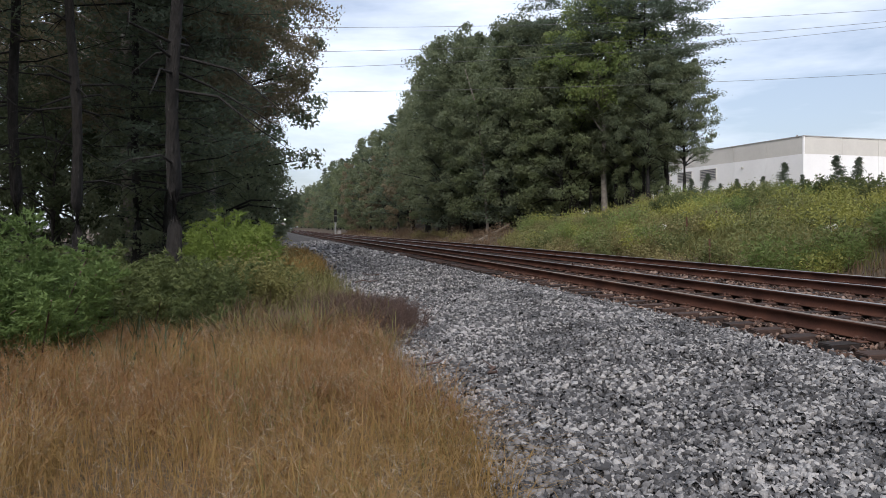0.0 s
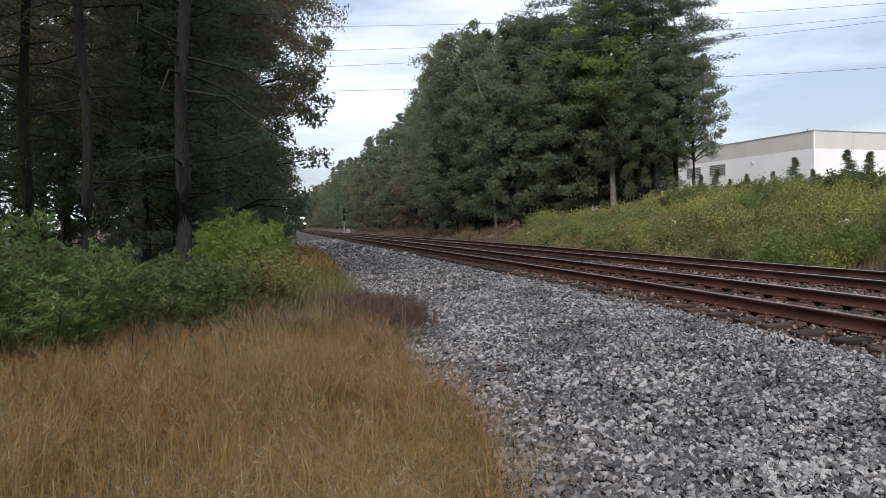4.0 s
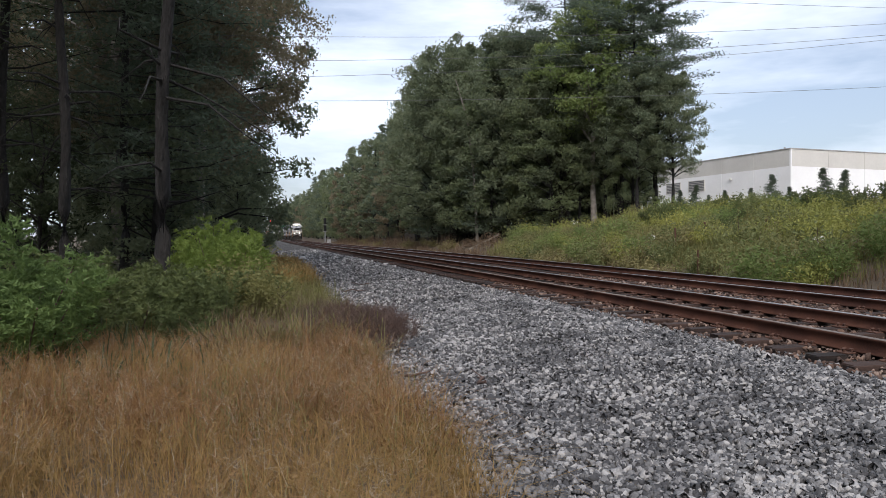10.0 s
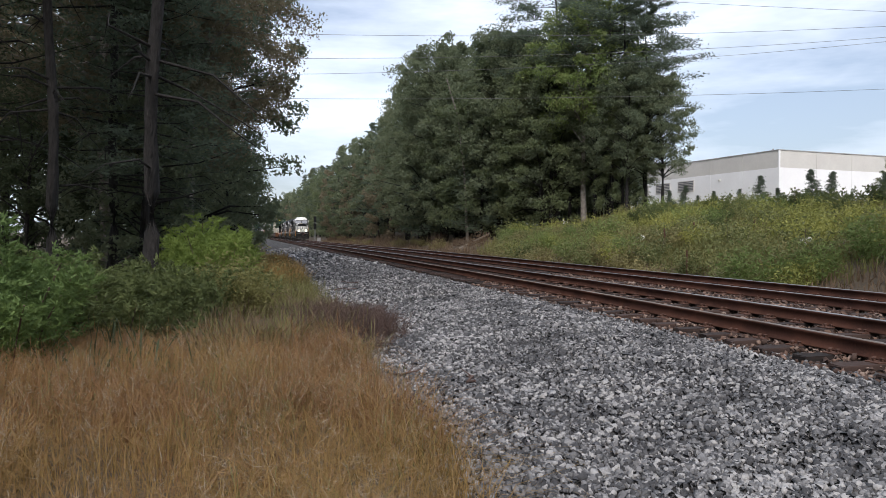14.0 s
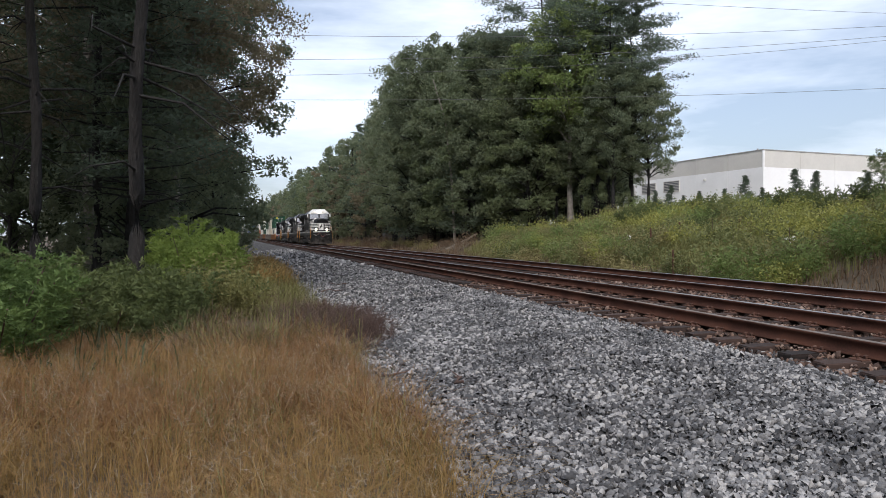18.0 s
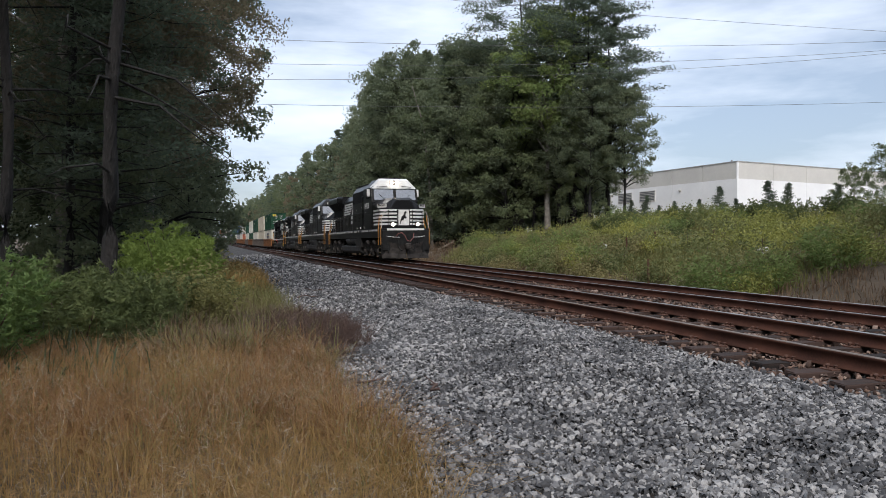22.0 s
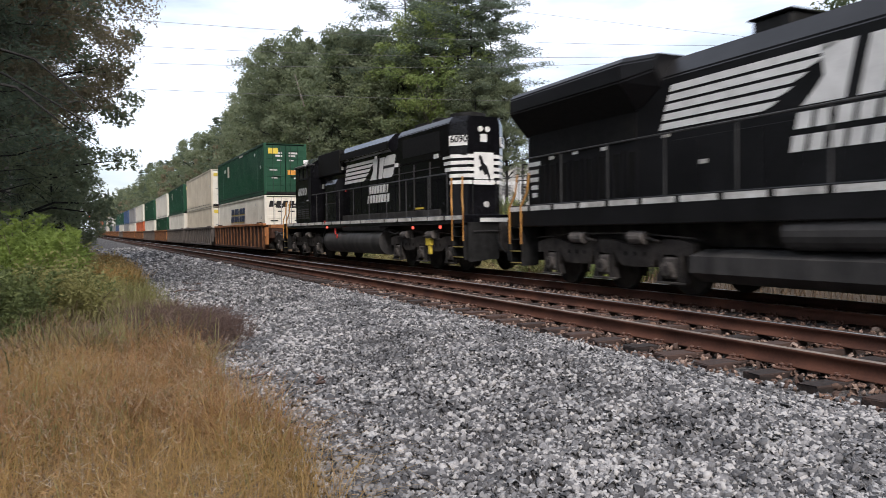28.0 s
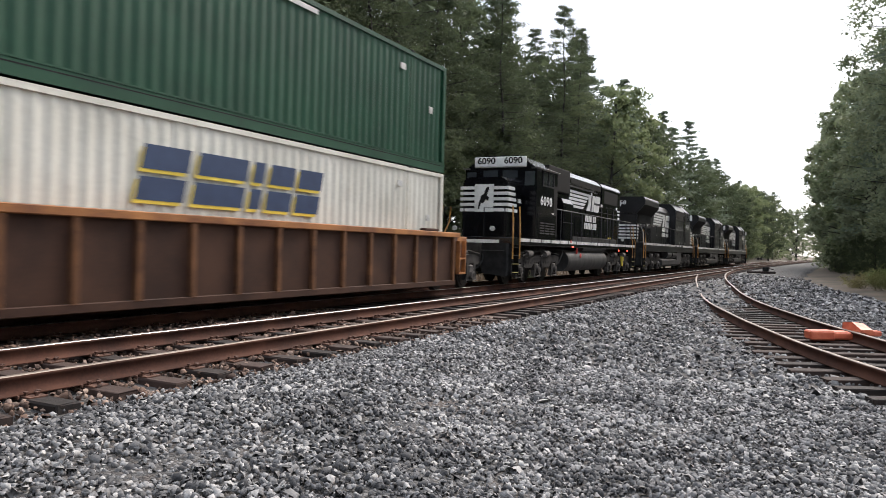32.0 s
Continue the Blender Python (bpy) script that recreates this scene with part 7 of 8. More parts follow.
# ---- containers and well cars ----
def box_container(paint, label, door_paint, gear, mark, L=16.15, H=2.9):
    t = tagged(new("container"), label, "container", "stacked containers")
    W = 1.295
    pitch, deep = 0.285, 0.034
    n = int((L - 0.3) / pitch)
    xs_, ys_ = [], []
    for i in range(n):
        a = -L / 2 + 0.15 + i * (L - 0.3) / n
        w = (L - 0.3) / n
        for f, d in ((0.0, 0), (0.32, 0), (0.5, deep), (0.82, deep)):
            xs_.append(a + f * w)
            ys_.append(d)
    for s in (-1, 1):
        vs, fs = [], []
        for x, d in zip(xs_, ys_):
            vs += [(x, s * (W - 0.03 - d), 0.26), (x, s * (W - 0.03 - d), H - 0.1)]
        for i in range(len(xs_) - 1):
            q = (2 * i, 2 * i + 2, 2 * i + 3, 2 * i + 1)
            fs.append(q if s < 0 else q[::-1])
        shared("side_panel", mesh_np("side_panel", vs, fs, paint), t)
        part("bottom_rail", boxes((-L / 2 + 0.1, L / 2 - 0.1, s * W, s * (W - 0.07), 0.03, 0.24)), paint, t)
        part("rail_groove", boxes((-L / 2 + 0.12, L / 2 - 0.12, s * (W + 0.002), s * (W - 0.02), 0.17, 0.19)), M_dull, t)
        part("rail_lip", boxes((-L / 2 + 0.1, L / 2 - 0.1, s * (W + 0.012), s * (W - 0.05), 0.0, 0.03), (-L / 2 + 0.1, L / 2 - 0.1, s * (W + 0.01), s * (W - 0.05), 0.24, 0.27)), paint, t)
        part("top_rail", boxes((-L / 2 + 0.1, L / 2 - 0.1, s * W, s * (W - 0.07), H - 0.1, H)), paint, t)
        for x in (-6.1, 6.1):
            part("stacking_post", boxes((x - 0.05, x + 0.05, s * (W - 0.028), s * (W - 0.07), 0.27, H - 0.1), bevel=0.008), paint, t)
            part("corner_casting", boxes((x - 0.1, x + 0.1, s * (W + 0.008), s * (W - 0.15), H - 0.02, H + 0.035), bevel=0.01), M_dull, t)
        for x in (-L / 2 + 0.07, L / 2 - 0.07):
            part("corner_post", boxes((x - 0.08, x + 0.08, s * (W + 0.002), s * (W - 0.14), 0.0, H), bevel=0.012), paint, t)
        part("marking_bar", boxes((L / 2 - 2.6, L / 2 - 2.35, s * (W - 0.004), s * (W + 0.003), H - 0.55, H - 0.4)), M_dirtywhite, t)
        part("marking_bar", boxes((L / 2 - 1.0, L / 2 - 0.8, s * (W - 0.004), s * (W + 0.003), 1.5, 1.68)), M_dirtywhite, t)
    part("roof", boxes((-L / 2 + 0.02, L / 2 - 0.02, -W + 0.05, W - 0.05, H - 0.05, H - 0.01)), paint, t)
    part("floor_pan", boxes((-L / 2 + 0.02, L / 2 - 0.02, -W + 0.06, W - 0.06, 0.05, 0.16)), M_dull, t)
    for f in (-1, 1):
        for k in (-1, 1):
            d = part("door", boxes((f * (L / 2 - 0.03), f * (L / 2), k * 0.02, k * (W - 0.13), 0.16, H - 0.12)), door_paint, t)
            for z in (0.6, 1.1, 1.6, 2.1, 2.55) if f > 0 else ():
                part("door_rib", boxes((f * L / 2, f * (L / 2 + 0.02), k * 0.06, k * (W - 0.18), z - 0.09, z + 0.09), bevel=0.006), door_paint, d)
            for y in (0.3, 0.75) if f > 0 else ():
                bm = bmesh.new()
                add_rod(bm, (f * (L / 2 + 0.045), k * y, 0.12), (f * (L / 2 + 0.045), k * y, H - 0.1), 0.02, 6)
                part("lock_rod", bm, gear, d)
            if f > 0:
                for z, y0, y1, h in ((2.3, 0.2, 0.75, 0.1), (2.14, 0.2, 0.6, 0.1), (1.9, 0.25, 0.5, 0.07), (1.35, 0.5, 0.95, 0.06), (0.9, 0.5, 0.85, 0.06)):
                    part("marking_bar", boxes((L / 2 + 0.021, L / 2 + 0.026, k * y0, k * y1, z, z + h)), mark, d)
                part("locking_handle", boxes((L / 2 + 0.05, L / 2 + 0.085, k * 0.3, k * 0.75, 1.02, 1.07), bevel=0.008), gear, d)
    return t


def big_mark(t, x0, z0, h, front, back):
    """The large name on the side, as plain slanted bars with a yellow shadow."""
    y = -1.297
    sk = 0.22 * h
    bars = [(a, b, c0, c1) for a, b in ((0.0, 1.0), (1.2, 2.45), (2.62, 2.92), (3.1, 3.85), (4.0, 4.8)) for c0, c1 in ((0.0, 0.42), (0.56, 1.0))]
    for off, mat, dy in ((-0.06, back, 0.002), (0.0, front, 0.006)):
        for a, b, c0, c1 in bars:
            bm = bmesh.new()
            add_prism(bm, [(x0 + a + sk * c0 + off, z0 + c0 * h + off), (x0 + b + sk * c0 + off, z0 + c0 * h + off), (x0 + b + sk * c1 + off, z0 + c1 * h + off), (x0 + a + sk * c1 + off, z0 + c1 * h + off)], y, y - dy)
            part("name_shape", bm, mat, t, "large slanted navy bar" if mat == front else "yellow shadow bar")


def well_car(paint, chord):
    t = tagged(new("well_car"), "rust brown double-stack well car with ribbed sides", "railway car", "well cars")
    for s in (-1, 1):
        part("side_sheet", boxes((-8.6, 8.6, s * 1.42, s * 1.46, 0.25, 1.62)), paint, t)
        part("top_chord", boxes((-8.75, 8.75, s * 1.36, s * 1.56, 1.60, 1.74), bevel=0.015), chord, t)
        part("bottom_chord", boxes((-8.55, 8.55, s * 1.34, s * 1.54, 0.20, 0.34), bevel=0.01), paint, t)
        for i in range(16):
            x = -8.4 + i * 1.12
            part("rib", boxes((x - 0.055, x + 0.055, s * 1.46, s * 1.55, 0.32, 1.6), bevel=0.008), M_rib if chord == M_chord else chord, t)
        for x in (-7.0, 7.0):
            part("guide", boxes((x - 0.3, x + 0.5, s * 1.3, s * 1.5, 1.74, 1.82), bevel=0.02), paint, t)
        part("side_step", boxes((8.9, 9.3, s * 1.36, s * 1.5, 0.5, 0.56), (8.9, 9.3, s * 1.36, s * 1.5, 0.95, 1.0), (8.88, 8.92, s * 1.36, s * 1.5, 0.5, 1.5), (9.28, 9.32, s * 1.36, s * 1.5, 0.5, 1.5)), chord, t)
    for f in (-1, 1):
        part("end_slope", loft([(f * 8.55, [(-1.44, 0.25), (-1.44, 1.66), (1.44, 1.66), (1.44, 0.25)]), (f * 9.15, [(-1.3, 1.0), (-1.3, 1.62), (1.3, 1.62), (1.3, 1.0)])]), paint, t)
        part("end_platform", boxes((f * 9.1, f * 9.72, -1.3, 1.3, 0.86, 1.44), bevel=0.03), paint, t)
        part("platform_cap", boxes((f * 9.05, f * 9.74, -1.32, 1.32, 1.44, 1.64), bevel=0.02), chord, t)

    part("floor_beams", boxes(*[(x, x + 0.25, -1.36, 1.36, 0.2, 0.3) for x in (-8.2, -5, -1.5, 1.5, 5, 7.9)]), paint, t)
    truck(t, 9.7, (-0.9, 0.9), 0.42, 1.08, 0.18)
    return t


PITCH = 19.4
C0 = 113.9
car0 = well_car(M_well, M_chord)
car1 = well_car(M_wellgrey, M_wellgrey)
car1["label"] = "grey brown double-stack well car with ribbed sides"
PAINT = {"w": (M_cream, "white corrugated freight container with grimy sides"), "g": (M_green, "green corrugated freight container on the stack"),
         "c": (M_beige, "cream corrugated freight container with yellow door marks"), "o": (M_orange, "orange corrugated freight container on the stack"),
         "b": (M_bluec, "dark blue corrugated freight container on the stack"), "y": (M_greyc, "grey corrugated freight container on the stack")}
DOOR = {"w": (M_creamdoor, M_greyc, M_dull), "g": (M_green, M_greendark, M_dirtywhite), "c": (M_cream, M_greyc, M_greyc)}
KIND = {k: box_container(m, l, *DOOR.get(k, (m, M_steel, M_dirtywhite))) for k, (m, l) in PAINT.items()}
used = set()
LOAD = ["wg", "cc", "wg", "gw", "wg", "ow", "wy", "yb", "wg", "bg", "yw", "gy", "wc", "yg", "wo", "by"]


def copy_or_first(key, proto):
    if key in used:
        return copy_thing(proto, pose(0, 0, 0))
    used.add(key)
    return proto


for i, pair in enumerate(LOAD):
    s0 = C0 + PITCH * i
    brown = i not in (1, 2, 4, 8)
    train.append((copy_or_first("car0" if brown else "car1", car0 if brown else car1), s0, 1))
    for level, k in enumerate(pair):
        c = copy_or_first(k, KIND[k])
        c.scale = (1, 1, 1.052 if level else 1)
        train.append((c, s0, 1, 0.52 + 2.94 * level))
        if i == 0 and level == 0:
            c["label"] = "white container with large navy and yellow slanted shapes"
            lead_white = c
        if k == "g" and i < 6:
            part("door_plate", boxes((8.1, 8.106, -1.02, -0.45, 2.3, 2.62)), M_yellow, c, "yellow warning plate")
            part("door_plate", boxes((8.1, 8.106, 0.12, 0.62, 1.12, 1.38)), M_orangeplate, c, "orange warning plate")
            part("door_plate", boxes((8.1, 8.106, 0.68, 1.0, 1.12, 1.38)), M_dirtywhite, c, "white data plate")
            part("side_patch", boxes((-3.9, -3.2, -1.302, -1.297, 1.7, 2.45)), M_beige, c, "pale square on the green side")
            part("side_patch", boxes((-5.2, -4.6, -1.302, -1.297, 2.1, 2.3)), M_dirtywhite, c, "white bar on the green side")
            part("side_patch", boxes((0.6, 1.9, -1.302, -1.297, 2.66, 2.76)), M_dirtywhite, c, "white bar under the top rail")
        if k == "c":
            part("door_plate", boxes((8.1, 8.106, -1.1, 1.1, 2.35, 2.62)), M_yellow, c, "wide yellow warning plate")
# the last cars stay far off: their doors go without ribs, rods and bars
for thing, s0, *rest in train:
    if s0 > C0 + PITCH * 3.5 and thing.name.startswith("container"):
        for d in [c for c in thing.children if c.name.startswith("door")]:
            for c in list(d.children):
                bpy.data.objects.remove(c)
# the leading white container alone carries the large mark
for q in range(5):
    y0 = -1.05 + 0.4 * q
    bm = bmesh.new()
    vs = [bm.verts.new((x, y + (0.09 if z > 2.4 else 0), z)) for x in (8.1, 8.106) for y, z in ((y0, 2.2), (y0 + 0.27, 2.2), (y0 + 0.27, 2.56), (y0, 2.56))]
    for f in ((4, 5, 6, 7), (0, 1, 5, 4), (1, 2, 6, 5), (2, 3, 7, 6), (3, 0, 4, 7)):
        bm.faces.new([vs[k] for k in f])
    part("end_mark", bm, M_dull, lead_white, "dark slanted bar above the doors")
big_mark(lead_white, -2.75, 1.42, 0.92, M_navy, M_yellow)


# ---- warehouse beyond the bank ----
def warehouse():
    t = tagged(new("warehouse"), "long white warehouse with a grey band under a flat roof", "warehouse")
    z0, top, band = 1.8, 12.1, 10.0
    # along x runs the long wall that faces the meadow, along y the wall that recedes beside the wood
    L, W = 90, 60
    bm = bmesh.new()
    add_box(bm, 0, L, 0, W, z0, top - 0.4)
    part("wall_core", bm, M_panelwhite, t)
    n = 15
    for i in range(n):
        part("wall_panel", boxes((i * L / n + 0.02, (i + 1) * L / n - 0.02, -0.12, -0.004, z0, band), bevel=0.01), M_panelwhite, t)
        part("upper_panel", boxes((i * L / n + 0.02, (i + 1) * L / n - 0.02, -0.10, -0.004, band, top), bevel=0.01), M_panelgrey, t)
    m = 10
    for i in range(m):
        part("wall_panel", boxes((-0.12, -0.004, i * W / m + 0.02, (i + 1) * W / m - 0.02, z0, band), bevel=0.01), M_panelwhite, t)
        part("upper_panel", boxes((-0.10, -0.004, i * W / m + 0.02, (i + 1) * W / m - 0.02, band, top), bevel=0.01), M_panelgrey, t)
    part("roof", boxes((0, L, 0, W, top - 0.4, top - 0.2)), M_roof, t)
    part("coping", boxes((-0.16, L, -0.16, 0.3, top, top + 0.12), (-0.16, 0.3, 0.3, W, top, top + 0.12)), M_roof, t)
    part("corner_trim", boxes((-0.15, 0.05, -0.15, 0.05, z0, top)), M_panelwhite, t)
    for y0, y1 in ((15.5, 18.8), (20.8, 24.0), (26.0, 29.2)):
        w = part("window", boxes((-0.17, -0.13, y0, y1, 7.95, 9.4)), M_darkglass, t)
        part("window_frame", boxes((-0.2, -0.12, y0 - 0.12, y1 + 0.12, 9.4, 9.5), (-0.2, -0.12, y0 - 0.12, y1 + 0.12, 7.85, 7.95), (-0.2, -0.12, y0 - 0.12, y0, 7.95, 9.4), (-0.2, -0.12, y1, y1 + 0.12, 7.95, 9.4)), M_panelgrey, w)
        for k in range(6):
            part("louvre_slat", boxes((-0.2, -0.17, y0, y1, 8.03 + 0.23 * k, 8.09 + 0.23 * k)), M_panelgrey, w)
    for y in (10.0,):
        part("wall_lamp", boxes((-0.35, -0.12, y, y + 0.35, 9.0, 9.25), bevel=0.03), M_panelgrey, t)
    for x in (9, 22, 35, 48):
        part("wall_lamp", boxes((x, x + 0.4, -0.35, -0.12, 9.0, 9.25), bevel=0.03), M_panelgrey, t)
    part("dock_door", boxes((-0.16, -0.12, 5.5, 8.5, z0, 5.6)), M_panelgrey, t)
    part("dock_canopy", boxes((-1.6, -0.12, 5.2, 8.8, 5.6, 5.75)), M_roof, t)
    for i in range(5):
        d = part("dock_door", boxes((14 + i * 5.0, 17 + i * 5.0, -0.16, -0.12, z0, 5.2)), M_darkglass, t)
    part("dock_canopy", boxes((12.5, 40, -2.2, -0.12, 5.5, 5.8)), M_darkglass, t)
    for x in (5, 20, 31):
        bm = bmesh.new()
        add_rod(bm, (x, 6, top - 0.3), (x, 6, top + 1.1), 0.12, 8)
        part("roof_vent", bm, M_steel, t)
    return t


wh = warehouse()
wh.matrix_basis = pose(60.0, 79.0, 0, 0, 0, 8)


# ---- fence on the bank's top and posts by the line ----
def post(x, y, h, label, name="fence_post"):
    bm = bmesh.new()
    add_rod(bm, (0, 0, -0.3), (0, 0, h), 0.045, 7)
    ob = tagged(part(name, bm, M_plate), label, "post", "posts by the line")
    ob.matrix_basis = pose(x, y, ground_z(x, y), random.uniform(-3, 3), random.uniform(-3, 3), 0)


random.seed(4)
for x, y in ((20.3, 33.0), (18.9, 33.4), (16.6, 27.5), (21.8, 30.5)):
    post(x, y, 1.35, "short weathered post in the grass by the line")
fence = tagged(new("chain_fence"), "low steel fence on the bank in front of the warehouse", "fence")
for i in range(9):
    bm = bmesh.new()
    x, y = 30.0 + i * 1.6, 68.5 - i * 0.5
    add_rod(bm, (x, y, ground_z(x, y) - 0.2), (x, y, ground_z(x, y) + 2.0), 0.04, 6)
    part("post", bm, M_steel, fence)
bm = bmesh.new()
for h in (1.1, 1.95):
    add_path(bm, [(30.0 + i * 1.6, 68.5 - i * 0.5, ground_z(30.0 + i * 1.6, 68.5 - i * 0.5) + h) for i in range(9)], 0.025, 5)
part("rail", bm, M_steel, fence)


# ---- power line ----
def power_pole(x, y, h, label):
    t = tagged(new("power_pole"), label, "power pole", "power line poles")
    bm = bmesh.new()
    add_rod(bm, (0, 0, -0.8), (0, 0, h), 0.17, 12, 0.11)
    part("pole", bm, M_pole, t)
    part("crossarm", boxes((-0.07, 0.07, -1.2, 1.2, h - 0.35, h - 0.2), bevel=0.01), M_pole, t)
    for s in (-1.05, -0.35, 0.35, 1.05):
        bm = bmesh.new()
        for k in range(3):
            add_disc(bm, 0, s, h - 0.17 + 0.06 * k, 0.055 - 0.008 * k, 0.045, 10, "Z")
        part("insulator", bm, M_concrete, t)
        bm = bmesh.new()
    for s in (-1, 1):
        bm = bmesh.new()
        add_rod(bm, (0, s * 0.75, h - 0.3), (0, s * 0.1, h - 0.95), 0.025, 5)
        part("brace", bm, M_steel, t)
    bm = bmesh.new()
    add_rod(bm, (0.25, 0, h - 2.4), (0.25, 0, h - 1.7), 0.16, 12)
    part("transformer", bm, M_greyc, t)
    t.matrix_basis = pose(x, y, ground_z(x, y), 0, 0, -8)
    return t


PA, PB = Vector((29.7, 26.8)), Vector((-44.6, 36.6))
zA, zB = 10.6, 10.2
power_pole(PA.x, PA.y, zA - ground_z(PA.x, PA.y), "grey timber power pole with a crossarm on the bank")
power_pole(PB.x, PB.y, 14.95 - ground_z(PB.x, PB.y), "grey timber power pole with a crossarm in the wood")


def wire(a, b, sag, label="thin power line wire across the tracks", r=0.008):
    pts = []
    for i in range(33):
        f = i / 32
        p = Vector(a).lerp(Vector(b), f)
        p.z -= sag * 4 * f * (1 - f)
        pts.append(p)
    vs, fs = [], []
    tube(vs, fs, pts, [r] * 33, 5)
    tagged(new("power_wire", mesh_np("power_wire", vs, fs, M_wire)), label, "power line", "power line wires")


for off, za, zb, sag in ((-1.05, zA - 0.03, zB + 1.2, 1.9), (0.35, zA - 0.1, zB + 0.2, 2.1), (1.05, zA - 0.1, zB - 0.6, 2.3), (0.0, zA - 2.6, zB - 2.4, 1.25)):
    wire((PA.x, PA.y + off, za), (PB.x, PB.y + off, zb), sag)
PC = Vector((62.0, 22.5))
for off in (-1.05, 0.35, 1.05):
    wire((PA.x, PA.y + off, zA - 0.1), (PC.x, PC.y + off, zA + 1.0), 0.9)
power_pole(PC.x, PC.y, zA + 1.1 - ground_z(PC.x, PC.y), "grey timber power pole with a crossarm beyond the meadow")
# upper line from the pole's top pin
wire((PA.x, PA.y, 11.15), (PB.x, PB.y, 14.9), 1.0)
pin = bmesh.new()
add_rod(pin, (PA.x, PA.y, zA - 0.2), (PA.x, PA.y, 11.16), 0.035, 8)
tagged(part("pole_pin", pin, M_pole), "slim timber pin on the power pole's top", "pole pin")


# ---- block signals ----
def signal(x, y, lit, label, h=6.7):
    t = tagged(new("railway_signal"), label, "railway signal", "signals beside the line")
    bm = bmesh.new()
    add_rod(bm, (0, 0, -0.4), (0, 0, h), 0.11, 10)
    part("mast", bm, M_steel, t)
    part("base", boxes((-0.45, 0.45, -0.45, 0.45, -0.4, 0.25), bevel=0.03), M_concrete, t)
    part("relay_case", boxes((0.5, 1.4, -0.4, 0.4, -0.3, 1.6), bevel=0.03), M_steel, t)
    for z in (h - 0.55, h - 2.3):
        hd = part("signal_head", boxes((-0.34, 0.34, -0.2, -0.1, z - 0.75, z + 0.75), bevel=0.05), M_dull, t)
        for k, dz in enumerate((0.48, 0.0, -0.48)):
            bm = bmesh.new()
            add_disc(bm, 0, -0.22, z + dz, 0.12, 0.05, 16)
            on = lit and k == 0
            part("lens", bm, M_redlamp if on else M_glass, hd, "lit red lens" if on else "")
            bm = bmesh.new()
            add_rod(bm, (0, -0.2, z + dz + 0.13), (0, -0.48, z + dz + 0.11), 0.05, 8)
            part("hood", bm, M_dull, hd)
    bm = bmesh.new()
    for s in (-0.22, 0.22):
        add_rod(bm, (s, 0.25, 0.2), (s, 0.25, h - 0.3), 0.025, 5)
    for k in range(14):
        add_rod(bm, (-0.22, 0.25, 0.5 + k * 0.42), (0.22, 0.25, 0.5 + k * 0.42), 0.018, 5)
    part("ladder", bm, M_steel, t)
    part("platform", boxes((-0.55, 0.55, 0.1, 0.6, h - 3.2, h - 3.12), (-0.55, 0.55, 0.1, 0.6, h - 1.5, h - 1.42)), M_steel, t)
    t.matrix_basis = pose(x, y, ground_z(x, y), 0, 0, 0)
    return t


signal(8.5, 185, False, "grey signal mast with two dark heads and a ladder")
signal(-4.75, 185, True, "grey signal mast showing two red lights", 7.6)


# ---- derail on the siding, sticks and odds ----
der = tagged(new("derail"), "orange red derail clamped on the siding rail", "derail")
part("shoe", loft([(-0.42, [(-0.12, 0.0), (-0.1, 0.05), (0.1, 0.05), (0.12, 0.0)]), (0.0, [(-0.13, 0.0), (-0.1, 0.14), (0.1, 0.16), (0.13, 0.0)]), (0.42, [(-0.12, 0.0), (-0.1, 0.1), (0.1, 0.12), (0.12, 0.0)])]), M_derail, der)
part("arm", boxes((-0.25, 0.2, 0.1, 0.75, -0.16, -0.02), bevel=0.03), M_derail, der)
part("plate", boxes((-0.45, -0.1, 0.55, 1.0, -0.16, 0.02), bevel=0.03), M_derail, der)
part("guide", boxes((-0.1, 0.12, -0.4, -0.08, -0.1, 0.0), bevel=0.02), M_derail, der)
stand = tagged(new("switch_stand"), "low black switch stand on long ties", "switch stand")
part("base", boxes((-0.9, 1.3, -0.12, 0.12, -0.2, -0.02), (-0.9, 1.3, 0.45, 0.69, -0.2, -0.02), bevel=0.02), M_tie, stand)
part("body", boxes((0.3, 0.8, 0.05, 0.5, -0.02, 0.35), bevel=0.05), M_dull, stand)
bm = bmesh.new()
add_rod(bm, (0.55, 0.3, 0.3), (1.15, 0.3, 0.12), 0.03, 8)
part("lever", bm, M_dull, stand)
stand.matrix_basis = pose(4.2, -66.0, -0.12, 0, 0, 180)


def stick(x, y, l, turn, r=0.018):
    vs, fs = [], []
    rr = random.Random(int(x * 100))
    pts = [Vector((l * (i / 5 - 0.5), rr.uniform(-0.05, 0.05), 0.03 + rr.uniform(0, 0.05))) for i in range(6)]
    tube(vs, fs, pts, [r * (1 - 0.12 * i) for i in range(6)], 6)
    a = pts[3]
    tube(vs, fs, [a, a + Vector((0.16, 0.12, 0.07))], [r * 0.5, r * 0.2], 5)
    ob = tagged(new("stick", mesh_np("stick", vs, fs, M_twig)), "dry brown stick lying on the stones", "stick", "sticks on the stones")
    u = x - shift(y)
    ob.matrix_basis = pose(x, y, bed_z(u, y) + 0.03, 0, 0, turn)


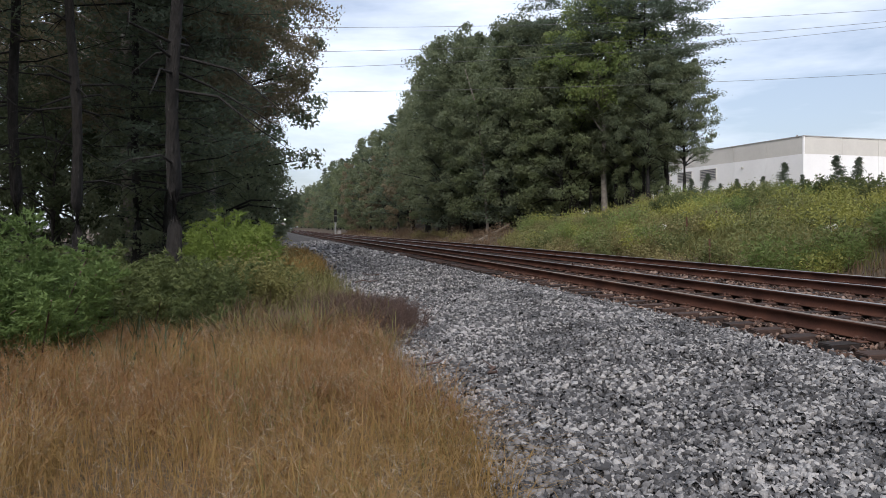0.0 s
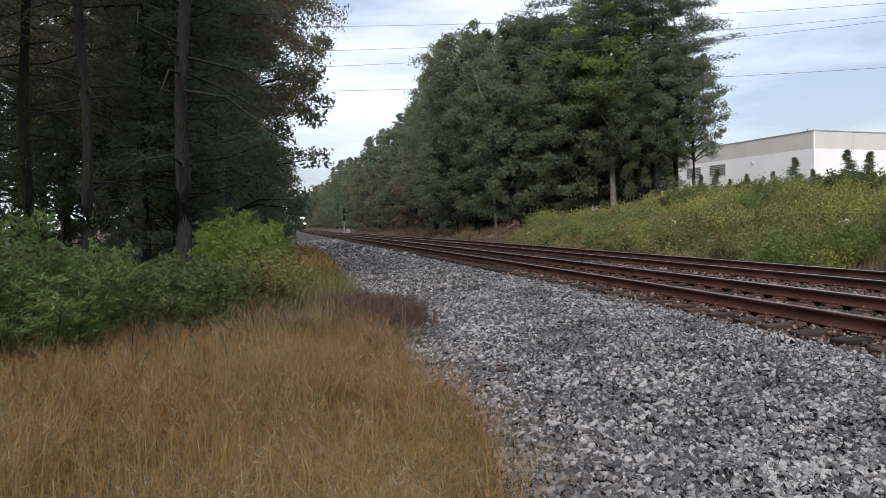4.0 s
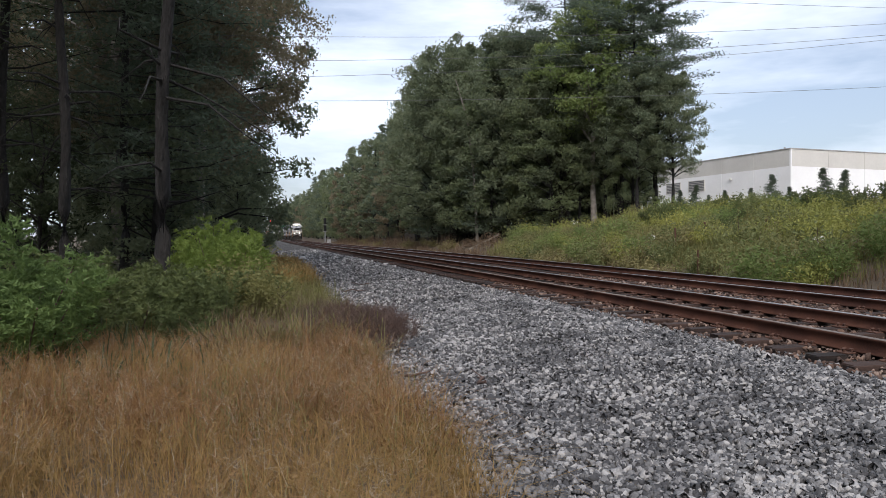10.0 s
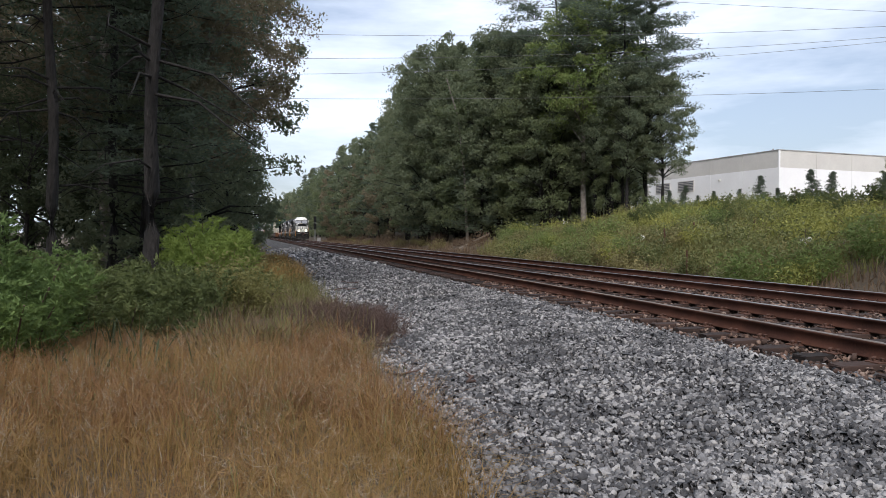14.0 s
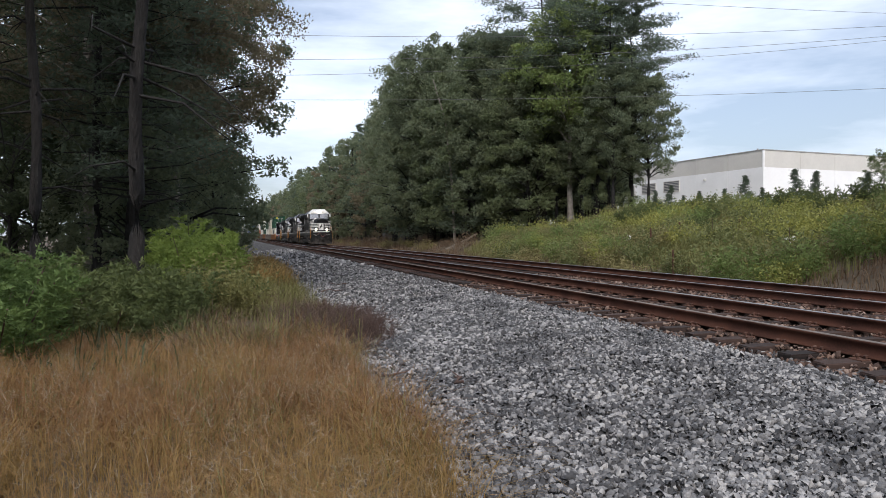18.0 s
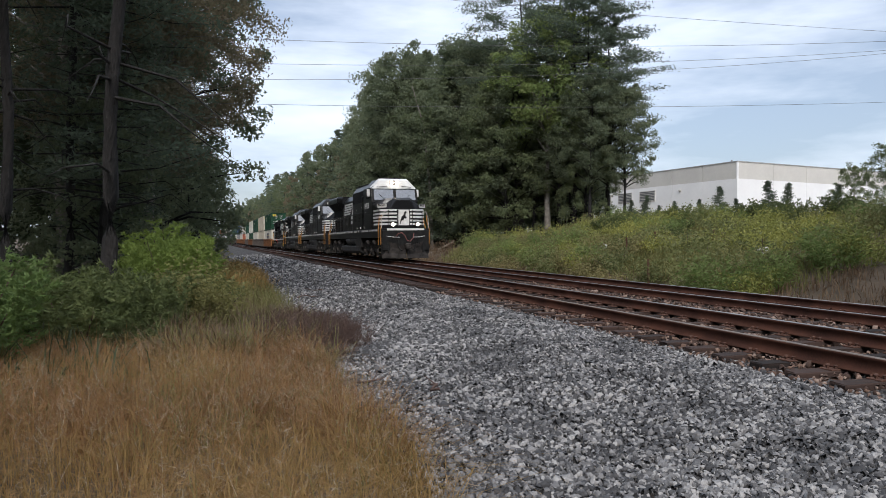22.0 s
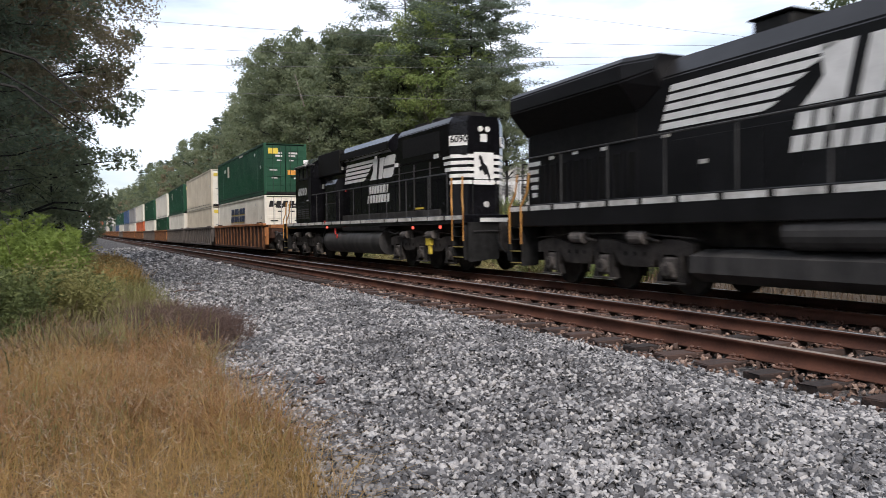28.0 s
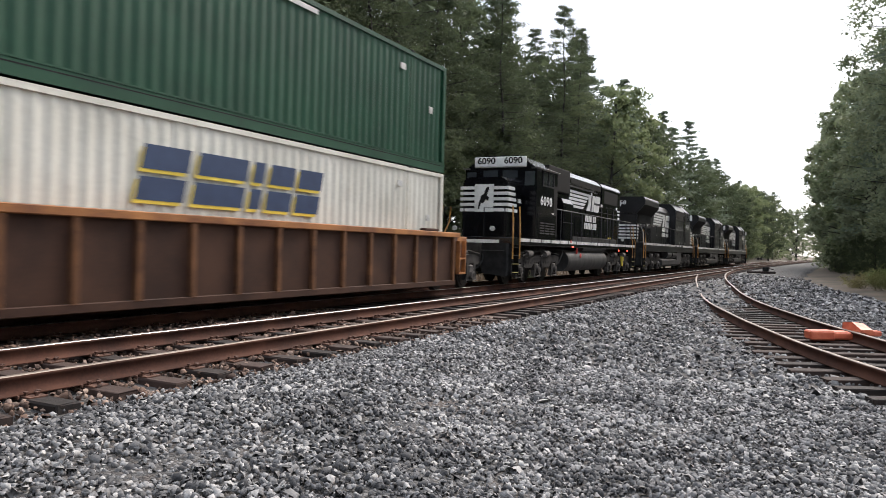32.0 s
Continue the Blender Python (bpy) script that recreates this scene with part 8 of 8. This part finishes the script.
for x, y, l, a in ((1.35, 7.9, 0.42, 30), (1.85, 12.6, 0.55, 10), (1.6, 13.2, 0.5, 160), (1.75, 20.0, 0.7, 20), (2.1, 22.5, 0.6, 150), (1.9, 7.2, 0.2, 80)):
    stick(x, y, l, a)

# dead leaning trunk and pale snag in the far wood
bm = bmesh.new()
add_rod(bm, (16.8, 68.3, ground_z(16.8, 68.3) - 0.1), (20.6, 71.0, 1.5), 0.17, 8, 0.09)
tagged(part("fallen_trunk", bm, M_palebark), "pale dead trunk leaning on the bank", "dead tree")
vs, fs = [], []
tube(vs, fs, [Vector((18.9, 73.0, ground_z(18.9, 73) - 0.3)), Vector((18.4, 72.5, 7)), Vector((17.6, 72.0, 13)), Vector((16.2, 71.5, 17.0))], [0.16, 0.13, 0.1, 0.04], 7)
tagged(new("dead_snag", mesh_np("dead_snag", vs, fs, M_palebark, True)), "pale dead tree among the green ones", "dead tree")

# far road bridge at the end of the line
br = tagged(new("road_bridge"), "pale grey road bridge far down the line", "bridge")
part("deck", boxes((-14, 14, -4, 4, 5.6, 6.8), bevel=0.05), M_concrete, br)
part("parapet", boxes((-14, 14, -4.2, -3.9, 6.8, 7.9)), M_concrete, br)
for x in (-11, 9):
    part("pier", boxes((x, x + 1.4, -3, 3, -3, 5.6), bevel=0.05), M_concrete, br)
br.matrix_basis = pose(shift(-390) + 8, -390, -0.6, 0, 0, 4)
der.matrix_basis = pose(-0.72, -16.0, siding_z(-16), 0, 0, -71)


# ---- what moves ----
def gone(t):
    """Metres that the train has run since 24 s; it eases off a little in between."""
    return V * (t - 24) - 0.89 * smooth01(25.0, 28.2, t)


def motions():
    tilt = math.degrees(SUPER / GAUGE)
    for thing, s0, face, *lift in train:
        rows = []
        for t in range(33):
            y = s0 - gone(t)
            p = line(y, MIDLINE)
            up = SUPER / 2 + (lift[0] if lift else 0)
            lean = pose(p.x, p.y, p.z, 0, 0, -math.degrees(heading(y))) @ pose(0, 0, 0, 0, -tilt, 0)
            rows.append((t, lean @ pose(0, 0, up, 0, 0, -90 if face > 0 else 90)))
        walk(thing, rows)


motions()
